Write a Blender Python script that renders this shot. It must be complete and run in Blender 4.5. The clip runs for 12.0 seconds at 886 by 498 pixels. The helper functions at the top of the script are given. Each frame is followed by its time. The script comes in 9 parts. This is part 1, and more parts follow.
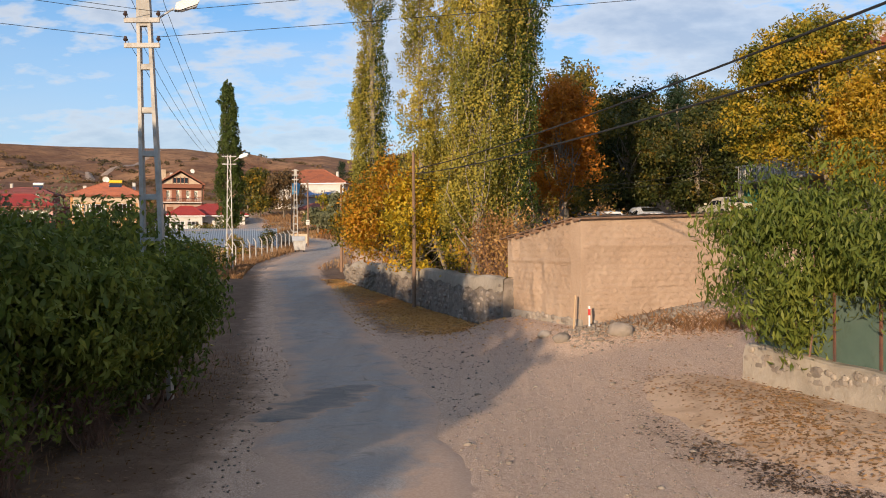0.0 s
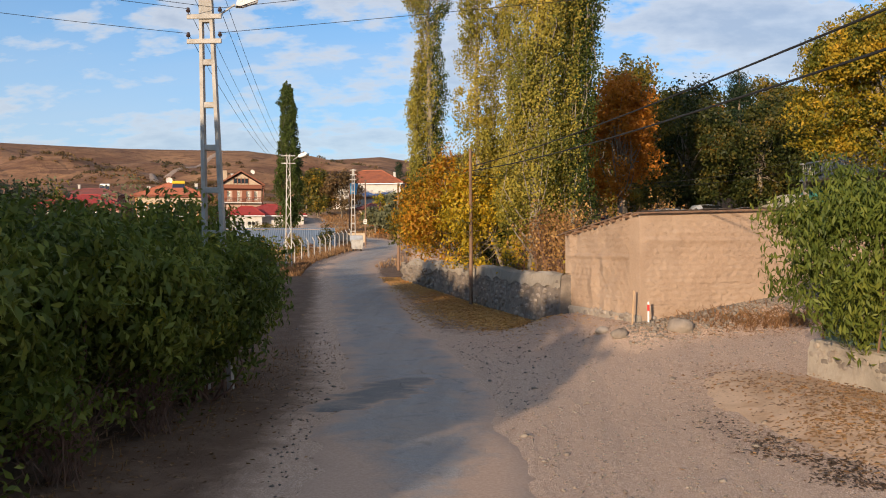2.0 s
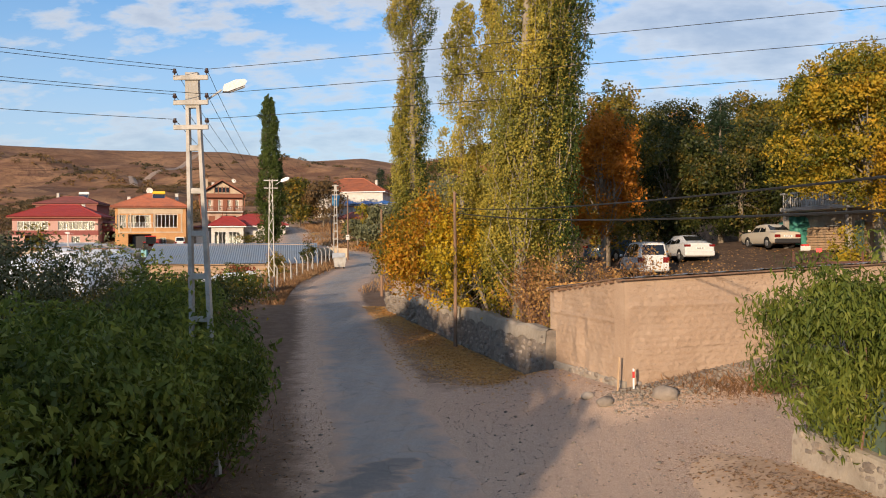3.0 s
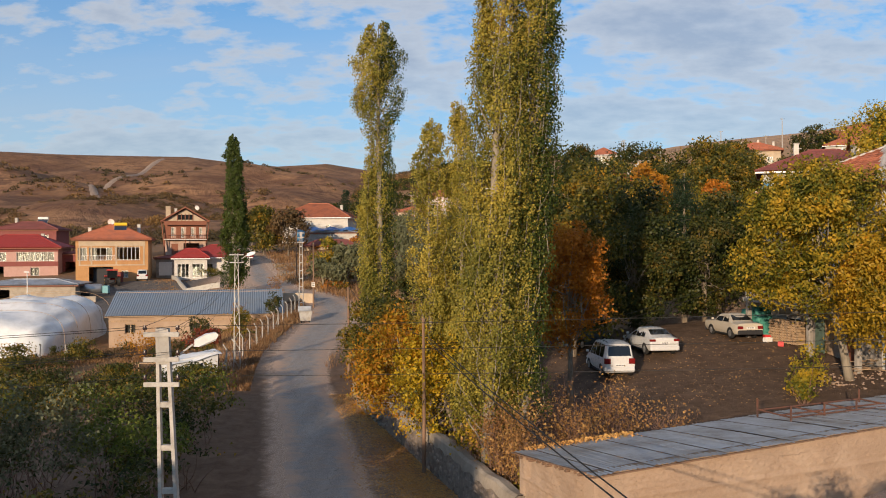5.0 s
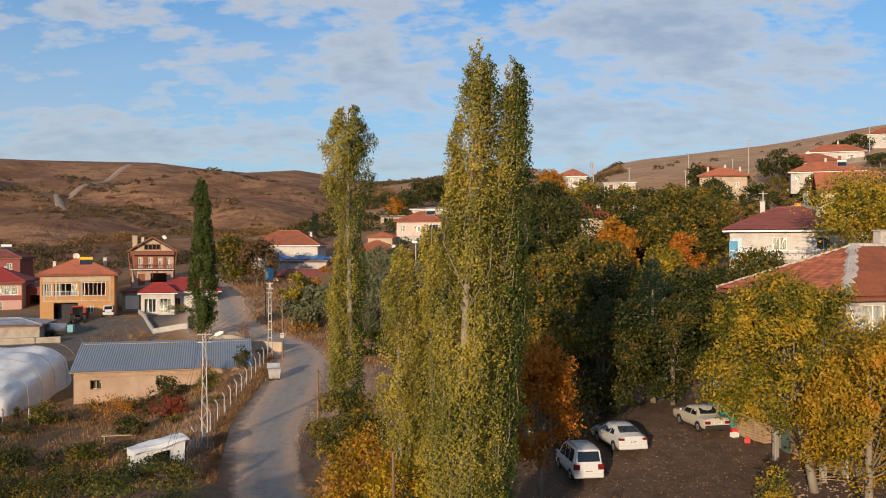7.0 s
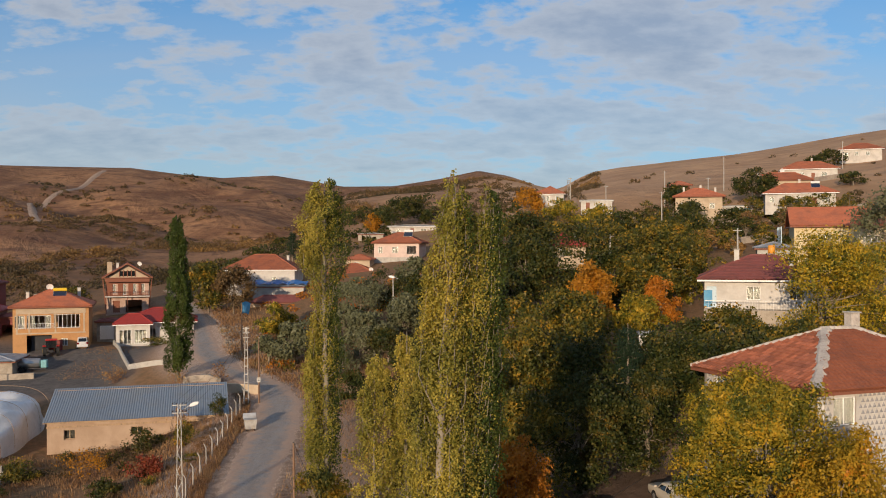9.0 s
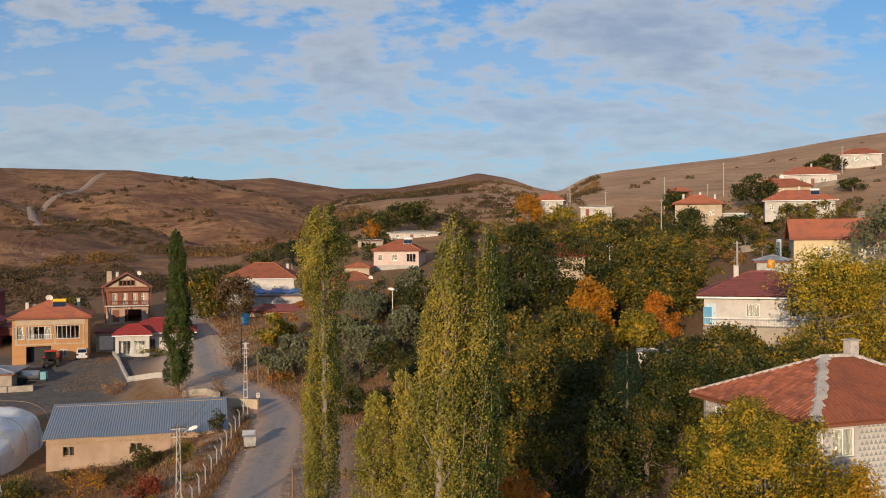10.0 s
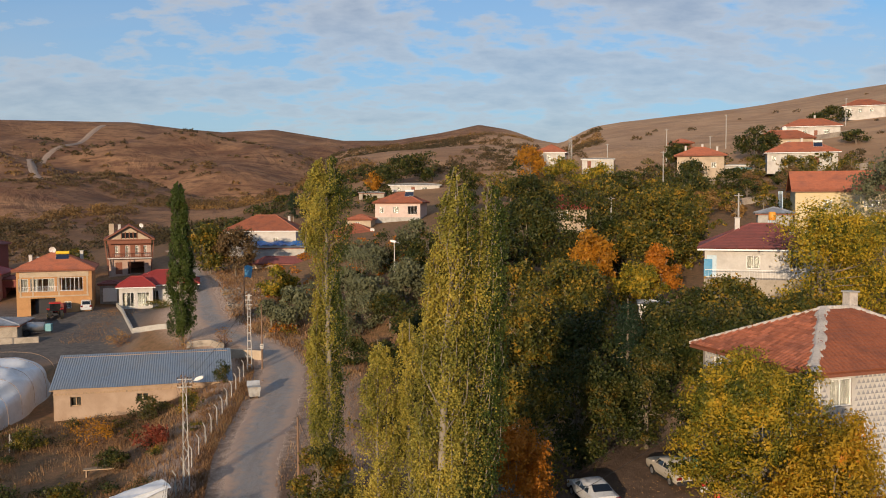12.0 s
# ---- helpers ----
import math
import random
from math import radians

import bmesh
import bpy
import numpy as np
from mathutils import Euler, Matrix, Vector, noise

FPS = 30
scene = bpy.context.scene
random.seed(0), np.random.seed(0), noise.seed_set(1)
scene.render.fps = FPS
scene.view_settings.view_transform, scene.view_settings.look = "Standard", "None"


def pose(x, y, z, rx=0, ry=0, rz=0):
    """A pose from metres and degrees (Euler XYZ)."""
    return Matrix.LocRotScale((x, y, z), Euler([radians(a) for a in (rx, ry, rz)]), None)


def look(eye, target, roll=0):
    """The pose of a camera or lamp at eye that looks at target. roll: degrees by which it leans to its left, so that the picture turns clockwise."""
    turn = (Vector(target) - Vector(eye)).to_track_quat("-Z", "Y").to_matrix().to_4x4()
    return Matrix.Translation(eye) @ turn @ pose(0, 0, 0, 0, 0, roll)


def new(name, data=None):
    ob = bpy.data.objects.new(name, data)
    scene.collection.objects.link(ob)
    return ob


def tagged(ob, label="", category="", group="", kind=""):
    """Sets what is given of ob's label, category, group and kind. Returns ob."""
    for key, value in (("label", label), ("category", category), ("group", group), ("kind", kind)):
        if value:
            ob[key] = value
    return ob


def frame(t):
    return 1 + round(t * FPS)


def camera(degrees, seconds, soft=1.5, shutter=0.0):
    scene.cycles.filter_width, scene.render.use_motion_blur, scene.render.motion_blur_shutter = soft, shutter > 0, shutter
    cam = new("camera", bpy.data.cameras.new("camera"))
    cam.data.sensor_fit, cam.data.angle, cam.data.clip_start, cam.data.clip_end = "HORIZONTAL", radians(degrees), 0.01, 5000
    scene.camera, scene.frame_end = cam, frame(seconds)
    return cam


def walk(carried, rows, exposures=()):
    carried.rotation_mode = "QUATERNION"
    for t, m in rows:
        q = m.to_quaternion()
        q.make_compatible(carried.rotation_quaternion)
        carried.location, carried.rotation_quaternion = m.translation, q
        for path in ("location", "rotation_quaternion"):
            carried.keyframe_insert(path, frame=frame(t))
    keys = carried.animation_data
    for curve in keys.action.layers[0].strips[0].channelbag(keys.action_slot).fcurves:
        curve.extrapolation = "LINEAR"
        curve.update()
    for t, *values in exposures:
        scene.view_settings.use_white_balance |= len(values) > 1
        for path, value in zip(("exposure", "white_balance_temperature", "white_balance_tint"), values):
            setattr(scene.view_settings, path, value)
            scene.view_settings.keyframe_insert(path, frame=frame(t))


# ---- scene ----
cam = camera(52.49, 12.0, soft=1.0)
PATH = [
    (0, (0.145, 0.030, 3.000), (0.144, 10.030, 2.972), -0.32),
    (0.4, (0.144, 0.051, 2.942), (-0.573, 10.025, 2.913), -0.21),
    (0.5, (0.143, 0.056, 2.927), (-0.719, 10.019, 2.898), -0.19),
    (0.6, (0.144, 0.055, 2.911), (-0.713, 10.018, 2.883), -0.17),
    (1, (0.149, 0.049, 2.847), (-0.655, 10.016, 2.824), -0.11),
    (1.5, (0.132, 0.037, 2.770), (-0.590, 10.011, 2.754), -0.11),
    (2, (0.137, 0.055, 2.831), (-0.493, 10.035, 2.816), -0.20),
    (2.5, (0.060, 0.041, 3.563), (-0.465, 10.027, 3.551), -0.22),
    (3, (0.014, -0.004, 4.651), (-0.409, 9.987, 4.629), -0.29),
    (5, (-0.137, -0.041, 10.030), (-0.166, 9.959, 10.005), -0.22),
    (5.5, (-0.127, -0.034, 11.460), (-0.067, 9.965, 11.433), -0.17),
    (6, (-0.108, 0.021, 12.896), (0.036, 10.020, 12.876), -0.11),
    (6.5, (-0.102, 0.051, 14.293), (0.120, 10.048, 14.273), -0.11),
    (7, (-0.126, 0.064, 15.652), (0.179, 10.059, 15.633), -0.12),
    (9, (0.014, 0.022, 20.580), (0.562, 10.007, 20.560), -0.17),
    (9.5, (0.036, 0.048, 21.729), (0.625, 10.031, 21.710), -0.18),
    (10, (0.070, 0.043, 22.223), (0.620, 10.028, 22.208), -0.19),
    (10.5, (0.037, 0.034, 22.300), (0.584, 10.019, 22.268), -0.19),
    (10.6, (0.030, 0.019, 22.301), (0.578, 10.004, 22.217), -0.20),
    (11, (0.003, -0.042, 22.305), (0.551, 9.938, 22.012), -0.21),
    (11.4, (-0.018, -0.111, 22.289), (0.521, 9.862, 21.795), -0.19),
    (11.5, (-0.024, -0.128, 22.285), (0.514, 9.843, 21.745), -0.19),
    (12, (-0.049, -0.224, 22.241), (0.488, 9.747, 21.695), -0.21),
]
walk(cam, [(t, look(eye, target, roll)) for t, eye, target, roll in PATH],
     exposures=[(0, 0.09), (1, 0.03), (3, 0.03), (5, -0.23), (7, -0.29), (9, -0.46), (12, -0.38)])

# ---- world, sun ----
SUN_AZ = 20.5      # degrees to the left of straight behind the camera
SUN_EL = 9.5
scene.view_settings.exposure = 0.0
world = bpy.data.worlds.new("world")
scene.world = world
world.use_nodes = True
wn, wl = world.node_tree.nodes, world.node_tree.links
wn.clear()


def wnode(kind, **inputs):
    n = wn.new(kind)
    for k, v in inputs.items():
        n.inputs[k.replace("_", " ")].default_value = v
    return n


sky = wn.new("ShaderNodeTexSky")
sky.sky_type = "NISHITA"
sky.sun_disc = False
sky.sun_elevation = radians(SUN_EL)
sky.sun_rotation = radians(180 + SUN_AZ)
sky.altitude = 1100
sky.air_density, sky.dust_density, sky.ozone_density = 1.0, 1.0, 2.0
coord = wn.new("ShaderNodeTexCoord")
sep = wn.new("ShaderNodeSeparateXYZ")
wl.new(coord.outputs["Generated"], sep.inputs[0])


def wmath(op, a, b=None, c=None):
    n = wn.new("ShaderNodeMath")
    n.operation = op
    for k, v in enumerate((a, b, c)):
        if v is None:
            continue
        if isinstance(v, (int, float)):
            n.inputs[k].default_value = v
        else:
            wl.new(v, n.inputs[k])
    return n.outputs[0]


def wramp(fac, *stops):
    n = wn.new("ShaderNodeValToRGB")
    while len(n.color_ramp.elements) < len(stops):
        n.color_ramp.elements.new(0.5)
    for e, (p, c) in zip(n.color_ramp.elements, stops):
        e.position, e.color = p, (c, c, c, 1) if isinstance(c, (int, float)) else (*c, 1)
    wl.new(fac, n.inputs[0])
    return n.outputs[0]


# Clouds lie on a flat layer: the direction is divided by its height.
rise = wmath("MAXIMUM", wmath("ADD", sep.outputs[2], 0.27), 0.05)
lay = wn.new("ShaderNodeCombineXYZ")
wl.new(wmath("DIVIDE", sep.outputs[0], rise), lay.inputs[0])
wl.new(wmath("DIVIDE", sep.outputs[1], rise), lay.inputs[1])


def wnoise(scale, detail, rough, offset, stretch=(1, 1, 1), turn=0.0, warp=0.0):
    m = wn.new("ShaderNodeMapping")
    m.inputs["Location"].default_value = offset
    m.inputs["Scale"].default_value = stretch
    m.inputs["Rotation"].default_value = (0, 0, radians(turn))
    wl.new(lay.outputs[0], m.inputs[0])
    n = wnode("ShaderNodeTexNoise", Scale=scale, Detail=detail, Roughness=rough, Distortion=warp)
    wl.new(m.outputs[0], n.inputs["Vector"])
    return n.outputs[0]


puffs = wnoise(2.3, 10, 0.60, (3.1, 0.4, 0), (1, 1.25, 1), 12, 0.1)
fluff = wnoise(11.0, 6, 0.55, (6.3, 1.4, 0), (1, 1.3, 1), 8)
broad = wnoise(0.62, 4, 0.5, (1.7, 4.2, 0), (0.8, 1.0, 1), -14)
veil = wnoise(0.5, 5, 0.55, (9.0, 2.0, 0), (0.5, 1.6, 1), -25, 0.3)
cover = wmath("ADD", puffs, wmath("MULTIPLY", wmath("SUBTRACT", broad, 0.5), 0.9))
cover = wmath("ADD", cover, wmath("MULTIPLY", wmath("SUBTRACT", fluff, 0.5), 0.44))
mask = wramp(cover, (0.46, 0.0), (0.56, 0.88))
thick = wramp(cover, (0.50, 0.0), (0.74, 1.0))
wisp = wramp(veil, (0.42, 0.0), (0.75, 0.55))
low = wramp(sep.outputs[2], (0.0, 0.0), (0.30, 1.0))
haze = wramp(sep.outputs[2], (0.0, 1.0), (0.29, 0.0))


def wmix(fac, a, b):
    n = wn.new("ShaderNodeMix")
    n.data_type = "RGBA"
    for s, v in ((n.inputs[0], fac), (n.inputs[6], a), (n.inputs[7], b)):
        if isinstance(v, tuple):
            s.default_value = (*v, 1)
        elif isinstance(v, (int, float)):
            s.default_value = v
        else:
            wl.new(v, s)
    return n.outputs[2]


CLOUD_LIT, CLOUD_DARK, HAZE, SKY_GAIN = (8.1, 8.1, 8.3), (4.9, 5.25, 6.1), (6.2, 6.95, 8.0), (0.90, 1.66, 2.18)
gain = wn.new("ShaderNodeMix")
gain.data_type, gain.blend_type = "RGBA", "MULTIPLY"
gain.inputs[0].default_value = 1.0
gain.inputs[7].default_value = (*SKY_GAIN, 1)
wl.new(sky.outputs[0], gain.inputs[6])
clear = wmix(wmath("MULTIPLY", haze, 0.85), gain.outputs[2], HAZE)
clear = wmix(wmath("MULTIPLY", wisp, 0.8), clear, (6.7, 7.0, 7.9))
cloud = wmix(thick, CLOUD_LIT, CLOUD_DARK)
whole = wmix(wmath("MULTIPLY", wmath("MULTIPLY", mask, 0.92), wmath("MULTIPLY_ADD", low, 0.6, 0.4)), clear, cloud)
bg = wnode("ShaderNodeBackground", Strength=0.095)
wl.new(whole, bg.inputs[0])
wo = wn.new("ShaderNodeOutputWorld")
wl.new(bg.outputs[0], wo.inputs[0])

sun = new("sun", bpy.data.lights.new("sun", "SUN"))
sun.data.energy, sun.data.angle, sun.data.color = 6.0, radians(0.6), (1.0, 0.765, 0.53)
ce = math.cos(radians(SUN_EL))
to_sun = Vector((-math.sin(radians(SUN_AZ)) * ce, -math.cos(radians(SUN_AZ)) * ce, math.sin(radians(SUN_EL))))
sun.matrix_world = look(to_sun * 300, (0, 0, 0))

# ---- materials ----
class Graph:
    """A small helper that wires the nodes of one material."""

    def __init__(self, name):
        self.mat = bpy.data.materials.new(name)
        self.mat.use_nodes = True
        self.t = self.mat.node_tree
        self.t.nodes.clear()

    def node(self, kind, **kw):
        n = self.t.nodes.new(kind)
        for k, v in kw.items():
            self.put(n.inputs[k.replace("_", " ")], v)
        return n

    def put(self, socket, v):
        if isinstance(v, bpy.types.NodeSocket):
            self.t.links.new(v, socket)
        elif isinstance(v, tuple) and len(v) == 3 and socket.type == "RGBA":
            socket.default_value = (*v, 1)
        else:
            socket.default_value = v

    def math(self, op, a, b=0.0):
        n = self.t.nodes.new("ShaderNodeMath")
        n.operation = op
        self.put(n.inputs[0], a)
        self.put(n.inputs[1], b)
        return n.outputs[0]

    def mix(self, fac, a, b, blend="MIX"):
        n = self.t.nodes.new("ShaderNodeMix")
        n.data_type, n.blend_type = "RGBA", blend
        self.put(n.inputs[0], fac), self.put(n.inputs[6], a), self.put(n.inputs[7], b)
        return n.outputs[2]

    def ramp(self, fac, *stops, mode="LINEAR"):
        n = self.t.nodes.new("ShaderNodeValToRGB")
        n.color_ramp.interpolation = mode
        while len(n.color_ramp.elements) < len(stops):
            n.color_ramp.elements.new(0.5)
        for e, (p, c) in zip(n.color_ramp.elements, stops):
            e.position, e.color = p, (c, c, c, 1) if isinstance(c, (int, float)) else (*c, 1)
        self.put(n.inputs[0], fac)
        return n.outputs[0]

    def place(self, local=False, stretch=None):
        if local:
            out = self.node("ShaderNodeTexCoord").outputs["Object"]
        else:
            out = self.node("ShaderNodeNewGeometry").outputs["Position"]
        if stretch:
            m = self.node("ShaderNodeMapping", Vector=out)
            m.inputs["Scale"].default_value = stretch
            out = m.outputs[0]
        return out

    def noise(self, scale, detail=4, rough=0.55, where=None, warp=0.0):
        n = self.node("ShaderNodeTexNoise", Scale=scale, Detail=detail, Roughness=rough, Distortion=warp)
        self.put(n.inputs["Vector"], where or self.place())
        return n.outputs[0]

    def bump(self, height, strength=0.4, distance=0.02):
        return self.node("ShaderNodeBump", Height=height, Strength=strength, Distance=distance).outputs[0]

    def done(self, color, rough=0.85, metal=0.0, normal=None, spec=0.3, **more):
        p = self.node("ShaderNodeBsdfPrincipled")
        self.put(p.inputs["Base Color"], color)
        self.put(p.inputs["Roughness"], rough)
        self.put(p.inputs["Metallic"], metal)
        self.put(p.inputs["Specular IOR Level"], spec)
        for k, v in more.items():
            self.put(p.inputs[k.replace("_", " ")], v)
        if normal is not None:
            self.put(p.inputs["Normal"], normal)
        o = self.node("ShaderNodeOutputMaterial", Surface=p.outputs[0])
        return self.mat


def surf(name, a, b, c=None, grain=12.0, stain=0.5, dirt=(0.5, 0.42, 0.34), dirty=0.5, rough=0.85, metal=0.0, relief=0.5,
         depth=0.01, spec=0.25, local=False, piece=0.0, stretch=None):
    """Two scales of colour (grain, stains), dirt and a fine relief. piece: how far whole pieces differ from one another."""
    g = Graph(name)
    w = g.place(local, stretch)
    fine = g.noise(grain, 6, 0.65, w)
    wide = g.noise(stain, 4, 0.6, w, 0.4)
    col = g.mix(g.ramp(fine, (0.3, 0.0), (0.7, 1.0)), a, b)
    if c:
        col = g.mix(g.ramp(wide, (0.45, 0.0), (0.65, 1.0)), col, c)
    marks = g.ramp(g.noise(stain * 3.1, 5, 0.7, w, 0.8), (0.5, 0.0), (0.75, 1.0))
    col = g.mix(g.math("MULTIPLY", marks, dirty), col, dirt, "MULTIPLY")
    if piece:
        r = g.node("ShaderNodeObjectInfo").outputs["Random"]
        col = g.mix(1.0, col, g.ramp(r, (0.0, 1 - piece), (1.0, 1 + piece * 0.4)), "MULTIPLY")
    return g.done(col, g.math("ADD", g.math("MULTIPLY", fine, 0.2), rough - 0.1), metal, g.bump(fine, relief, depth), spec)


def leafy(name, stops, drift=0.25, glow=0.35, rough=0.5, patch=0.6):
    """Leaves: each one takes its own colour from the ramp; the season drifts over the crown."""
    g = Graph(name)
    r = g.node("ShaderNodeNewGeometry").outputs["Random Per Island"]
    n = g.noise(patch, 3, 0.5)
    r = g.math("ADD", g.math("MULTIPLY", r, 0.42), 0.27)
    f = g.math("ADD", r, g.math("MULTIPLY", g.math("SUBTRACT", n, 0.5), drift * 5))
    col = g.ramp(f, *stops)
    d = g.node("ShaderNodeBsdfPrincipled")
    g.put(d.inputs["Base Color"], col)
    g.put(d.inputs["Roughness"], rough)
    g.put(d.inputs["Specular IOR Level"], 0.25)
    t = g.node("ShaderNodeBsdfTranslucent", Color=col)
    m = g.node("ShaderNodeMixShader", Fac=glow)
    g.t.links.new(d.outputs[0], m.inputs[1])
    g.t.links.new(t.outputs[0], m.inputs[2])
    g.node("ShaderNodeOutputMaterial", Surface=m.outputs[0])
    return g.mat


def plain(name, col, rough=0.5, metal=0.0, spec=0.4, vary=0.12, scale=9.0):
    g = Graph(name)
    n = g.noise(scale, 4, 0.6, g.place(True))
    c = g.mix(1.0, col, g.ramp(n, (0.3, 1 - vary), (0.7, 1 + vary * 0.5)), "MULTIPLY")
    return g.done(c, g.math("ADD", g.math("MULTIPLY", n, 0.15), rough - 0.07), metal, None, spec)


def glassy(name, tint=(0.8, 0.85, 0.85), rough=0.02):
    g = Graph(name)
    return g.done(tint, rough, 0.0, None, 0.5, Transmission_Weight=1.0, IOR=1.45)


ASPHALT = None
def mud_material(name, a, b, c):
    """Straw-mixed mud: faint courses, pits and cracks, patches rubbed pale."""
    g = Graph(name)
    w = g.place(True)
    fine, mid, wide = g.noise(16, 8, 0.7, w), g.noise(3.2, 6, 0.65, w, 0.5), g.noise(0.6, 4, 0.6, w, 0.4)
    col = g.mix(g.ramp(fine, (0.3, 0), (0.7, 1)), a, b)
    col = g.mix(g.ramp(wide, (0.42, 0), (0.62, 0.9)), col, c)
    pits = g.ramp(g.noise(31, 4, 0.6, g.place(True, (0.8, 0.8, 1.2))), (0.60, 0.0), (0.70, 0.6))
    seam = g.noise(1.0, 6, 0.7, g.place(True, (0.6, 0.6, 7.0)), 0.6)
    seam = g.ramp(seam, (0.64, 0.0), (0.70, 0.5))
    holes = g.math("MAXIMUM", pits, seam)
    col = g.mix(g.math("MULTIPLY", holes, 0.55), col, (0.24, 0.165, 0.115))
    h = g.math("SUBTRACT", g.math("ADD", g.math("MULTIPLY", mid, 0.6), g.math("MULTIPLY", fine, 0.4)), g.math("MULTIPLY", holes, 0.7))
    return g.done(col, 0.95, 0.0, g.bump(h, 0.85, 0.035), 0.1)


MUD = mud_material("mud_plaster", (0.43, 0.305, 0.215), (0.35, 0.245, 0.17), (0.465, 0.34, 0.245))
STONE = surf("field_stone", (0.30, 0.25, 0.20), (0.42, 0.36, 0.30), (0.24, 0.20, 0.17), grain=9, stain=0.8, relief=0.8, depth=0.03, piece=0.3)
RUBBLEFACE = surf("dark_rubble_face", (0.20, 0.165, 0.135), (0.29, 0.24, 0.195), (0.15, 0.125, 0.105), grain=7, stain=1.4, relief=0.9, depth=0.05)
MORTAR = surf("old_mortar", (0.36, 0.31, 0.25), (0.44, 0.38, 0.31), (0.30, 0.26, 0.21), grain=14, stain=0.9, relief=0.6, depth=0.02)
CONCRETE = surf("concrete", (0.42, 0.40, 0.36), (0.50, 0.48, 0.44), (0.36, 0.34, 0.31), grain=16, stain=1.2, relief=0.3)
POLE_CON = surf("pole_concrete", (0.42, 0.395, 0.36), (0.49, 0.465, 0.43), (0.35, 0.33, 0.30), grain=14, stain=2.0, relief=0.3)
STEEL = surf("galvanised_steel", (0.46, 0.45, 0.43), (0.56, 0.55, 0.52), (0.40, 0.36, 0.31), grain=10, stain=2.0, rough=0.55, metal=0.3, relief=0.15)
RUST = surf("rusty_steel", (0.14, 0.065, 0.045), (0.19, 0.09, 0.06), (0.10, 0.06, 0.05), grain=20, stain=2.0, rough=0.8, metal=0.1)
WOODPOLE = surf("pole_wood", (0.20, 0.12, 0.08), (0.28, 0.18, 0.12), (0.15, 0.10, 0.07), grain=12, stain=1.0, stretch=(4, 4, 0.4), relief=0.6)
SHEETGREY = surf("sheet_metal", (0.35, 0.375, 0.41), (0.45, 0.475, 0.51), (0.29, 0.285, 0.28), grain=3, stain=0.6, rough=0.5, metal=0.35, relief=0.1, dirt=(0.5, 0.36, 0.26), dirty=0.5)
SHEETBLUE = surf("blue_grey_sheet_roof", (0.20, 0.25, 0.31), (0.25, 0.30, 0.36), (0.24, 0.27, 0.30), grain=3, stain=0.35, rough=0.55, metal=0.15, relief=0.1, dirt=(0.7, 0.6, 0.5), dirty=0.35)
TILE = surf("clay_tile", (0.42, 0.135, 0.07), (0.52, 0.185, 0.10), (0.35, 0.13, 0.08), grain=5, stain=0.6, rough=0.85, relief=0.4, piece=0.4, dirt=(0.6, 0.5, 0.45), dirty=0.5)
TILE_DARK = surf("dark_roof_tile", (0.22, 0.07, 0.06), (0.27, 0.09, 0.08), (0.19, 0.07, 0.06), grain=5, stain=0.5, rough=0.75)
TILE_RED = surf("red_sheet_tile", (0.29, 0.038, 0.034), (0.35, 0.052, 0.045), None, grain=5, stain=0.5, rough=0.6)
CEMENT = surf("cement_ridge", (0.50, 0.45, 0.40), (0.58, 0.53, 0.47), (0.42, 0.37, 0.33), grain=10, stain=2.0, relief=0.7, depth=0.03)
WHITE = surf("white_render", (0.52, 0.49, 0.45), (0.60, 0.57, 0.525), (0.44, 0.41, 0.37), grain=6, stain=0.5, relief=0.15, dirty=0.3, dirt=(0.7, 0.62, 0.54))
CREAM = surf("cream_render", (0.47, 0.37, 0.26), (0.54, 0.43, 0.31), (0.41, 0.32, 0.23), grain=6, stain=0.5, relief=0.15, dirty=0.3)
GREYW = surf("grey_render", (0.30, 0.275, 0.245), (0.37, 0.34, 0.305), (0.24, 0.215, 0.19), grain=8, stain=0.6, relief=0.25, dirty=0.4)
PINKW = surf("pale_pink_render", (0.60, 0.47, 0.41), (0.66, 0.52, 0.46), (0.54, 0.42, 0.37), grain=6, stain=0.5, relief=0.15, dirty=0.3)
OCHRE = surf("ochre_render", (0.46, 0.245, 0.105), (0.52, 0.285, 0.125), (0.42, 0.22, 0.095), grain=6, stain=0.5, relief=0.15, dirty=0.25)
YELLOWW = surf("yellow_render", (0.60, 0.49, 0.29), (0.66, 0.54, 0.33), None, grain=6, stain=0.5, relief=0.15, dirty=0.25)
SALMON = surf("salmon_render", (0.44, 0.27, 0.235), (0.50, 0.315, 0.27), None, grain=6, stain=0.5, relief=0.15, dirty=0.25)
CHALET = surf("faded_pink_render", (0.47, 0.33, 0.26), (0.53, 0.37, 0.30), (0.41, 0.28, 0.22), grain=6, stain=0.6, relief=0.2, dirty=0.35)
MAROON = surf("maroon_paint", (0.19, 0.05, 0.045), (0.24, 0.065, 0.055), None, grain=6, stain=0.5, rough=0.6, relief=0.1)
BROWNWOOD = surf("stained_wood", (0.20, 0.075, 0.045), (0.27, 0.105, 0.062), None, grain=8, stain=1.0, rough=0.6, stretch=(1, 1, 6))
RAWWOOD = surf("weathered_wood", (0.40, 0.27, 0.16), (0.50, 0.35, 0.22), (0.30, 0.22, 0.15), grain=9, stain=1.2, stretch=(5, 5, 1))
TEAL = surf("teal_paint", (0.16, 0.36, 0.40), (0.20, 0.42, 0.46), None, grain=6, stain=0.8, rough=0.6, relief=0.1)
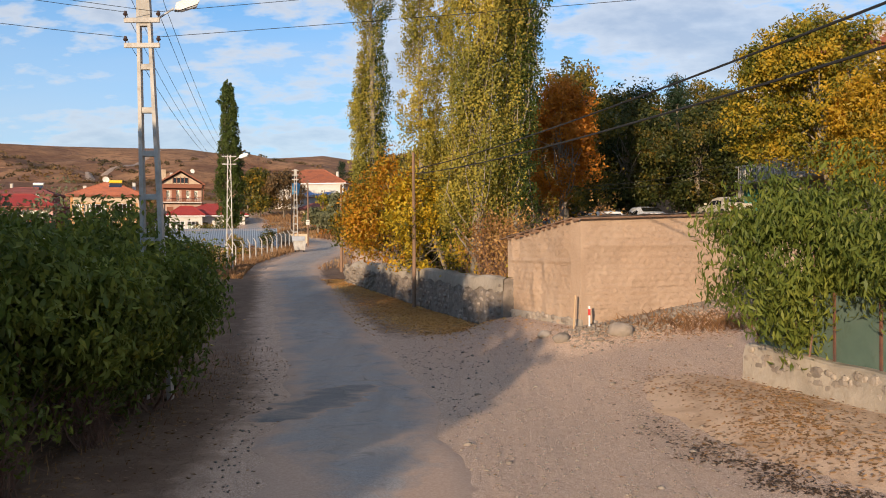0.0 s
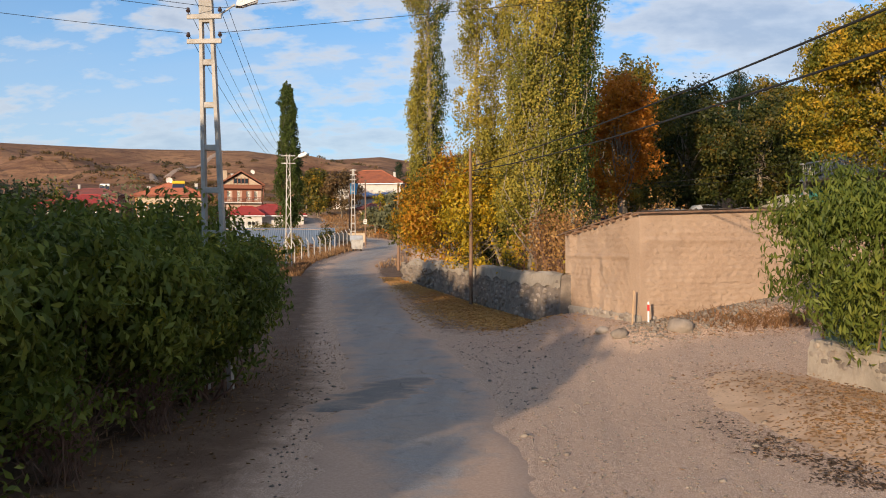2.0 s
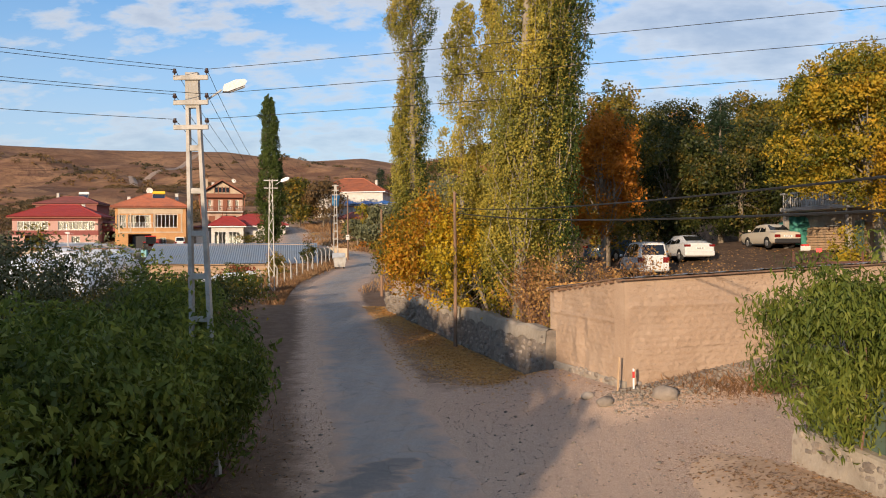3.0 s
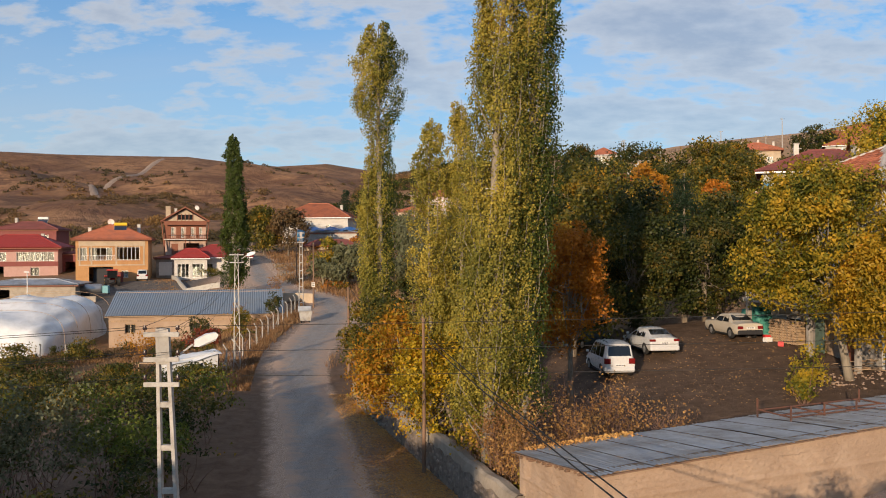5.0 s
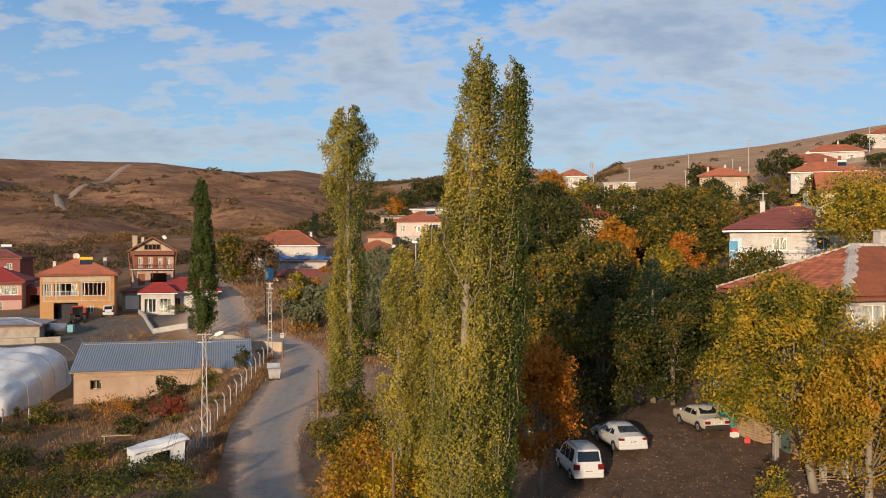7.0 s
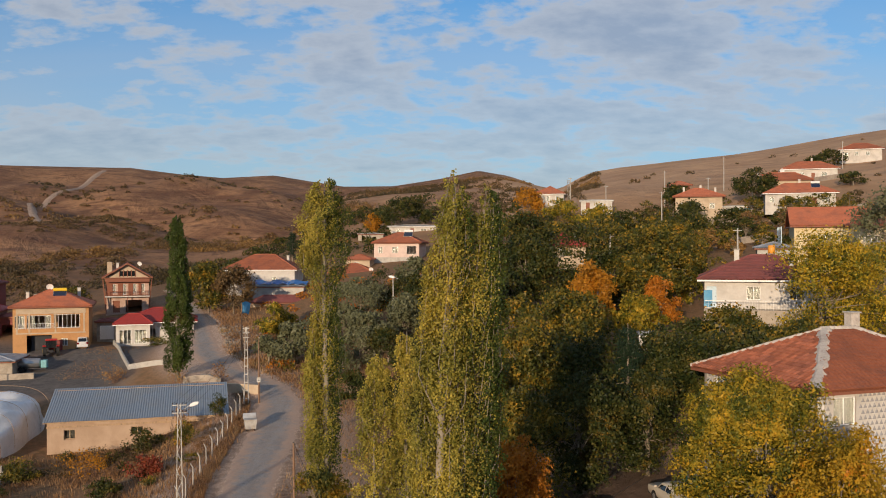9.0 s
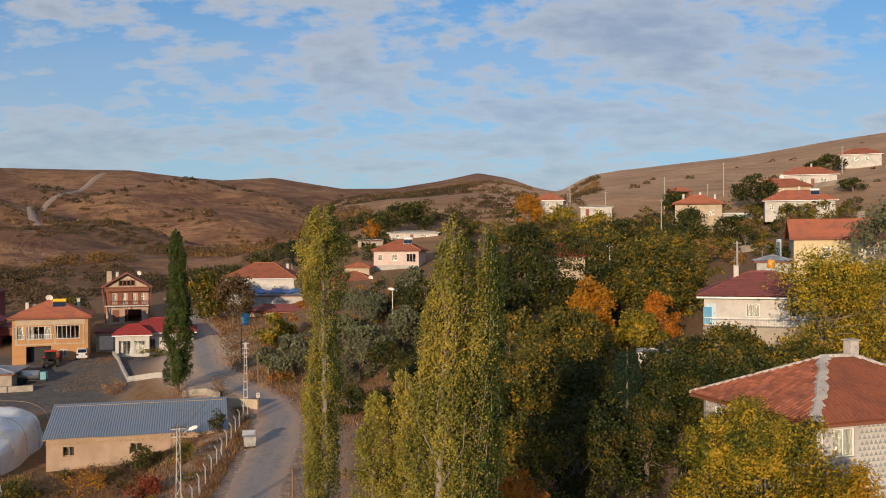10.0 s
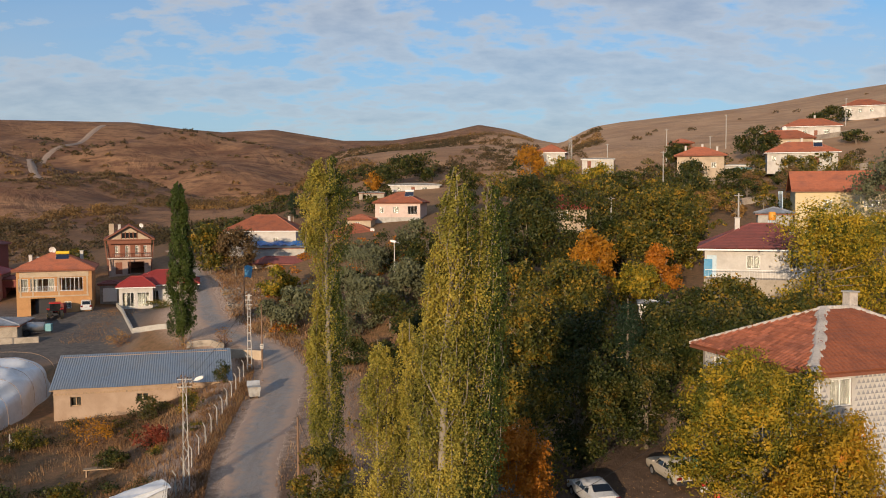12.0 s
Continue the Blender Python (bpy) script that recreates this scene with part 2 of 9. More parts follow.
SKYPAINT = surf("pale_blue_paint", (0.46, 0.58, 0.66), (0.54, 0.66, 0.72), None, grain=6, stain=0.8, rough=0.6, relief=0.1)
TARP_BLUE = surf("blue_tarpaulin", (0.03, 0.14, 0.42), (0.05, 0.20, 0.50), None, grain=4, stain=1.0, rough=0.5, relief=0.5, depth=0.05)
BLUEPAINT = surf("bright_blue_paint", (0.07, 0.27, 0.48), (0.10, 0.33, 0.54), (0.14, 0.34, 0.50), grain=5, stain=1.0, rough=0.6, relief=0.15)
TARP_GREEN = surf("green_tarpaulin", (0.05, 0.22, 0.18), (0.08, 0.28, 0.22), None, grain=4, stain=1.0, rough=0.6, relief=0.5, depth=0.05)
FENCE_GREEN = surf("green_fence_sheet", (0.085, 0.13, 0.105), (0.10, 0.15, 0.12), (0.12, 0.165, 0.135), grain=3, stain=0.7, rough=0.5, relief=0.15)
PLASTIC_W = surf("white_plastic_film", (0.72, 0.74, 0.76), (0.80, 0.81, 0.82), (0.66, 0.68, 0.70), grain=2.5, stain=0.5, rough=0.4, relief=0.6, depth=0.06, spec=0.5, dirty=0.25)
IRON = plain("dark_iron", (0.04, 0.04, 0.045), 0.6, 0.3)
BLACK = plain("black_rubber", (0.02, 0.02, 0.02), 0.75)
PORCELAIN = plain("dark_insulator", (0.05, 0.03, 0.025), 0.25)
PVC = plain("white_pvc", (0.78, 0.77, 0.75), 0.4)
CURTAIN = plain("net_curtain", (0.27, 0.255, 0.23), 0.9, vary=0.25, scale=6)
GLASS = glassy("window_glass", (0.75, 0.8, 0.8))
# Near-black, to stand in for the dark of unlit rooms.
DARKROOM = plain("dark_room", (0.05, 0.045, 0.04), 0.9)
CARWHITE = plain("white_car_paint", (0.62, 0.62, 0.615), 0.28, 0.0, 0.5, 0.04)
CARCREAM = plain("cream_car_paint", (0.52, 0.47, 0.39), 0.4, 0.0, 0.5, 0.08)
CARBLUE = plain("dark_blue_car_paint", (0.03, 0.06, 0.10), 0.35)
CARGLASS = plain("tinted_car_glass", (0.012, 0.014, 0.016), 0.06, 0.0, 0.6, 0.0)
CHROME = plain("alloy_wheel", (0.45, 0.45, 0.46), 0.35, 0.8)
REDLAMP = plain("red_tail_lamp", (0.17, 0.012, 0.012), 0.2)
AMBER = plain("amber_lamp", (0.7, 0.25, 0.03), 0.25)
CLEARLAMP = plain("lamp_glass", (0.72, 0.72, 0.70), 0.15)
PLATE = plain("plate_white", (0.75, 0.75, 0.74), 0.5)
PLATEBAR = plain("plate_bar", (0.05, 0.05, 0.06), 0.6)
REDPAINT = plain("red_paint", (0.55, 0.03, 0.03), 0.5)
YELLOWPAINT = plain("yellow_paint", (0.75, 0.50, 0.03), 0.45)
ORANGEPAINT = plain("orange_paint", (0.80, 0.32, 0.04), 0.45)
SOLAR = plain("solar_glass", (0.02, 0.03, 0.06), 0.12, 0.0, 0.6)
BARK = surf("bark", (0.20, 0.16, 0.12), (0.30, 0.25, 0.19), (0.15, 0.12, 0.09), grain=10, stain=1.5, stretch=(1, 1, 0.25), relief=0.9, depth=0.03)
BARK_PALE = surf("pale_bark", (0.26, 0.225, 0.175), (0.34, 0.295, 0.235), (0.19, 0.165, 0.13), grain=8, stain=1.5, stretch=(1, 1, 0.3), relief=0.6, depth=0.02)
TWIG = surf("twigs", (0.16, 0.092, 0.068), (0.23, 0.14, 0.10), None, grain=9, stain=1.0)
L_POPLAR = leafy("poplar_leaves", [(0.0, (0.10, 0.112, 0.024)), (0.3, (0.25, 0.235, 0.044)), (0.6, (0.44, 0.365, 0.068)), (0.85, (0.64, 0.48, 0.085)), (1.0, (0.76, 0.47, 0.065))], 0.26, 0.44, patch=0.35)
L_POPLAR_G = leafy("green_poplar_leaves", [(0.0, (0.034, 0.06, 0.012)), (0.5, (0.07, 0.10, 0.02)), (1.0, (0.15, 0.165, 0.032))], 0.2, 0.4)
L_GREEN = leafy("dark_green_leaves", [(0.0, (0.014, 0.024, 0.007)), (0.3, (0.032, 0.046, 0.011)), (0.6, (0.075, 0.078, 0.017)), (0.85, (0.16, 0.115, 0.022)), (1.0, (0.32, 0.185, 0.028))], 0.34, 0.32)
L_PEACH = leafy("lance_leaves", [(0.0, (0.055, 0.085, 0.015)), (0.5, (0.13, 0.165, 0.03)), (0.85, (0.24, 0.255, 0.045)), (1.0, (0.46, 0.39, 0.06))], 0.18, 0.38)
# Peach leaf again; its lowest greens are deepened for the hedge's shade.
L_HEDGE = leafy("shaded_hedge_leaves", [(0.0, (0.036, 0.055, 0.012)), (0.4, (0.105, 0.138, 0.024)), (0.8, (0.235, 0.26, 0.042)), (1.0, (0.54, 0.47, 0.06))], 0.3, 0.34)
L_WALNUT = leafy("yellowing_walnut_leaves", [(0.0, (0.055, 0.072, 0.012)), (0.28, (0.14, 0.145, 0.02)), (0.5, (0.31, 0.245, 0.027)), (0.75, (0.49, 0.33, 0.032)), (1.0, (0.62, 0.37, 0.032))], 0.42, 0.38, patch=0.9)
L_OLIVEGOLD = leafy("olive_gold_leaves", [(0.0, (0.03, 0.042, 0.010)), (0.3, (0.07, 0.078, 0.015)), (0.6, (0.18, 0.142, 0.022)), (0.8, (0.32, 0.21, 0.026)), (1.0, (0.48, 0.255, 0.03))], 0.44, 0.34, patch=0.8)
L_ORANGE = leafy("orange_leaves", [(0.0, (0.18, 0.10, 0.02)), (0.4, (0.46, 0.21, 0.022)), (0.8, (0.62, 0.28, 0.025)), (1.0, (0.68, 0.42, 0.05))], 0.25, 0.45)
L_GOLD = leafy("golden_leaves", [(0.0, (0.12, 0.12, 0.018)), (0.35, (0.36, 0.24, 0.022)), (0.7, (0.52, 0.32, 0.025)), (1.0, (0.55, 0.21, 0.018))], 0.38, 0.38, patch=0.7)
L_YELLOW = leafy("yellow_leaves", [(0.0, (0.22, 0.20, 0.02)), (0.3, (0.54, 0.39, 0.03)), (0.7, (0.70, 0.48, 0.035)), (1.0, (0.70, 0.36, 0.03))], 0.3, 0.45, patch=0.7)
L_RUSSET = leafy("russet_leaves", [(0.0, (0.18, 0.075, 0.016)), (0.4, (0.46, 0.175, 0.022)), (0.8, (0.64, 0.24, 0.022)), (1.0, (0.66, 0.35, 0.05))], 0.25, 0.40)
L_TAN = leafy("dry_tan_leaves", [(0.0, (0.14, 0.065, 0.03)), (0.5, (0.36, 0.19, 0.065)), (1.0, (0.70, 0.46, 0.15))], 0.2, 0.3)
L_GREY = leafy("grey_green_leaves", [(0.0, (0.10, 0.105, 0.055)), (0.6, (0.16, 0.165, 0.085)), (1.0, (0.25, 0.24, 0.13))], 0.15, 0.25)
L_SCRUB = leafy("scrub_leaves", [(0.0, (0.062, 0.05, 0.024)), (0.5, (0.12, 0.08, 0.036)), (0.8, (0.19, 0.108, 0.042)), (1.0, (0.30, 0.17, 0.05))], 0.5, 0.2, patch=0.02)
L_PINE = leafy("pine_needles", [(0.0, (0.012, 0.03, 0.014)), (1.0, (0.035, 0.06, 0.028))], 0.1, 0.15)
L_STRAW = leafy("dry_grass", [(0.0, (0.15, 0.08, 0.04)), (0.4, (0.26, 0.14, 0.065)), (0.75, (0.38, 0.23, 0.11)), (0.9, (0.42, 0.29, 0.15)), (1.0, (0.12, 0.115, 0.04))], 0.3, 0.25, patch=0.25)
L_LITTER = leafy("fallen_leaves", [(0.0, (0.34, 0.16, 0.065)), (0.5, (0.62, 0.34, 0.11)), (1.0, (0.76, 0.50, 0.18))], 0.2, 0.1, patch=0.4)
L_LITTER_B = leafy("brown_fallen_leaves", [(0.0, (0.13, 0.068, 0.03)), (0.6, (0.26, 0.145, 0.062)), (1.0, (0.42, 0.25, 0.11))], 0.2, 0.1, patch=0.4)
L_RED = leafy("red_bush_leaves", [(0.0, (0.12, 0.03, 0.015)), (0.6, (0.28, 0.06, 0.03)), (1.0, (0.36, 0.16, 0.05))], 0.2, 0.3)

# ---- mesh tools ----
rng = np.random.default_rng(7)


class Mesh:
    """Collects vertices and faces; made() turns them into one mesh object."""

    def __init__(self):
        self.v, self.f, self.n, self.chunks = [], [], 0, []

    def add(self, verts, faces):
        o = self.n
        self.v.extend(tuple(p) for p in verts)
        self.f.extend(tuple(i + o for i in f) for f in faces)
        self.n += len(verts)
        return self

    def box(self, x0, y0, z0, x1, y1, z1, c=0.0, m=None):
        """A box; c chamfers its edges; m turns and moves it."""
        if c <= 0:
            vs = [(x, y, z) for z in (z0, z1) for x, y in ((x0, y0), (x1, y0), (x1, y1), (x0, y1))]
            fs = [(3, 2, 1, 0), (4, 5, 6, 7), (0, 1, 5, 4), (1, 2, 6, 5), (2, 3, 7, 6), (3, 0, 4, 7)]
        else:
            c = min(c, 0.45 * min(abs(x1 - x0), abs(y1 - y0), abs(z1 - z0)))
            vs, at = [], {}
            for i, x in enumerate((x0, x1)):
                for j, y in enumerate((y0, y1)):
                    for k, z in enumerate((z0, z1)):
                        s = (1 - 2 * i, 1 - 2 * j, 1 - 2 * k)
                        for a in range(3):
                            p = [x, y, z]
                            for b in range(3):
                                if b != a:
                                    p[b] += s[b] * c
                            at[i, j, k, a] = len(vs)
                            vs.append(p)
            fs = []
            for a in range(3):
                b, e = (a + 1) % 3, (a + 2) % 3
                for side in (0, 1):
                    ring = []
                    for p, q in ((0, 0), (1, 0), (1, 1), (0, 1)):
                        key = [0, 0, 0]
                        key[a], key[b], key[e] = side, p, q
                        ring.append(at[(*key, a)])
                    fs.append(tuple(ring) if side else tuple(reversed(ring)))
                for p in (0, 1):
                    for q in (0, 1):
                        k0, k1 = [0, 0, 0], [0, 0, 0]
                        k0[a], k1[a] = 0, 1
                        k0[b] = k1[b] = p
                        k0[e] = k1[e] = q
                        ring = (at[(*k0, b)], at[(*k1, b)], at[(*k1, e)], at[(*k0, e)])
                        fs.append(ring if p == q else tuple(reversed(ring)))
            for i in (0, 1):
                for j in (0, 1):
                    for k in (0, 1):
                        ring = tuple(at[i, j, k, a] for a in range(3))
                        fs.append(ring if (i + j + k) % 2 else tuple(reversed(ring)))
        if m is not None:
            vs = [m @ Vector(p) for p in vs]
        return self.add(vs, fs)

    def tube(self, path, radii, sides=8, caps=True):
        """A tube along points; radii one per point."""
        path = [Vector(p) for p in path]
        vs, fs = [], []
        side = None
        for i, p in enumerate(path):
            d = (path[min(i + 1, len(path) - 1)] - path[max(i - 1, 0)]).normalized()
            if side is None:
                side = d.orthogonal().normalized()
            side = (side - d * side.dot(d))
            side = side.normalized() if side.length > 1e-6 else d.orthogonal().normalized()
            up = d.cross(side)
            for k in range(sides):
                a = 2 * math.pi * k / sides
                vs.append(p + (side * math.cos(a) + up * math.sin(a)) * radii[i])
        for i in range(len(path) - 1):
            for k in range(sides):
                a, b = i * sides + k, i * sides + (k + 1) % sides
                fs.append((a, b, b + sides, a + sides))
        if caps:
            fs.append(tuple(reversed(range(sides))))
            fs.append(tuple(range((len(path) - 1) * sides, len(path) * sides)))
        return self.add(vs, fs)

    def cyl(self, x, y, z0, z1, r0, r1=None, sides=12):
        return self.tube([(x, y, z0), (x, y, z1)], [r0, r0 if r1 is None else r1], sides)

    def prism(self, outline, depth, m=None):
        """An outline in x, z drawn out along y from 0 to depth."""
        n = len(outline)
        vs = [(x, 0, z) for x, z in outline] + [(x, depth, z) for x, z in outline]
        fs = [tuple(range(n)), tuple(reversed(range(n, 2 * n)))]
        fs += [(i, n + i, n + (i + 1) % n, (i + 1) % n) for i in range(n)]
        if m is not None:
            vs = [m @ Vector(p) for p in vs]
        return self.add(vs, fs)

    def block(self, verts, faces):
        """Large arrays of equal faces, kept as numpy until the end."""
        self.chunks.append((np.asarray(verts, float), np.asarray(faces, int)))
        return self

    def data(self, name):
        me = bpy.data.meshes.new(name)
        if not self.chunks:
            me.from_pydata([tuple(p) for p in self.v], [], self.f)
            return me
        vs = [np.array([tuple(p) for p in self.v], float).reshape(-1, 3)] + [c[0] for c in self.chunks]
        loops, starts, count, o = [], [], 0, len(vs[0])
        for f in self.f:
            loops.append(np.array(f)), starts.append([count])
            count += len(f)
        for v, f in self.chunks:
            loops.append((f + o).ravel())
            starts.append(count + np.arange(len(f)) * f.shape[1])
            count += f.size
            o += len(v)
        vs, loops, starts = np.concatenate(vs), np.concatenate(loops), np.concatenate([np.asarray(s).ravel() for s in starts])
        me.vertices.add(len(vs)), me.loops.add(len(loops)), me.polygons.add(len(starts))
        me.vertices.foreach_set("co", vs.ravel())
        me.loops.foreach_set("vertex_index", loops.astype(np.int32))
        me.polygons.foreach_set("loop_start", starts.astype(np.int32))
        me.update(calc_edges=True)
        return me

    def made(self, name, material, parent=None, label="", smooth=False):
        me = self.data(name)
        me.materials.append(material)
        if smooth:
            me.polygons.foreach_set("use_smooth", [True] * len(me.polygons))
        ob = new(name, me)
        if parent:
            ob.parent = parent
        if label:
            ob["label"] = label
        return ob


def part(name, mesh, material, parent, label="", smooth=False):
    return mesh.made(name, material, parent, label, smooth)


def thing(name, label, category, x, y, z, turn=0.0, group="", kind=""):
    ob = new(name)
    ob.empty_display_size = 0.2
    ob.matrix_basis = pose(x, y, z, 0, 0, turn)
    return tagged(ob, label, category, group, kind)


def single(name, mesh, material, label, category, m=None, group="", kind="", smooth=False):
    ob = mesh.made(name, material, None, "", smooth)
    if m is not None:
        ob.matrix_basis = m
    return tagged(ob, label, category, group, kind)


def unit(v):
    return v / np.maximum(np.linalg.norm(v, axis=-1, keepdims=True), 1e-9)


def leaf_cards(places, size, slim=0.55, droop=0.0, fold=0.15, outward=None, loose=0.55, tri=False):
    """One kite-shaped, folded leaf at each place: vertices and faces. outward: the way that each leaf's upper side tends to face."""
    n = len(places)
    if outward is None:
        ahead = unit(rng.normal(size=(n, 3)) + (0, 0, -droop))
        side = unit(np.cross(ahead, rng.normal(size=(n, 3))))
    else:
        lift = unit(unit(outward) + rng.normal(size=(n, 3)) * loose)
        way = rng.normal(size=(n, 3)) + (0, 0, -droop * 1.5)
        ahead = unit(way - lift * (way * lift).sum(1, keepdims=True))
        side = np.cross(ahead, lift)
    lift = np.cross(side, ahead)
    s = size * rng.uniform(0.65, 1.3, (n, 1))
    base = places - ahead * s * 0.5
    tip = places + ahead * s * 0.5
    mid = places - ahead * s * 0.05
    a = mid + side * s * slim * 0.5 + lift * s * fold
    b = mid - side * s * slim * 0.5 + lift * s * fold
    if tri:
        return np.stack([tip, a - ahead * s * 0.3, b - ahead * s * 0.3], 1).reshape(-1, 3), np.arange(3 * n).reshape(n, 3)
    verts = np.stack([base, a, tip, b], 1).reshape(-1, 3)
    return verts, np.arange(4 * n).reshape(n, 4)


def sm(a, b, x):
    t = np.clip((x - a) / (b - a), 0, 1)
    return t * t * (3 - 2 * t)

# ---- ground ----
ROAD_Y = [-60, 0, 12, 20, 24, 28.5, 37, 45, 57, 65, 73, 83, 93, 102, 111, 121, 133, 151, 171, 230]
ROAD_X = [2.5, 0.0, -1.0, -1.75, -2.7, -3.6, -5.3, -6.8, -9.4, -10.7, -11.7, -11.8, -12.0, -12.8, -15.5, -22.5, -27.3, -32.0, -37.3, -60]
ROAD_W = [3.4, 3.4, 3.3, 3.1, 3.1, 3.1, 3.1, 3.2, 3.5, 3.9, 4.4, 4.8, 4.8, 4.8, 5.2, 5.0, 4.6, 3.6, 3.2, 3]


def eased(v, xs, ys, w=3.0):
    return sum(np.interp(v + o * w, xs, ys) * c for o, c in ((-1, 0.25), (0, 0.5), (1, 0.25)))


def road_x(y):
    return eased(y, ROAD_Y, ROAD_X, 2.0)


def road_z(y):
    return eased(y, [-60, 0, 20, 37, 64, 90, 115, 134, 170, 220, 300], [-0.6, -0.3, -0.15, 0.35, 1.35, 2.5, 4.0, 5.2, 8.5, 13, 20], 4.0)


def wall_x(y):
    """The line of the garden wall beside the road."""
    return np.interp(y, [20, 24, 29.1, 35.2, 52.8, 60], [6, 4.2, 2.3, 0.5, -5.2, -6.2])


def ground_z(x, y):
    """The height of the land: road, valley field, yard terrace, slope to the right, far ridges."""
    x, y = np.asarray(x, float), np.asarray(y, float)
    u, zr = x - road_x(y), road_z(y)
    d, az = np.hypot(x, y), np.degrees(np.arctan2(x, y))
    slope = 8.7 + 0.1 * (x + 50) + 0.085 * (y - 170) + 0.03 * np.maximum(y - 220, 0) + 0.02 * np.maximum(x - 40, 0)
    yard = 2.5 + 0.08 * (x - 6) + 0.1 * (y - 47) + 0.22 * sm(48, 54, y)
    wx = wall_x(y)
    land = zr + (yard - zr) * sm(0.05, 0.5, x - wx) * sm(26, 30, y) * (1 - sm(58, 72, y))
    land = land + sm(3, 24, u) * (1 - sm(25, 30, y) * sm(0, 1, x - wx)) * (1 - sm(30, 40, y)) * sm(-10, 20, y) * 2.4
    # earth and rubble heaped along the foot of the mud building, and the lane climbing past it
    s, o = (x - 3.9) * 0.9078 + (y - 24.55) * 0.4195, (x - 3.9) * 0.4195 - (y - 24.55) * 0.9078
    heap = np.exp(-(np.maximum(o - 0.1, 0) / 1.05) ** 2) * np.exp(-(np.minimum(s + 0.1, 0) / 1.3) ** 2) * sm(-6.5, -4, o) * (1 - sm(14, 18, s))
    land = land + (0.55 + 0.1 * sm(1, 5, s)) * heap + 0.2 * np.exp(-((x - 5.2) / 3.2) ** 2 - ((y - 21.3) / 3.4) ** 2)
    w = sm(8, 34, u) * sm(50, 84, y)
    right = land * (1 - w) + slope * w
    drop = np.interp(y, [-40, 10, 40, 64, 93, 120, 143, 170], [0.2, 0.3, 1.2, 1.8, 2.9, 3.0, 1.8, 0.4])
    left = zr - drop * sm(5, 17, -u) - 0.02 * np.clip(-u - 17, 0, 60) * (1 - sm(100, 150, y))
    near = np.where(u > 0, right, left)
    pad = (1 - sm(-38, -34.6, x)) * sm(-56, -47, x) * sm(139, 144, y) * (1 - sm(160, 167, y))
    near = near * (1 - pad) + 4.75 * pad
    wf, wl_ = sm(150, 215, y), 1 - sm(-75, -25, x)
    beyond = slope * (1 - wl_) + np.minimum(slope, 9 + 0.045 * np.maximum(y - 170, 0)) * wl_
    near = near * (1 - wf) + beyond * wf
    far_ridge = np.interp(az, [-180, -60, -40, -23, -16, -13, -10.6, -7.5, -3.2, 0, 3, 5.4, 9, 12, 30, 60, 180],
                          [80, 84, 94, 91, 92, 87, 84.5, 87.5, 77.5, 78, 85, 92.5, 83, 82, 80, 70, 80])
    mid_ridge = np.interp(az, [-9, -5, -3, 0, 6, 9, 13], [0, 44, 49.5, 51.5, 51.5, 49, 0])
    right_hill = np.interp(az, [6, 9, 14.3, 21, 29.3, 40, 70, 120], [52, 63, 73, 80, 90, 96, 90, 60])
    k = sm(260, 430, d)
    z = near * (1 - k) + (26 + 0.02 * (d - 430)) * k
    z = z + (far_ridge - z) * sm(450, 870, d) * np.exp(-np.maximum(d - 870, 0) ** 2 / 9e5)
    z = z + np.maximum(mid_ridge - z, 0) * sm(-10, -4, az) * (1 - sm(8, 14, az)) * np.exp(-(((d - 430) / 110) ** 2))
    wr = sm(7, 13, az) * (1 - sm(110, 150, az)) * sm(230, 300, d) * (1 - sm(700, 1500, d))
    z = z + (30 + (right_hill - 30) * np.clip((d - 230) / 370, 0, 1) ** 0.9 - z) * wr
    # gullies and folds on the far land
    fold = np.sin(x * 0.021 + 1.3 * np.sin(y * 0.013)) * np.sin(y * 0.017 + 0.9 * np.sin(x * 0.011 + 2))
    z = z + (fold * 5.0 + 2.2 * np.sin(x * 0.057 + y * 0.02) * np.sin(y * 0.041 - x * 0.012 + 1)) * (1 + 1.0 * (1 - sm(-6, 0, az)) - 0.75 * sm(4, 10, az)) * sm(250, 440, d) * (1 - sm(640, 800, d))
    return z


def gz(x, y):
    return float(ground_z(x, y))


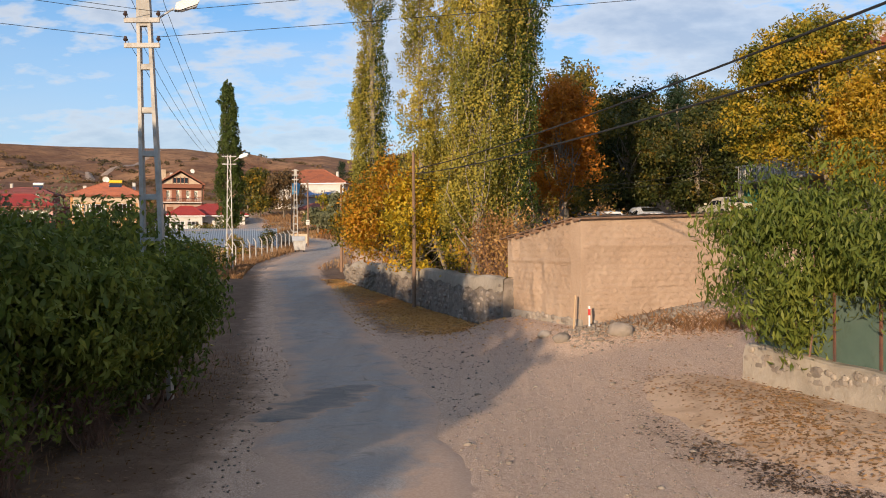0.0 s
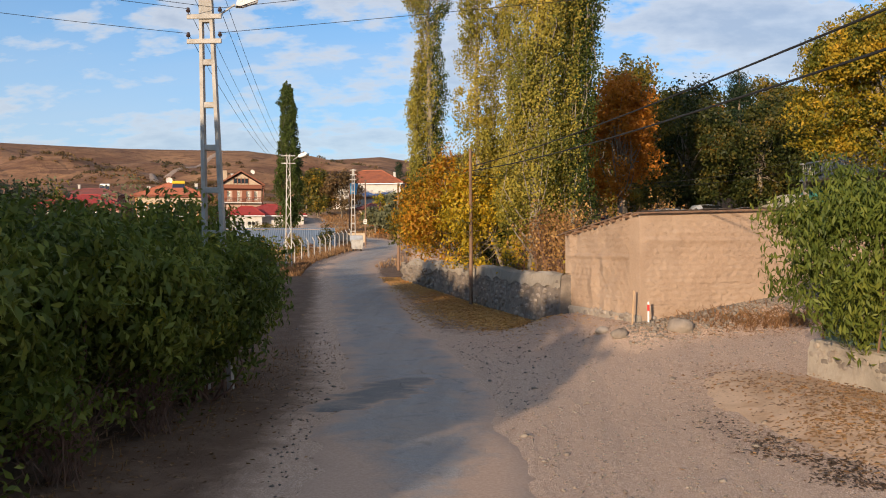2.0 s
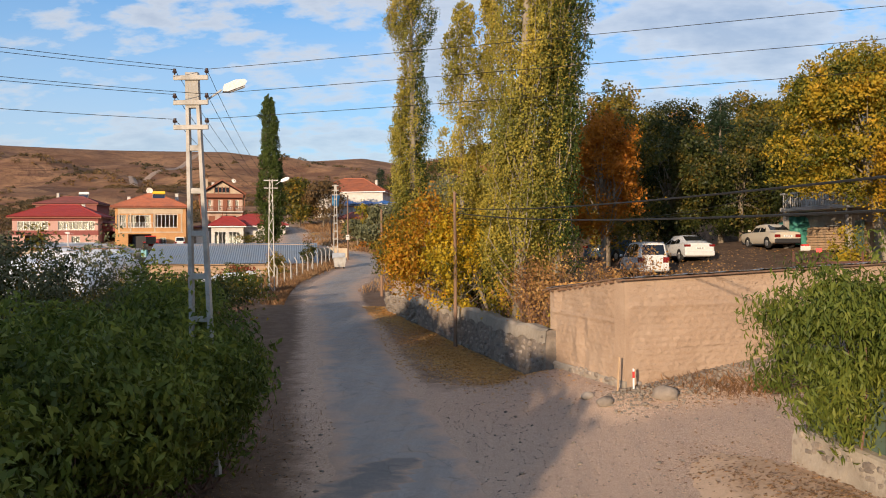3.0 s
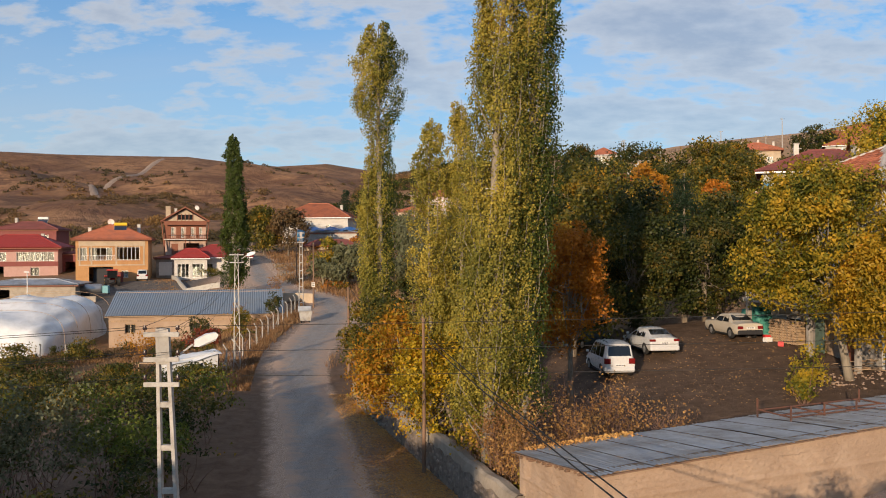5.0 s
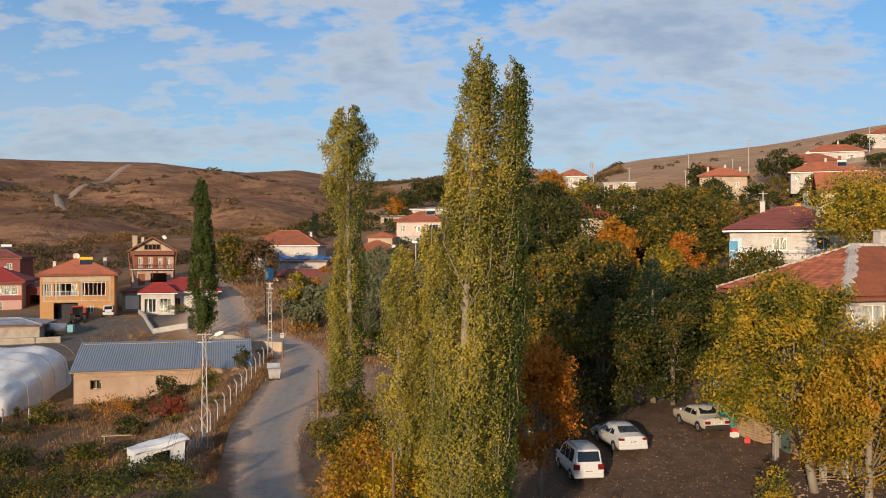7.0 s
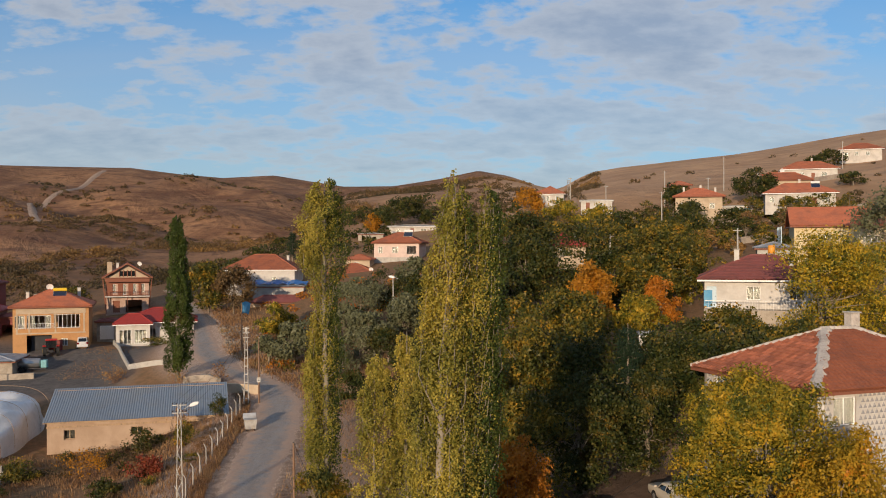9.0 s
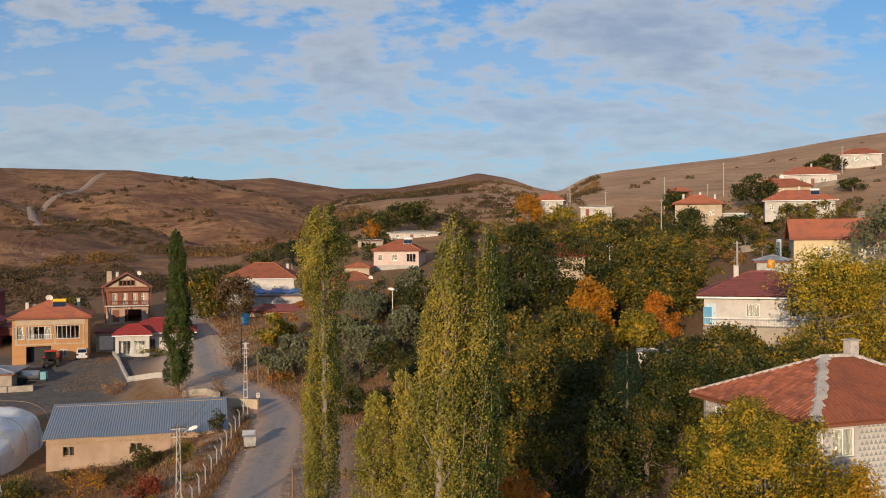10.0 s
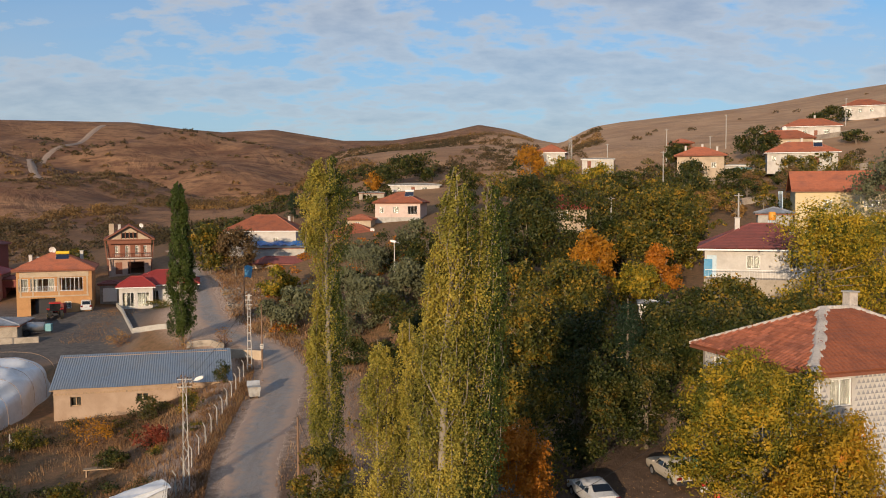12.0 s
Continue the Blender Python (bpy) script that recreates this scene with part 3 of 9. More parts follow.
def land_sheet():
    """One sheet from the camera's foot to the horizon, fine ahead and coarse behind."""
    az = np.concatenate([np.arange(-34, 36, 0.3), np.arange(36, 326, 2.9)])
    dist = np.concatenate([[0.01], np.geomspace(2.5, 4200, 350)])
    a, d = np.meshgrid(np.radians(az), dist)
    x, y = d * np.sin(a), d * np.cos(a)
    rough = (np.random.default_rng(3).normal(size=x.shape) * 0.004 * (d < 60) * (d > 2))
    z = ground_z(x, y) + rough
    z = np.where(d > 1500, z - (d - 1500) * 0.02, z)
    verts = np.stack([x, y, z], -1).reshape(-1, 3)
    r, c = len(dist), len(az)
    i, j = np.meshgrid(np.arange(r - 1), np.arange(c), indexing="ij")
    k = (j + 1) % c
    faces = np.stack([i * c + j, i * c + k, (i + 1) * c + k, (i + 1) * c + j], -1).reshape(-1, 4)[:, ::-1]
    m = Mesh()
    m.block(verts, faces)
    me = m.data("ground")
    X, Y, D = verts[:, 0], verts[:, 1], np.hypot(verts[:, 0], verts[:, 1])
    u = X - road_x(Y)
    # how grassy, how grey (yards and lanes) each place of the land is
    grass = sm(5.5, 10, -u) * sm(20, 40, Y) + sm(3, 12, u) * sm(62, 80, Y)
    yard_l = sm(-72, -62, X) * (1 - sm(-40, -34, X)) * sm(116, 122, Y) * (1 - sm(146, 152, Y))
    grass = np.clip(grass, 0, 1) * (1 - yard_l) + sm(150, 200, D)
    me.attributes.new("grass", "FLOAT", "POINT").data.foreach_set("value", np.clip(grass, 0, 1))
    me.attributes.new("far", "FLOAT", "POINT").data.foreach_set("value", sm(170, 330, D))
    az_v = np.degrees(np.arctan2(X, Y))
    me.attributes.new("stubble", "FLOAT", "POINT").data.foreach_set("value", np.clip(sm(5, 10, az_v) + 0.55 * sm(-6, -2, az_v) * (1 - sm(470, 560, D)), 0, 1))
    verge = sm(1.3, 3.3, -u) * (1 - sm(52, 66, Y)) * sm(-30, -20, Y) + 0.55 * sm(1.5, 2.2, u) * (1 - sm(wall_x(Y) - 0.2, wall_x(Y) + 0.2, X)) * sm(26, 31, Y) * (1 - sm(60, 75, Y))
    verge = verge + 0.5 * sm(1.6, 2.6, np.abs(u)) * (1 - sm(4, 7, np.abs(u))) * sm(50, 62, Y) * (1 - sm(112, 125, Y))
    me.attributes.new("verge", "FLOAT", "POINT").data.foreach_set("value", np.clip(verge, 0, 1))
    grey = np.clip(yard_l + sm(0.5, 4, X - wall_x(Y)) * sm(31, 36, Y) * (1 - sm(58, 70, Y)), 0, 1)
    me.attributes.new("paved", "FLOAT", "POINT").data.foreach_set("value", np.clip(yard_l, 0, 1))
    me.attributes.new("yard", "FLOAT", "POINT").data.foreach_set("value", grey)
    me.polygons.foreach_set("use_smooth", [True] * len(me.polygons))
    return me


def ground_material():
    g = Graph("dusty_ground")
    w = g.place()
    fine, mid, wide = g.noise(9, 8, 0.7, w), g.noise(1.3, 6, 0.65, w, 0.6), g.noise(0.12, 5, 0.6, w, 0.5)

    def attr(name):
        n = g.node("ShaderNodeAttribute")
        n.attribute_name = name
        return n.outputs["Fac"]

    dirt = g.mix(g.ramp(fine, (0.3, 0), (0.7, 1)), (0.43, 0.28, 0.195), (0.64, 0.46, 0.34))
    dirt = g.mix(g.ramp(mid, (0.35, 0), (0.7, 1)), dirt, (0.54, 0.375, 0.27))
    stones = g.ramp(g.noise(26, 3, 0.6, w), (0.62, 0), (0.68, 1))
    dirt = g.mix(g.math("MULTIPLY", stones, 0.55), dirt, (0.58, 0.50, 0.43))
    turned = g.node("ShaderNodeMapping", Vector=w)
    turned.inputs["Rotation"].default_value = (0, 0, radians(-35))
    turned.inputs["Scale"].default_value = (2.6, 0.16, 1)
    rut = g.noise(1.0, 5, 0.6, turned.outputs[0], 0.5)
    dirt = g.mix(g.ramp(rut, (0.48, 0), (0.64, 0.4)), dirt, (0.38, 0.275, 0.21))
    grit = g.noise(55, 2, 0.5, w)
    dirt = g.mix(g.ramp(grit, (0.55, 0), (0.64, 0.55)), dirt, (0.25, 0.175, 0.135))
    dirt = g.mix(g.ramp(grit, (0.38, 0.8), (0.46, 0)), dirt, (0.76, 0.60, 0.48))
    dry = g.mix(g.ramp(fine, (0.3, 0), (0.7, 1)), (0.19, 0.105, 0.058), (0.32, 0.19, 0.10))
    dry = g.mix(g.ramp(mid, (0.45, 0), (0.7, 1)), dry, (0.13, 0.095, 0.05))
    col = g.mix(attr("grass"), dirt, dry)
    soil = g.mix(g.ramp(mid, (0.35, 0), (0.7, 1)), (0.105, 0.07, 0.05), (0.18, 0.122, 0.086))
    col = g.mix(attr("yard"), col, soil)
    col = g.mix(attr("paved"), col, g.mix(g.ramp(mid, (0.35, 0), (0.7, 1)), (0.10, 0.092, 0.088), (0.17, 0.152, 0.14)))
    # Brown verge earth, part of its darkness painted in for the hedge's shade.
    dark_soil = g.mix(g.ramp(mid, (0.35, 0), (0.7, 1)), (0.14, 0.09, 0.062), (0.23, 0.157, 0.11))
    patchy = g.math("ADD", attr("verge"), g.math("MULTIPLY", g.math("SUBTRACT", mid, 0.5), 1.2))
    col = g.mix(g.ramp(patchy, (0.25, 0), (0.75, 1)), col, dark_soil)
    fw = g.noise(0.022, 6, 0.6, w, 1.2)
    bands = g.noise(0.05, 6, 0.65, g.place(False, (0.6, 1.6, 3.0)), 1.5)
    hill = g.mix(g.ramp(fw, (0.35, 0), (0.62, 1)), (0.165, 0.084, 0.05), (0.335, 0.185, 0.10))
    hill = g.mix(g.ramp(bands, (0.5, 0), (0.62, 0.8)), hill, (0.125, 0.064, 0.043))
    hill = g.mix(g.ramp(g.noise(0.3, 6, 0.7, w), (0.52, 0), (0.66, 0.7)), hill, (0.095, 0.058, 0.036))
    stub = g.mix(g.ramp(fw, (0.35, 0), (0.62, 1)), (0.40, 0.24, 0.14), (0.54, 0.345, 0.205))
    stub = g.mix(g.ramp(bands, (0.52, 0), (0.64, 0.5)), stub, (0.28, 0.175, 0.11))
    hill = g.mix(attr("stubble"), hill, stub)
    col = g.mix(attr("far"), col, hill)
    h = g.math("ADD", g.math("MULTIPLY", fine, 0.6), g.math("MULTIPLY", stones, 0.5))
    fold = g.math("ADD", g.math("MULTIPLY", g.noise(0.03, 7, 0.62, g.place(False, (1.0, 0.7, 1.0)), 0.8), 95.0), g.math("MULTIPLY", g.noise(0.4, 4, 0.6, w), 7.0))
    h = g.math("ADD", h, g.math("MULTIPLY", fold, attr("far")))
    h = g.math("ADD", h, g.math("SUBTRACT", g.math("MULTIPLY", grit, 0.35), g.math("MULTIPLY", rut, 0.8)))
    return g.done(col, 0.95, 0.0, g.bump(g.math("ADD", h, g.math("MULTIPLY", mid, 0.8)), 0.9, 0.05), 0.12)


GROUND = ground_material()
land = land_sheet()
land.materials.append(GROUND)
tagged(new("ground", land), "dusty brown ground rising to bare autumn hills", "ground", kind="structure")


def asphalt_material(name, dark, light, tone):
    g = Graph(name)
    w = g.place()
    fine, mid = g.noise(22, 8, 0.75, w), g.noise(0.9, 6, 0.65, w, 0.8)
    long = g.noise(0.7, 5, 0.6, g.place(False, (2.2, 0.25, 1)), 0.4)
    col = g.mix(g.ramp(fine, (0.3, 0), (0.7, 1)), dark, light)
    col = g.mix(g.ramp(long, (0.4, 0), (0.68, 0.8)), col, tone)
    col = g.mix(g.ramp(mid, (0.46, 0), (0.66, 0.7)), col, (0.38, 0.295, 0.23))
    grit = g.noise(60, 2, 0.5, w)
    col = g.mix(g.ramp(grit, (0.54, 0), (0.64, 0.6)), col, (0.15, 0.135, 0.125))
    col = g.mix(g.ramp(grit, (0.34, 0.5), (0.42, 0)), col, (0.55, 0.50, 0.45))
    blotch = g.noise(2.2, 6, 0.7, w, 1.0)
    col = g.mix(g.ramp(blotch, (0.55, 0), (0.68, 0.55)), col, (0.19, 0.17, 0.155))
    v = g.node("ShaderNodeTexVoronoi", Scale=0.85)
    v.feature = "DISTANCE_TO_EDGE"
    warp = g.node("ShaderNodeTexNoise", Scale=1.6, Detail=5.0)
    g.put(warp.inputs["Vector"], w)
    g.put(v.inputs["Vector"], g.mix(0.35, w, warp.outputs[1], "ADD"))
    crack = g.ramp(v.outputs[0], (0.0, 1.0), (0.012, 0.0))
    crack = g.math("MULTIPLY", crack, g.ramp(g.noise(0.35, 2, 0.5, w), (0.5, 0), (0.6, 0.7)))
    col = g.mix(crack, col, (0.09, 0.075, 0.06))
    e = g.node("ShaderNodeAttribute")
    e.attribute_name = "edge"
    worn = g.math("ADD", e.outputs["Fac"], g.math("MULTIPLY", g.math("SUBTRACT", g.noise(0.9, 7, 0.75, w, 0.6), 0.5), 1.7))
    col = g.mix(g.ramp(worn, (0.5, 0), (1.0, 1)), col, g.mix(g.ramp(fine, (0.3, 0), (0.7, 1)), (0.40, 0.265, 0.19), (0.58, 0.42, 0.315)))
    return g.done(col, 0.9, 0.0, g.bump(g.math("SUBTRACT", fine, crack), 0.4, 0.012), 0.2)


ASPHALT = asphalt_material("worn_asphalt", (0.285, 0.262, 0.245), (0.415, 0.383, 0.36), (0.27, 0.24, 0.22))
ASPHALT_DARK = asphalt_material("dark_asphalt_patch", (0.15, 0.14, 0.135), (0.23, 0.215, 0.205), (0.19, 0.175, 0.165))


def strip(name, ys, half, ragged, lift, material, label, middle=road_x, cols=9, seed=1):
    """A sheet of surfacing along the road with worn, ragged edges."""
    r = np.random.default_rng(seed)
    n = len(ys)

    def wander(k):
        raw = r.normal(size=n + 24)
        return np.convolve(raw, np.ones(k) / k, "same")[12:-12] * math.sqrt(k)

    lo, hi = half * (1 + ragged * (wander(9) * 0.4 + wander(2) * 0.45)), half * (1 + ragged * (wander(9) * 0.4 + wander(2) * 0.45))
    f = np.linspace(0, 1, cols)[None]
    x = (middle(ys) - lo)[:, None] * (1 - f) + (middle(ys) + hi)[:, None] * f
    y = np.repeat(ys[:, None], cols, 1)
    z = ground_z(x, y) + lift
    z[:, 0] -= lift + 0.04
    z[:, -1] -= lift + 0.04
    z[0] -= lift + 0.04
    z[-1] -= lift + 0.04
    i, j = np.meshgrid(np.arange(n - 1), np.arange(cols - 1), indexing="ij")
    faces = np.stack([i * cols + j, i * cols + j + 1, (i + 1) * cols + j + 1, (i + 1) * cols + j], -1).reshape(-1, 4)
    m = Mesh().block(np.stack([x, y, z], -1).reshape(-1, 3), faces)
    ob = single(name, m, material, label, "road", kind="structure", smooth=True)
    ob.data.attributes.new("edge", "FLOAT", "POINT").data.foreach_set("value", (np.repeat(np.abs(f * 2 - 1), n, 0) * 1.08 + 0.18 * sm(30, 75, ys)[:, None] + 0.75 * (1 - sm(9, 16, ys))[:, None]).ravel())
    return ob


ys = np.arange(8.6, 205, 0.3)
strip("road", ys, np.interp(ys, ROAD_Y, ROAD_W) / 2 * 1.05, 0.10, 0.035, ASPHALT, "worn grey village road with cracked edges", cols=13)
# A darker patch of surfacing laid just over the road.
ys = np.arange(16.3, 20.3, 0.12)
strip("road_patch", ys, 1.05 * np.sqrt(np.clip(1 - ((ys - 18.2) / 2.1) ** 2, 0.02, 1)), 0.34, 0.043, ASPHALT_DARK, "dark patch in the road surface",
      middle=lambda y: -2.75 + (y - 17) * 0.32, cols=9, seed=4)

# ---- buildings ----
def wall_panel(length, height, holes, thick=0.25, rake=None):
    """A wall in x (0 to length) and z, its outer face at y = 0 and inner at y = thick, with openings (x0, z0, x1, z1) right through.
    rake: extra height of the top edge at x = 0 and x = length."""
    m = Mesh()
    xs = sorted({0.0, length, *(h[0] for h in holes), *(h[2] for h in holes)})
    zs = sorted({0.0, height, *(h[1] for h in holes), *(h[3] for h in holes)})

    def open_at(x, z):
        return any(h[0] < x < h[2] and h[1] < z < h[3] for h in holes)

    def top(x, z):
        return z + (rake[0] + (rake[1] - rake[0]) * x / length) if rake and abs(z - height) < 1e-6 else z

    for a, b in zip(xs, xs[1:]):
        for c, d in zip(zs, zs[1:]):
            if open_at((a + b) / 2, (c + d) / 2):
                continue
            p = [(a, c), (b, c), (b, top(b, d)), (a, top(a, d))]
            m.add([(x, 0, z) for x, z in p], [(0, 1, 2, 3)])
            m.add([(x, thick, z) for x, z in p], [(3, 2, 1, 0)])
    for x0, z0, x1, z1 in holes:
        q = [(x0, z0), (x1, z0), (x1, z1), (x0, z1)]
        for (ax, az_), (bx, bz) in zip(q, q[1:] + q[:1]):
            m.add([(ax, 0, az_), (ax, thick, az_), (bx, thick, bz), (bx, 0, bz)], [(0, 1, 2, 3)])
    q = [(0, 0), (length, 0), (length, top(length, height)), (0, top(0, height))]
    for (ax, az_), (bx, bz) in zip(q, q[1:] + q[:1]):
        m.add([(ax, 0, az_), (ax, thick, az_), (bx, thick, bz), (bx, 0, bz)], [(3, 2, 1, 0)])
    return m


def moved(mesh, m):
    mesh.v = [tuple(m @ Vector(p)) for p in mesh.v]
    return mesh


def window(parent, m, w, h, frame=PVC, cross=1, bar=0.06, curtain=True, sill=True, grille=False):
    """A window in an opening whose lower left outer corner m places: frame, panes, sill, curtain."""
    f = Mesh()
    loop = [(0, 0), (w, 0), (w, h), (0, h), (bar, bar), (w - bar, bar), (w - bar, h - bar), (bar, h - bar)]
    f.add([(a, 0.06, b) for a, b in loop] + [(a, 0.13, b) for a, b in loop],
          [q for k in range(4) for q in ((k, (k + 1) % 4, 4 + (k + 1) % 4, 4 + k), (8 + k, 12 + k, 12 + (k + 1) % 4, 8 + (k + 1) % 4),
                                         (k, 8 + k, 8 + (k + 1) % 4, (k + 1) % 4), (4 + k, 4 + (k + 1) % 4, 12 + (k + 1) % 4, 12 + k))])
    win = part("window", moved(f, m), frame, parent)
    step = w / (cross + 1)
    for k in range(cross):
        x = step * (k + 1)
        part("mullion", moved(Mesh().box(x - bar / 2, 0.062, bar, x + bar / 2, 0.128, h - bar, 0.008), m), frame, win)
    for k in range(cross + 1):
        p = Mesh().box(step * k + (bar if k == 0 else bar / 2), 0.09, bar, step * (k + 1) - (bar if k == cross else bar / 2), 0.10, h - bar)
        pane = part("pane", moved(p, m), GLASS, win)
        pane.visible_shadow = False
    if curtain:
        n = max(6, int(w / 0.12))
        xs = np.linspace(0.05, w - 0.05, n)
        c = Mesh()
        vs, fs = [], []
        for k, x in enumerate(xs):
            yy = 0.185 + 0.02 * math.sin(k * 2.1) + 0.01 * math.sin(k * 0.9)
            vs += [(x, yy, 0.05), (x, yy, h - 0.05)]
        fs = [(2 * k, 2 * k + 2, 2 * k + 3, 2 * k + 1) for k in range(n - 1)]
        if curtain == "half":
            fs = [q for k, q in enumerate(fs) if not n * 0.3 < k < n * 0.7]
        part("curtain", moved(c.add(vs, fs), m), CURTAIN, win)
    if sill:
        part("sill", moved(Mesh().box(-0.06, -0.05, -0.05, w + 0.06, 0.06, 0.0, 0.01), m), CONCRETE if sill is True else sill, win)
    if grille:
        gmesh = Mesh()
        for k in range(int(w / 0.13)):
            gmesh.box(0.06 + k * 0.13, -0.02, 0, 0.075 + k * 0.13, 0.0, h)
        part("grille", moved(gmesh, m), IRON, win)
    return win


def door(parent, m, w, h, material, ribs=0):
    d = Mesh().box(0, 0.08, 0, w, 0.14, h, 0.01)
    for k in range(ribs):
        z = h * (k + 0.5) / ribs
        d.box(0.04, 0.065, z - 0.02, w - 0.04, 0.078, z + 0.02)
    leaf = part("door", moved(d, m), material, parent)
    part("door_handle", moved(Mesh().box(w - 0.14, 0.02, h * 0.48, w - 0.10, 0.08, h * 0.48 + 0.12, 0.005), m), IRON, leaf)
    return leaf


def roof_faces(w, d, rise, over, ridge="auto"):
    """Corner points and planes of a hip roof, centred, its eaves at z = 0. The ridge runs along the longer side."""
    x, y = w / 2 + over, d / 2 + over
    slope = rise
    if w >= d:
        r = max(x - y, 0.05) if ridge == "auto" else ridge
        a, b = (-r, 0, slope), (r, 0, slope)
        c = [(-x, -y, 0), (x, -y, 0), (x, y, 0), (-x, y, 0)]
        return [[c[0], c[1], b, a], [c[1], c[2], b], [c[2], c[3], a, b], [c[3], c[0], a]], (a, b), c
    r = max(y - x, 0.05) if ridge == "auto" else ridge
    a, b = (0, -r, slope), (0, r, slope)
    c = [(-x, -y, 0), (x, -y, 0), (x, y, 0), (-x, y, 0)]
    return [[c[0], c[1], a], [c[1], c[2], b, a], [c[2], c[3], b], [c[3], c[0], a, b]], (a, b), c


def slab(faces, thick):
    """Roof planes given a thickness downwards."""
    m = Mesh()
    for f in faces:
        n = len(f)
        low = [(p[0], p[1], p[2] - thick) for p in f]
        m.add(f + low, [tuple(range(n)), tuple(reversed(range(n, 2 * n)))])
    return m


def roof_rows(faces, material, parent, step=0.34, lift=0.03):
    """Courses of tiles as stepped laps across each roof plane, joined."""
    m = Mesh()
    for f in faces:
        p = [Vector(q) for q in f]
        along = (p[1] - p[0]).normalized()
        nrm = (p[1] - p[0]).cross(p[2] - p[0]).normalized()
        up = nrm.cross(along)
        top = max((q - p[0]).dot(up) for q in p)
        n = max(2, int(top / step))
        for k in range(n):
            ends = []
            for lvl in (top * k / n, top * (k + 1) / n):
                cut = []
                for a, b in zip(p, p[1:] + p[:1]):
                    da, db = (a - p[0]).dot(up) - lvl, (b - p[0]).dot(up) - lvl
                    if abs(da) < 1e-6:
                        cut.append((a - p[0]).dot(along))
                    elif da * db < 0:
                        cut.append(((a + (b - a) * (da / (da - db))) - p[0]).dot(along))
                ends.append((min(cut), max(cut)) if cut else None)
            if not ends[0] or not ends[1]:
                continue
            lo = [p[0] + along * s + up * (top * k / n) + nrm * lift for s in ends[0]]
            hi = [p[0] + along * s + up * (top * (k + 1) / n + 0.02) + nrm * 0.004 for s in ends[1]]
            base = [q - nrm * (lift - 0.002) for q in lo]
            m.add([lo[0], lo[1], hi[1], hi[0], base[0], base[1]], [(0, 1, 2, 3), (4, 5, 1, 0)])
    return tagged(part("tiling", m, material, parent), kind="stuff")


def ridge_caps(parent, lines, r=0.11, material=None, name="ridge_cap"):
    for a, b in lines:
        a, b = Vector(a), Vector(b)
        n = max(2, int((b - a).length / 0.42))
        pts, rad = [], []
        for k in range(n):
            pts += [a.lerp(b, k / n), a.lerp(b, (k + 0.9) / n)]
            rad += [r * 1.1, r * 0.9]
        part(name, Mesh().tube(pts, rad, 7, True), material or TILE, parent)


def chimney(parent, x, y, z0, z1, w=0.5, material=None, cap=CONCRETE):
    c = part("chimney", Mesh().box(x - w / 2, y - w / 2, z0, x + w / 2, y + w / 2, z1, 0.02), material or WHITE, parent)
    part("chimney_cap", Mesh().box(x - w * 0.62, y - w * 0.62, z1, x + w * 0.62, y + w * 0.62, z1 + 0.09, 0.02), cap, c)
    return c


def solar_heater(parent, x, y, z, tank=YELLOWPAINT, turn=0.0):
    """A roof-top water heater: frame, sloping collector, tank."""
    mm = pose(x, y, z, 0, 0, turn)
    f = part("collector_tray", moved(Mesh().box(-1.0, -0.84, -0.06, 1.0, 0.84, -0.032, 0.0, pose(0, 0, 0.75, 40)), mm), STEEL, parent)
    for sx in (-0.9, 0.9):
        part("heater_leg", moved(Mesh().box(sx - 0.02, 0.5, -0.6, sx + 0.02, 0.54, 1.3), mm), STEEL, f)
        part("heater_leg", moved(Mesh().box(sx - 0.02, -0.5, -0.6, sx + 0.02, -0.46, 0.3), mm), STEEL, f)
    part("collector", moved(Mesh().box(-0.95, -0.8, -0.03, 0.95, 0.8, 0.03, 0.01, pose(0, 0, 0.75, 40)), mm), SOLAR, f)
    part("tank", moved(Mesh().tube([(-1.0, 0.62, 1.45), (1.0, 0.62, 1.45)], [0.27, 0.27], 14), mm), tank, f)


def dish(parent, x, y, z, r=0.4, turn=0.0):
    m = Mesh()
    vs, fs = [(0, 0, 0)], []
    for ring, (rr, dd) in enumerate(((0.5, 0.05), (1.0, 0.2))):
        for k in range(14):
            a = 2 * math.pi * k / 14
            vs.append((r * rr * math.cos(a), -r * dd, r * rr * math.sin(a)))
    fs += [(0, 1 + (k + 1) % 14, 1 + k) for k in range(14)]
    fs += [(1 + k, 1 + (k + 1) % 14, 15 + (k + 1) % 14, 15 + k) for k in range(14)]
    m.add(vs, fs)
    d = part("satellite_dish", moved(m, pose(x, y, z, 25, 0, turn)), PVC, parent)
    part("dish_mast", Mesh().tube([(x, y + 0.05, z - r * 1.6), (x, y + 0.05, z)], [0.025, 0.025], 6), STEEL, d)


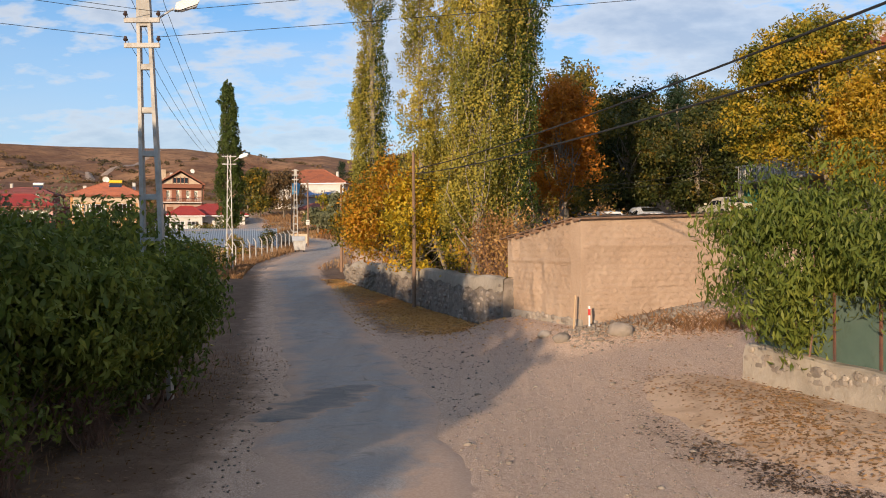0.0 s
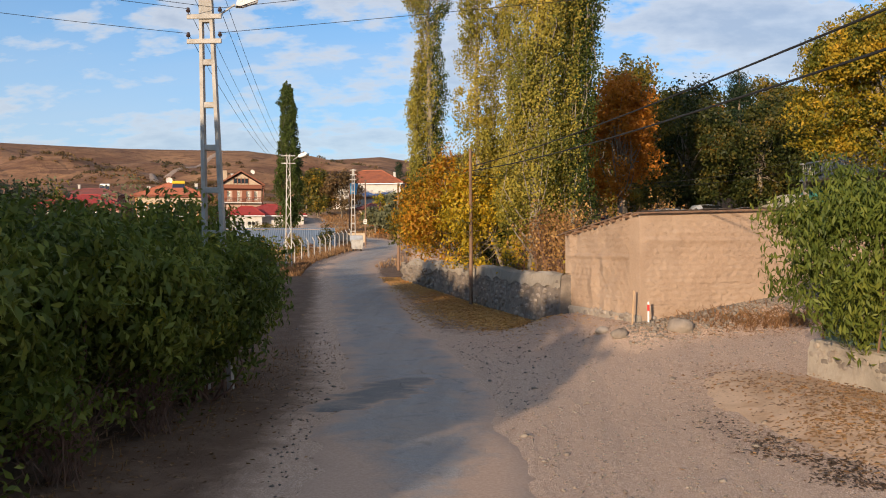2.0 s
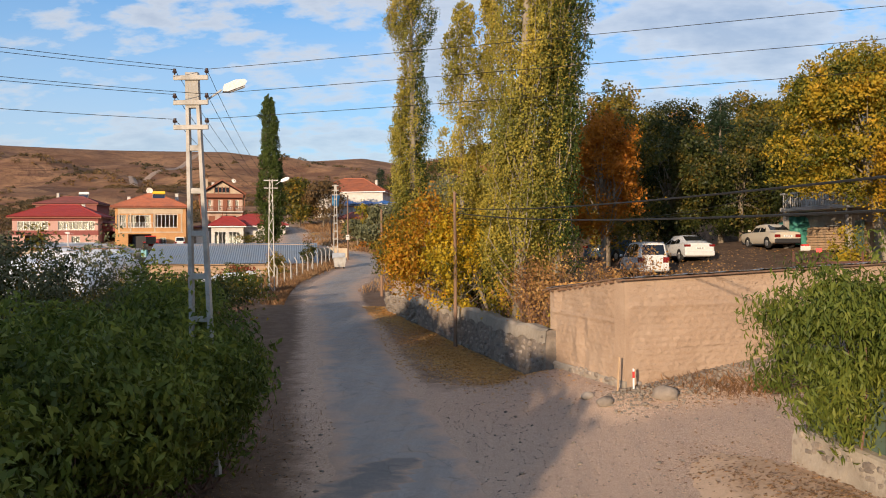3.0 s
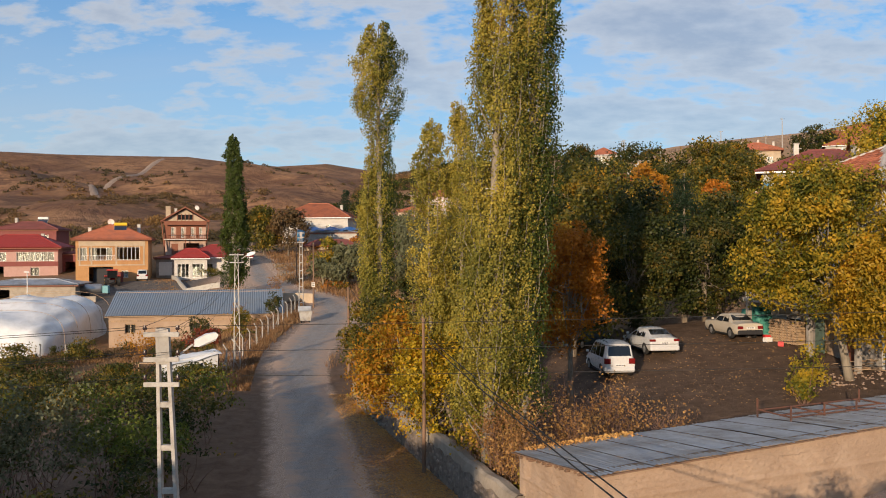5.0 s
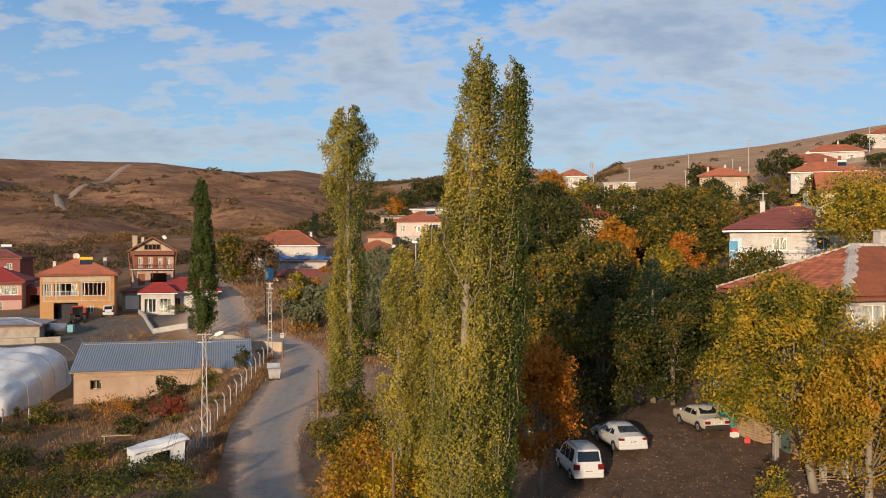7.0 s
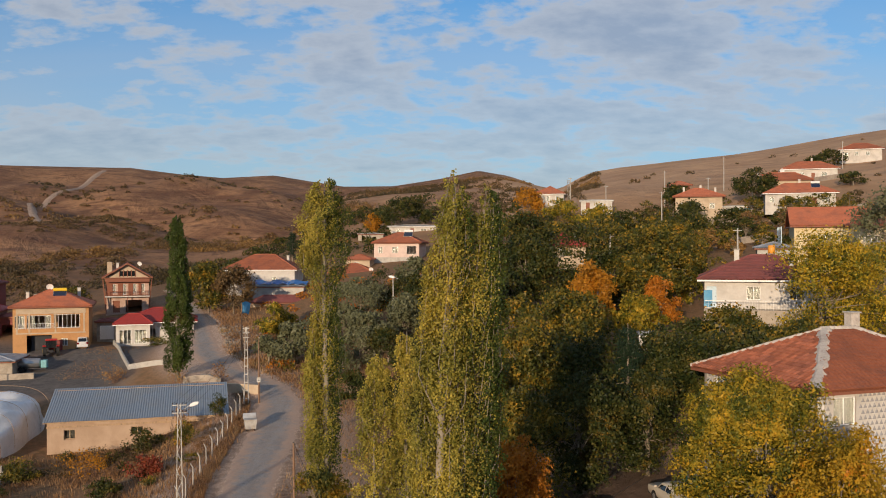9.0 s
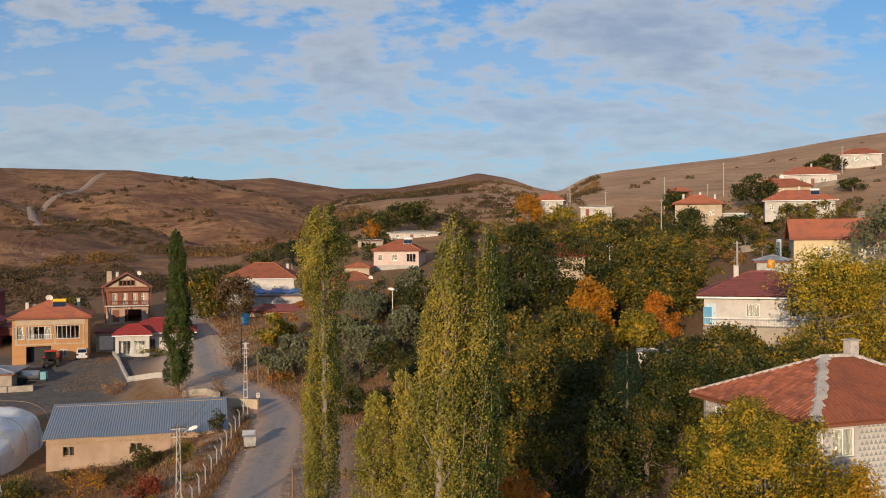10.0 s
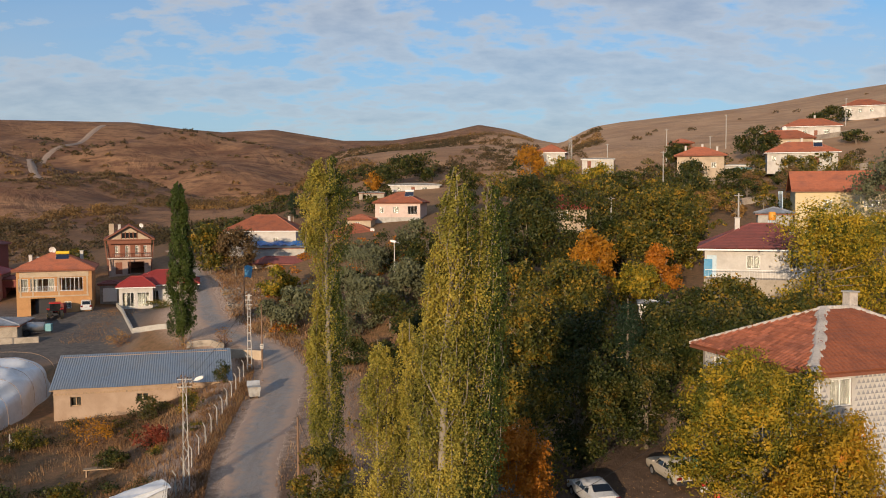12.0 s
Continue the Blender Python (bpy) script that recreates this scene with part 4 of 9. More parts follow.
def house(name, label, x, y, z, turn, w, d, h, rise=2.0, over=0.5, walls=None, roof=None, front=(), left=(), right=(), foot=None,
          foot_h=0.5, chimneys=(), heater=None, dishes=(), courses=True, group="village houses", sink=1.5, gable=False):
    """A house centred on x, y with its front to local -y: walls with openings, hip roof, fascia, windows, doors, chimneys.
    Openings: (kind, u, z0, w, h, extra), u from the wall's left end as seen from outside."""
    walls, roof = walls or WHITE, roof or TILE
    top = thing(name, label, "house", x, y, z, turn, group)
    t = 0.25
    sides = {
        "front": (w, pose(-w / 2, -d / 2, -sink), front),
        "right": (d - 2 * t, pose(w / 2, -d / 2 + t, -sink, 0, 0, 90), right),
        "back": (w, pose(w / 2, d / 2, -sink, 0, 0, 180), ()),
        "left": (d - 2 * t, pose(-w / 2, d / 2 - t, -sink, 0, 0, 270), left),
    }
    for key, (length, m, holes) in sides.items():
        gaps = [(o[1], o[2] + sink, o[1] + o[3], o[2] + o[4] + sink) for o in holes]
        wl_ = part("wall", moved(wall_panel(length, h + sink, gaps, t), m), walls, top)
        for o in holes:
            kind, u, z0, ww, hh = o[:5]
            extra = o[5] if len(o) > 5 else {}
            place = m @ pose(u, 0, z0 + sink)
            if kind == "win":
                window(top, place, ww, hh, **extra)
            elif kind == "door":
                door(top, place, ww, hh, extra.get("mat", BROWNWOOD), extra.get("ribs", 0))
    part("floor_slab", Mesh().box(-w / 2 + t, -d / 2 + t, -0.1, w / 2 - t, d / 2 - t, 0.0), CONCRETE, top)
    part("ceiling_slab", Mesh().box(-w / 2 + t, -d / 2 + t, h - 0.12, w / 2 - t, d / 2 - t, h), DARKROOM, top)
    if foot:
        f = Mesh()
        e = 0.06
        f.box(-w / 2 - e, -d / 2 - e, -sink, w / 2 + e, -d / 2 - 0.002, foot_h, 0.02)
        f.box(-w / 2 - e, -d / 2, -sink, -w / 2 - 0.002, d / 2, foot_h, 0.02)
        f.box(w / 2 + 0.002, -d / 2, -sink, w / 2 + e, d / 2, foot_h, 0.02)
        part("plinth", f, foot, top)
    faces, (a, b), c = roof_faces(w, d, rise, over)
    if gable:
        X, Y = w / 2 + over, d / 2 + over
        a, b = (-X, 0, rise), (X, 0, rise)
        faces = [[(-X, -Y, 0), (X, -Y, 0), b, a], [(X, Y, 0), (-X, Y, 0), a, b]]
        c = faces[0][:2] + faces[1][:2]
        for s in (-1, 1):
            gm = Mesh().prism([(-d / 2, 0), (d / 2, 0), (0, rise * (d / 2) / Y)], t, pose(s * (w / 2 - (t if s > 0 else 0)), 0, h, 0, 0, 90) @ pose(0, -t if s > 0 else -t, 0))
            part("gable", gm, walls, top)
    up = Matrix.Translation((0, 0, h + 0.12))
    faces = [[tuple(up @ Vector(p)) for p in f] for f in faces]
    r = part("roof", slab(faces, 0.11), roof, top)
    if courses:
        roof_rows(faces, roof, r)
    a, b = tuple(up @ Vector(a)), tuple(up @ Vector(b))
    cs = [tuple(up @ Vector(p)) for p in c]
    if not gable:
        ends = [(cs[0], a), (cs[3], a), (cs[1], b), (cs[2], b)] if w >= d else [(cs[0], a), (cs[1], a), (cs[2], b), (cs[3], b)]
        ridge_caps(r, ends + [(a, b)], 0.10, roof)
    else:
        ridge_caps(r, [(a, b)], 0.10, roof)
    X, Y = w / 2 + over, d / 2 + over
    for q in ((-X, -Y, X, -Y + 0.03), (-X, Y - 0.03, X, Y), (-X, -Y + 0.031, -X + 0.03, Y - 0.031), (X - 0.03, -Y + 0.031, X, Y - 0.031)):
        part("fascia", Mesh().box(q[0], q[1], h - 0.16, q[2], q[3], h + 0.003), PVC if walls is WHITE else BROWNWOOD, r)
    for cx, cy, ch in chimneys:
        chimney(top, cx, cy, h + 0.3, h + ch)
    if heater:
        solar_heater(top, heater[0], heater[1], h + heater[2], heater[3] if len(heater) > 3 else YELLOWPAINT, heater[4] if len(heater) > 4 else 0)
    for q in dishes:
        dish(top, *q)
    return top


def W(u, z0, w=1.2, h=1.3, **k):
    return ("win", u, z0, w, h, k)


def DR(u, w=1.0, h=2.1, z0=0.0, **k):
    return ("door", u, z0, w, h, k)

# ---- the village, far and near ----
cottage = None
yh = house("house", "two-storey ochre house with glazed upper veranda and red tile roof", -55.0, 149, 3.9, 15, 11, 10, 7.5, 2.5, 0.6, OCHRE, TILE,
           front=[("gap", 2.0, 0.1, 3.6, 3.0), W(6.9, 1.4, 1.0, 1.1), W(0.3, 4.2, 1.4, 2.0, cross=1), W(2.0, 4.2, 3.5, 2.0, cross=3, curtain="half"), W(5.9, 4.2, 3.8, 2.1, cross=5, curtain=False)],
           left=[W(0.6, 4.2, 2.4, 1.8, cross=2), W(5.2, 4.2, 3.6, 1.8, cross=3, curtain="half")],
           chimneys=[(-4.2, 2.5, 2.0), (-3.2, 3.4, 1.6), (3.6, 2.6, 2.6)], heater=(1.0, -2.0, 1.1), dishes=[(-0.6, -0.3, 10.5, 0.55)])
part("upper_band", Mesh().box(-5.06, -5.06, 3.3, 5.06, -5.002, 3.5, 0.01), CREAM, yh, "cream plaster band")
part("upper_facing", Mesh().box(-5.05, -5.05, 6.42, 5.05, -5.002, 7.3, 0.01), CREAM, yh, "cream plaster facing")
for px in (-4.98, -3.2, 0.55, 4.75):
    part("veranda_pier", Mesh().box(px - 0.05, -5.05, 3.5, px + 0.2, -5.002, 6.42, 0.01), CREAM, yh, "cream veranda pier")
vr = part("veranda_rail", Mesh().box(-4.7, -5.16, 4.9, 0.5, -5.12, 4.95, 0.005), PVC, yh)
for k in range(22):
    part("baluster", Mesh().box(-4.65 + k * 0.24, -5.15, 4.1, -4.62 + k * 0.24, -5.13, 4.9), PVC, vr)
# Near-black panel set deep, standing in for shade in the garage recess.
part("garage_shutter", Mesh().box(-3.0, -3.6, 0, 0.6, -3.5, 3.1, 0.01), IRON, yh, "dark panel at the back of the garage recess")
part("side_door", Mesh().box(0.75, -5.06, 0.05, 1.65, -5.002, 2.3, 0.01), MAROON, yh, "maroon panelled door")

# chalet with a front gable: its local +x side looks to the road
ch = house("house", "three-storey wooden-fronted chalet house with balcony and front gable", -50.7, 174.5, 8.4, -74, 8.0, 7.6, 6.7, 2.6, 0.7, CHALET, TILE_DARK, gable=True,
           right=[W(0.6, 3.9, 0.9, 1.6), W(2.4, 3.5, 0.9, 2.0), W(4.2, 3.9, 0.9, 1.6), W(5.7, 3.9, 0.9, 1.6), DR(1.0, 1.2, 2.2, 0.2), ("gap", 3.2, 0.2, 2.9, 2.3)],
           chimneys=[(-2.5, -1.8, 2.6)])
bal = part("balcony_floor", Mesh().box(4.0, -3.9, 3.1, 5.2, 3.9, 3.3, 0.02), WHITE, ch, "white balcony slab")
for k in range(27):
    part("baluster", Mesh().box(5.10, -3.8 + k * 0.29, 3.3, 5.15, -3.75 + k * 0.29, 4.15), BROWNWOOD, bal)
part("handrail", Mesh().box(5.06, -3.85, 4.15, 5.19, 3.85, 4.25, 0.01), BROWNWOOD, bal)
part("valance", Mesh().box(4.9, -3.9, 5.9, 5.1, 3.9, 6.5, 0.02), BROWNWOOD, ch, "stained wooden valance board")
part("gable_window", Mesh().box(4.03, -1.4, 6.95, 4.07, 1.4, 7.9, 0.01), CARGLASS, ch)
for k in range(5):
    part("gable_stud", Mesh().box(4.05, -1.5 + k * 0.7, 6.8, 4.12, -1.35 + k * 0.7, 8.1, 0.01), BROWNWOOD, ch)
for s in (-1, 1):
    part("barge_board", Mesh().tube([(4.72, 0, 9.32), (4.72, s * 4.5, 6.62)], [0.17, 0.17], 4), BROWNWOOD, ch)
part("gable_infill", Mesh().add([(4.03, -3.3, 6.75), (4.03, 3.3, 6.75), (4.03, 0, 8.95), (4.0, -3.3, 6.75), (4.0, 3.3, 6.75), (4.0, 0, 8.95)], [(0, 1, 2), (3, 5, 4), (0, 3, 4, 1), (1, 4, 5, 2), (2, 5, 3, 0)]), CREAM, ch, "cream plaster gable")
for y0, y1, z0, z1 in ((-3.78, 3.78, 5.55, 6.7), (-3.78, 3.78, 3.32, 3.46), (-3.78, -2.62, 3.46, 5.55), (-1.68, -0.82, 3.46, 5.55), (0.13, 0.97, 3.46, 5.55), (1.92, 2.47, 3.46, 5.55)):
    part("boarding", Mesh().box(4.002, y0, z0, 4.05, y1, z1, 0.01), BROWNWOOD, ch, "dark stained boarding")
for s_ in (-1, 1):
    part("corner_brace", Mesh().tube([(5.0, s_ * 3.7, 0.2), (4.5, s_ * 4.3, 6.4)], [0.12, 0.12], 4), BROWNWOOD, ch)
part("chimney", Mesh().box(1.2, -3.6, 6.8, 2.1, -2.7, 9.6, 0.03), CREAM, ch, "cream plastered chimney")
dish(ch, 3.6, 2.2, 9.3, 0.45, 60)
for k in range(3):
    part("post", Mesh().box(5.0, -3.8 + k * 3.75, 0, 5.14, -3.66 + k * 3.75, 3.1, 0.01), BROWNWOOD, ch)

rw = house("house", "white bungalow with dark red roof and glazed porch", -39.6, 155, 4.8, 12, 11, 9, 3.6, 2.0, 0.6, WHITE, TILE_RED,
           front=[W(0.4, 0.6, 2.6, 2.0, cross=3, curtain=False), W(3.4, 0.5, 1.6, 2.1, cross=2, curtain=False), W(7.0, 0.9, 1.2, 1.3)], left=[W(2, 0.9, 1.2, 1.3), W(5, 0.9, 1.2, 1.3)])
wing = house("house", "white front wing with red hip roof", -42.4, 149.2, 4.7, 12, 5.2, 3.4, 3.6, 1.5, 0.5, WHITE, TILE_RED,
             front=[W(0.5, 0.4, 1.9, 2.3, cross=2, curtain=False), W(2.8, 0.4, 1.9, 2.3, cross=2, curtain=False)], left=[W(0.6, 0.7, 1.6, 1.7, curtain=False)])
sal = house("house", "salmon and maroon house with red sheet roof and long window band", -73.4, 155, 4.5, 10, 14, 9, 5.6, 2.2, 0.7, SALMON, TILE_RED,
      front=[W(0.8, 3.4, 5.0, 1.5, cross=4), W(7.4, 3.4, 6.0, 1.5, cross=5), W(9.6, 0.9, 1.4, 1.4, grille=True), ("gap", 2, 0.1, 3.4, 2.4)], chimneys=[(3, 2, 2.4)])
part("maroon_band", Mesh().box(-7.06, -4.56, 2.5, 7.06, -4.502, 3.3, 0.01), MAROON, sal, "maroon painted band")
part("upper_strip", Mesh().box(-7.05, -4.55, 4.95, 7.05, -4.502, 5.55, 0.01), MAROON, sal, "maroon strip under the eaves")
house("house", "maroon farm building behind the yard wall", -84, 182, 8.5, 6, 12, 8, 5.2, 1.6, 0.5, MAROON, TILE_DARK,
      front=[W(7, 3.0, 1.0, 1.2), W(9.5, 3.0, 1.0, 1.2)], heater=(2, 0, 1.0, PVC), chimneys=[(-3, 0, 2.4)])
house("outbuilding", "stone outbuilding with shallow grey sheet roof", -60.5, 132, 1.7, 8, 13, 7, 3.0, 0.7, 0.5, MORTAR, SHEETGREY, front=[("gap", 1.0, 0.1, 3.0, 2.3), W(6, 1.0, 0.9, 0.8)], courses=False, group="outbuildings")
house("outbuilding", "low maroon outbuilding between the houses", -65, 158, 5.2, 10, 5, 6, 3.8, 0.5, 0.3, MAROON, TILE_DARK, front=[("gap", 1.2, 0.1, 2.6, 2.4)], courses=False, group="outbuildings")
house("outbuilding", "small grey garage with white door beside the ochre house", -48.4, 156, 5.2, 10, 3.4, 5, 3.0, 0.35, 0.3, GREYW, TILE_DARK, front=[DR(0.5, 2.2, 2.3, 0.1, mat=PVC, ribs=3)], courses=False, group="outbuildings")

house("house", "whitewashed house with orange-red hip roof and bare plaster patch", -26.8, 189, 12.4, -4, 14.2, 10, 3.7, 3.0, 0.6, WHITE, TILE, chimneys=[(4.5, 2.0, 2.8)], left=[W(3, 1.0)], front=[W(9.5, 1.2, 1.0, 1.1)])
tb = Mesh()
gx = np.linspace(-5.4, 5.4, 22)
for k in range(21):
    tb.add([(gx[k], -1.6, 0.15 * math.sin(k * 1.7)), (gx[k + 1], -1.6, 0.15 * math.sin(k * 1.7 + 1.7)), (gx[k + 1], 1.6, 0.6 + 0.2 * math.sin(k * 0.9 + 0.9)), (gx[k], 1.6, 0.6 + 0.2 * math.sin(k * 0.9))], [(0, 1, 2, 3)])
an = house("outbuilding", "low annex with a wrinkled blue tarpaulin on its roof", -22.5, 180.5, 11.2, -4, 10, 5, 1.7, 0.3, 0.2, CONCRETE, SHEETGREY, courses=False, group="outbuildings")
part("tarpaulin", moved(tb, pose(0, 0, 2.2)), TARP_BLUE, an, "bright blue tarpaulin")
house("outbuilding", "long shed with dark red sheet roof", -22.0, 173.5, 8.9, -4, 10.5, 5.0, 1.3, 1.2, 0.3, CREAM, TILE_DARK, front=[("gap", 5.0, 0.2, 1.6, 0.9)], courses=False, group="outbuildings")
house("house", "small cream house with red tile roof", -8.6, 197.5, 12.6, -6, 9, 8, 2.5, 1.9, 0.6, CREAM, TILE, front=[W(2.0, 0.7, 1.2, 1.3), W(5.6, 0.7, 1.4, 1.3)], dishes=[(4.2, -3.8, 3.3, 0.5)])
house("house", "pink house on a concrete basement with red roof and balcony", 1.6, 210, 18.4, -12, 10.5, 9, 3.2, 2.3, 0.6, PINKW, TILE, foot=CONCRETE, foot_h=-0.1, sink=4.2,
      front=[W(1.0, 0.9, 1.0, 1.4), W(4.2, 0.9, 1.4, 1.4), W(7.6, 0.6, 2.2, 1.9, cross=2, curtain=False)], left=[W(2.5, 0.9), W(5.5, 0.9)], heater=(2.2, -1.8, 1.3, PVC))
house("outbuilding", "low cottage with red tile roof beside the pink house", -7.6, 203, 15.8, -8, 5.5, 6, 2.1, 1.1, 0.4, CREAM, TILE, front=[W(2, 0.6, 1.0, 1.0)], group="outbuildings")
house("house", "low white house with flat grey roof", 6.2, 260, 23.9, -6, 14, 8, 2.6, 0.45, 0.6, WHITE, CONCRETE, front=[W(2, 0.8, 1.0, 1.2), DR(6, 1.0, 2.0, 0.1), W(9, 0.8, 1.6, 1.2)], courses=False)
house("outbuilding", "unplastered stone outbuilding beside the flat-roofed house", -6.0, 252, 22.0, -6, 7, 6, 2.2, 0.3, 0.2, MORTAR, CONCRETE, front=[("gap", 1, 0.1, 1.0, 1.6), ("gap", 4, 0.6, 1.0, 0.9)], courses=False, group="outbuildings")
house("house", "white two-storey house with arched windows and orange roof", 44.6, 254, 31.0, -14, 8, 8, 4.4, 2.3, 0.6, WHITE, TILE,
      front=[W(0.8, 2.5, 0.9, 1.4), W(3.2, 2.5, 0.9, 1.4), W(5.8, 2.5, 0.9, 1.4), W(1.2, 0.4, 0.9, 1.2), W(5, 0.4, 0.9, 1.2)], left=[W(2, 2.5, 0.9, 1.4), W(5, 2.5, 0.9, 1.4)])
house("outbuilding", "small white flat-roofed building on the slope", 56.5, 248, 30.8, -12, 8.5, 6, 2.5, 0.3, 0.4, WHITE, CONCRETE, front=[DR(1.4, 1.0, 1.9, 0.1), W(4.5, 0.9, 1.3, 0.9)], courses=False, group="outbuildings")
house("house", "small house with dark red roof among the trees", 29.0, 154, 18.2, 4, 6.5, 7, 2.5, 2.2, 0.5, CREAM, TILE_RED, front=[W(2, 0.8)], chimneys=[(-2.2, -1.2, 2.2), (2.2, -0.6, 2.2)])
house("house", "cream house with brownish tile roof above the trees", 75.5, 219, 28.6, -18, 11, 9, 4.1, 2.2, 0.7, CREAM, TILE, front=[W(1.2, 1.2), W(4.4, 1.2, 1.6, 1.3), W(8.0, 1.2)], chimneys=[(-3.5, 0.5, 2.6), (4.0, 0, 2.4), (0.5, 0.2, 3.0)])
house("garage", "flat-roofed white garage with a wide teal door", 87.6, 224.5, 27.4, -18, 7.4, 6, 3.2, 0.25, 0.5, WHITE, CONCRETE, front=[("gap", 0.5, 0.1, 1.3, 2.3), DR(2.3, 4.2, 2.6, 0.1, mat=TEAL, ribs=6)], courses=False, group="outbuildings")
house("house", "long white house with red hip roof and roof heater", 97.2, 211, 29.6, -20, 15.5, 9, 3.5, 2.5, 0.7, WHITE, TILE,
      front=[W(1.0, 1.4, 1.0, 1.3), W(4.0, 1.4, 1.3, 1.3), W(7.2, 1.4, 1.3, 1.3), DR(10.4, 1.0, 2.1, 0.3), W(12.4, 1.4, 1.5, 1.3)], chimneys=[(0.2, 0.2, 3.5)], heater=(3.6, -2.0, 1.2, PVC))
house("house", "long red roof of a house on the terrace", 107, 243, 35.5, -20, 15, 8, 3.0, 2.3, 0.6, CREAM, TILE, front=[W(3, 1.0), W(8, 1.0)], chimneys=[(-6, 0.5, 2.4)])
house("house", "white house high on the slope with red roof", 127, 269, 40.4, -20, 15.5, 9, 3.5, 2.5, 0.7, WHITE, TILE, front=[W(1.5, 1.2), W(5, 1.2), DR(8.2, 1.0, 2.1, 0.2), W(11, 1.2, 1.6, 1.3)], chimneys=[(1.0, 0.2, 3.6)])
house("outbuilding", "flat-roofed stone outbuilding on the slope", 113, 263.5, 39.2, -20, 8, 6, 2.8, 0.3, 0.6, MORTAR, CONCRETE, front=[("gap", 1.0, 0.1, 1.2, 1.9), ("gap", 4.0, 0.9, 1.2, 1.0)], courses=False, group="outbuildings", dishes=[(3.0, -1, 3.9, 0.7)])
house("house", "white house near the hill crest with red roof", 162, 304, 50.5, -24, 13, 9, 3.3, 2.4, 0.7, WHITE, TILE, front=[W(1.2, 1.1), W(4.5, 1.1), W(8, 1.1)])
house("pavilion", "open shelter with red hip roof", 84.5, 262, 37.3, 0, 5.0, 4, 1.3, 1.2, 0.7, BROWNWOOD, TILE, front=[("gap", 0.5, 0.3, 5.5, 1.1)], courses=False, group="outbuildings")
yr = house("house", "yellow house with long red roof and pale blue balcony", 62.6, 122.6, 19.8, -20, 13, 9, 3.5, 2.6, 0.6, YELLOWW, TILE, gable=True, front=[W(8.6, 1.3, 2.2, 0.9), W(3.5, 1.0)], sink=3)
for k in range(4):
    part("balcony_post", Mesh().box(-8.2, -4.2 + k * 2.7, 0.3, -8.08, -4.08 + k * 2.7, 3.5, 0.01), SKYPAINT, yr)
for k in range(24):
    part("baluster", Mesh().box(-8.16, -4.2 + k * 0.35, 0.4, -8.12, -4.15 + k * 0.35, 1.3), SKYPAINT, yr)
part("balcony_slab", Mesh().box(-8.3, -4.4, 0.15, -6.5, 4.3, 0.35, 0.02), CONCRETE, yr)
part("balcony_rail", Mesh().box(-8.2, -4.25, 1.3, -8.06, 4.2, 1.4, 0.01), SKYPAINT, yr)
house("outbuilding", "shed with pale grey sheet roof on the slope", 49.6, 115, 18.6, -20, 4.2, 4, 1.7, 0.7, 0.35, CONCRETE, SHEETGREY, courses=False, group="outbuildings")
dk = house("house", "white house with dark brown-red roof, blue corner and railed terrace", 38.1, 90.9, 14.5, -20, 11.5, 9, 2.75, 2.3, 0.7, WHITE, TILE_DARK,
           front=[DR(0.2, 0.95, 2.1, 0.0, mat=SKYPAINT), W(4.0, 0.8, 1.3, 1.3, cross=1), W(8.0, 0.8, 1.3, 1.3)], chimneys=[(-2.6, -1.0, 3.0), (2.6, -2.2, 2.5)], foot=MORTAR, foot_h=-0.15, sink=3.5)
part("terrace", Mesh().box(-5.7, -6.4, -3.4, 5.7, -4.56, -0.12, 0.03), MORTAR, dk, "rubble-stone terrace front")
for k in range(48):
    part("rail_bar", Mesh().box(-5.6 + k * 0.24, -6.35, -0.12, -5.585 + k * 0.24, -6.33, 0.75), PVC, dk)
part("terrace_rail", Mesh().box(-5.7, -6.37, 0.75, 5.7, -6.31, 0.80, 0.005), PVC, dk)
part("corner_panel", Mesh().box(-5.82, -4.58, 0.0, -5.0, -4.503, 1.7, 0.01), BLUEPAINT, dk, "weathered blue door panel")
house("outbuilding", "little whitewashed shack among the trees", 25.6, 87.5, 10.9, -14, 2.8, 2.0, 1.0, 0.15, 0.15, WHITE, SHEETGREY, courses=False, group="outbuildings", front=[W(1.2, 0.3, 0.7, 0.5)], sink=0.6)

# ---- long shed with a blue-grey roof, beside the field ----
shed = thing("shed", "long mud-plastered shed with blue-grey corrugated roof", "shed", -35.1, 93.0, -0.4, 12, "outbuildings")
SL, SD, SH = 17.6, 7.6, 3.35
gaps = [(1.6, 1.5, 2.7, 2.5), (8.1, 1.6, 9.3, 2.5), (13.6, 1.8, 14.9, 2.8)]
part("wall", wall_panel(SL, SH, gaps, 0.4), MUD, shed)
part("wall", moved(wall_panel(SD - 0.8, SH, [], 0.4, (0.1, 2.0)), pose(SL, 0.4, 0, 0, 0, 90)), MUD, shed)
part("wall", moved(wall_panel(SL, SH + 2.1, [], 0.4), pose(SL, SD, 0, 0, 0, 180)), MUD, shed)
part("wall", moved(wall_panel(SD - 0.8, SH, [], 0.4, (2.0, 0.1)), pose(0, SD - 0.4, 0, 0, 0, 270)), MUD, shed)
part("ring_beam", Mesh().box(-0.05, -0.05, 2.72, SL + 0.05, -0.003, 2.9, 0.02), RAWWOOD, shed)
for x0, z0, x1, z1 in gaps:
    window(shed, pose(x0, 0.12, z0), x1 - x0, z1 - z0, RAWWOOD, 1, 0.08, False, False)
    # A near-black box takes the place of the shade behind each window.
    part("dark_interior", Mesh().box(x0 - 0.3, 0.42, z0 - 0.3, x1 + 0.3, 0.6, z1 + 0.3), DARKROOM, shed)
n = 150
xs = np.linspace(-0.35, SL + 0.35, n)
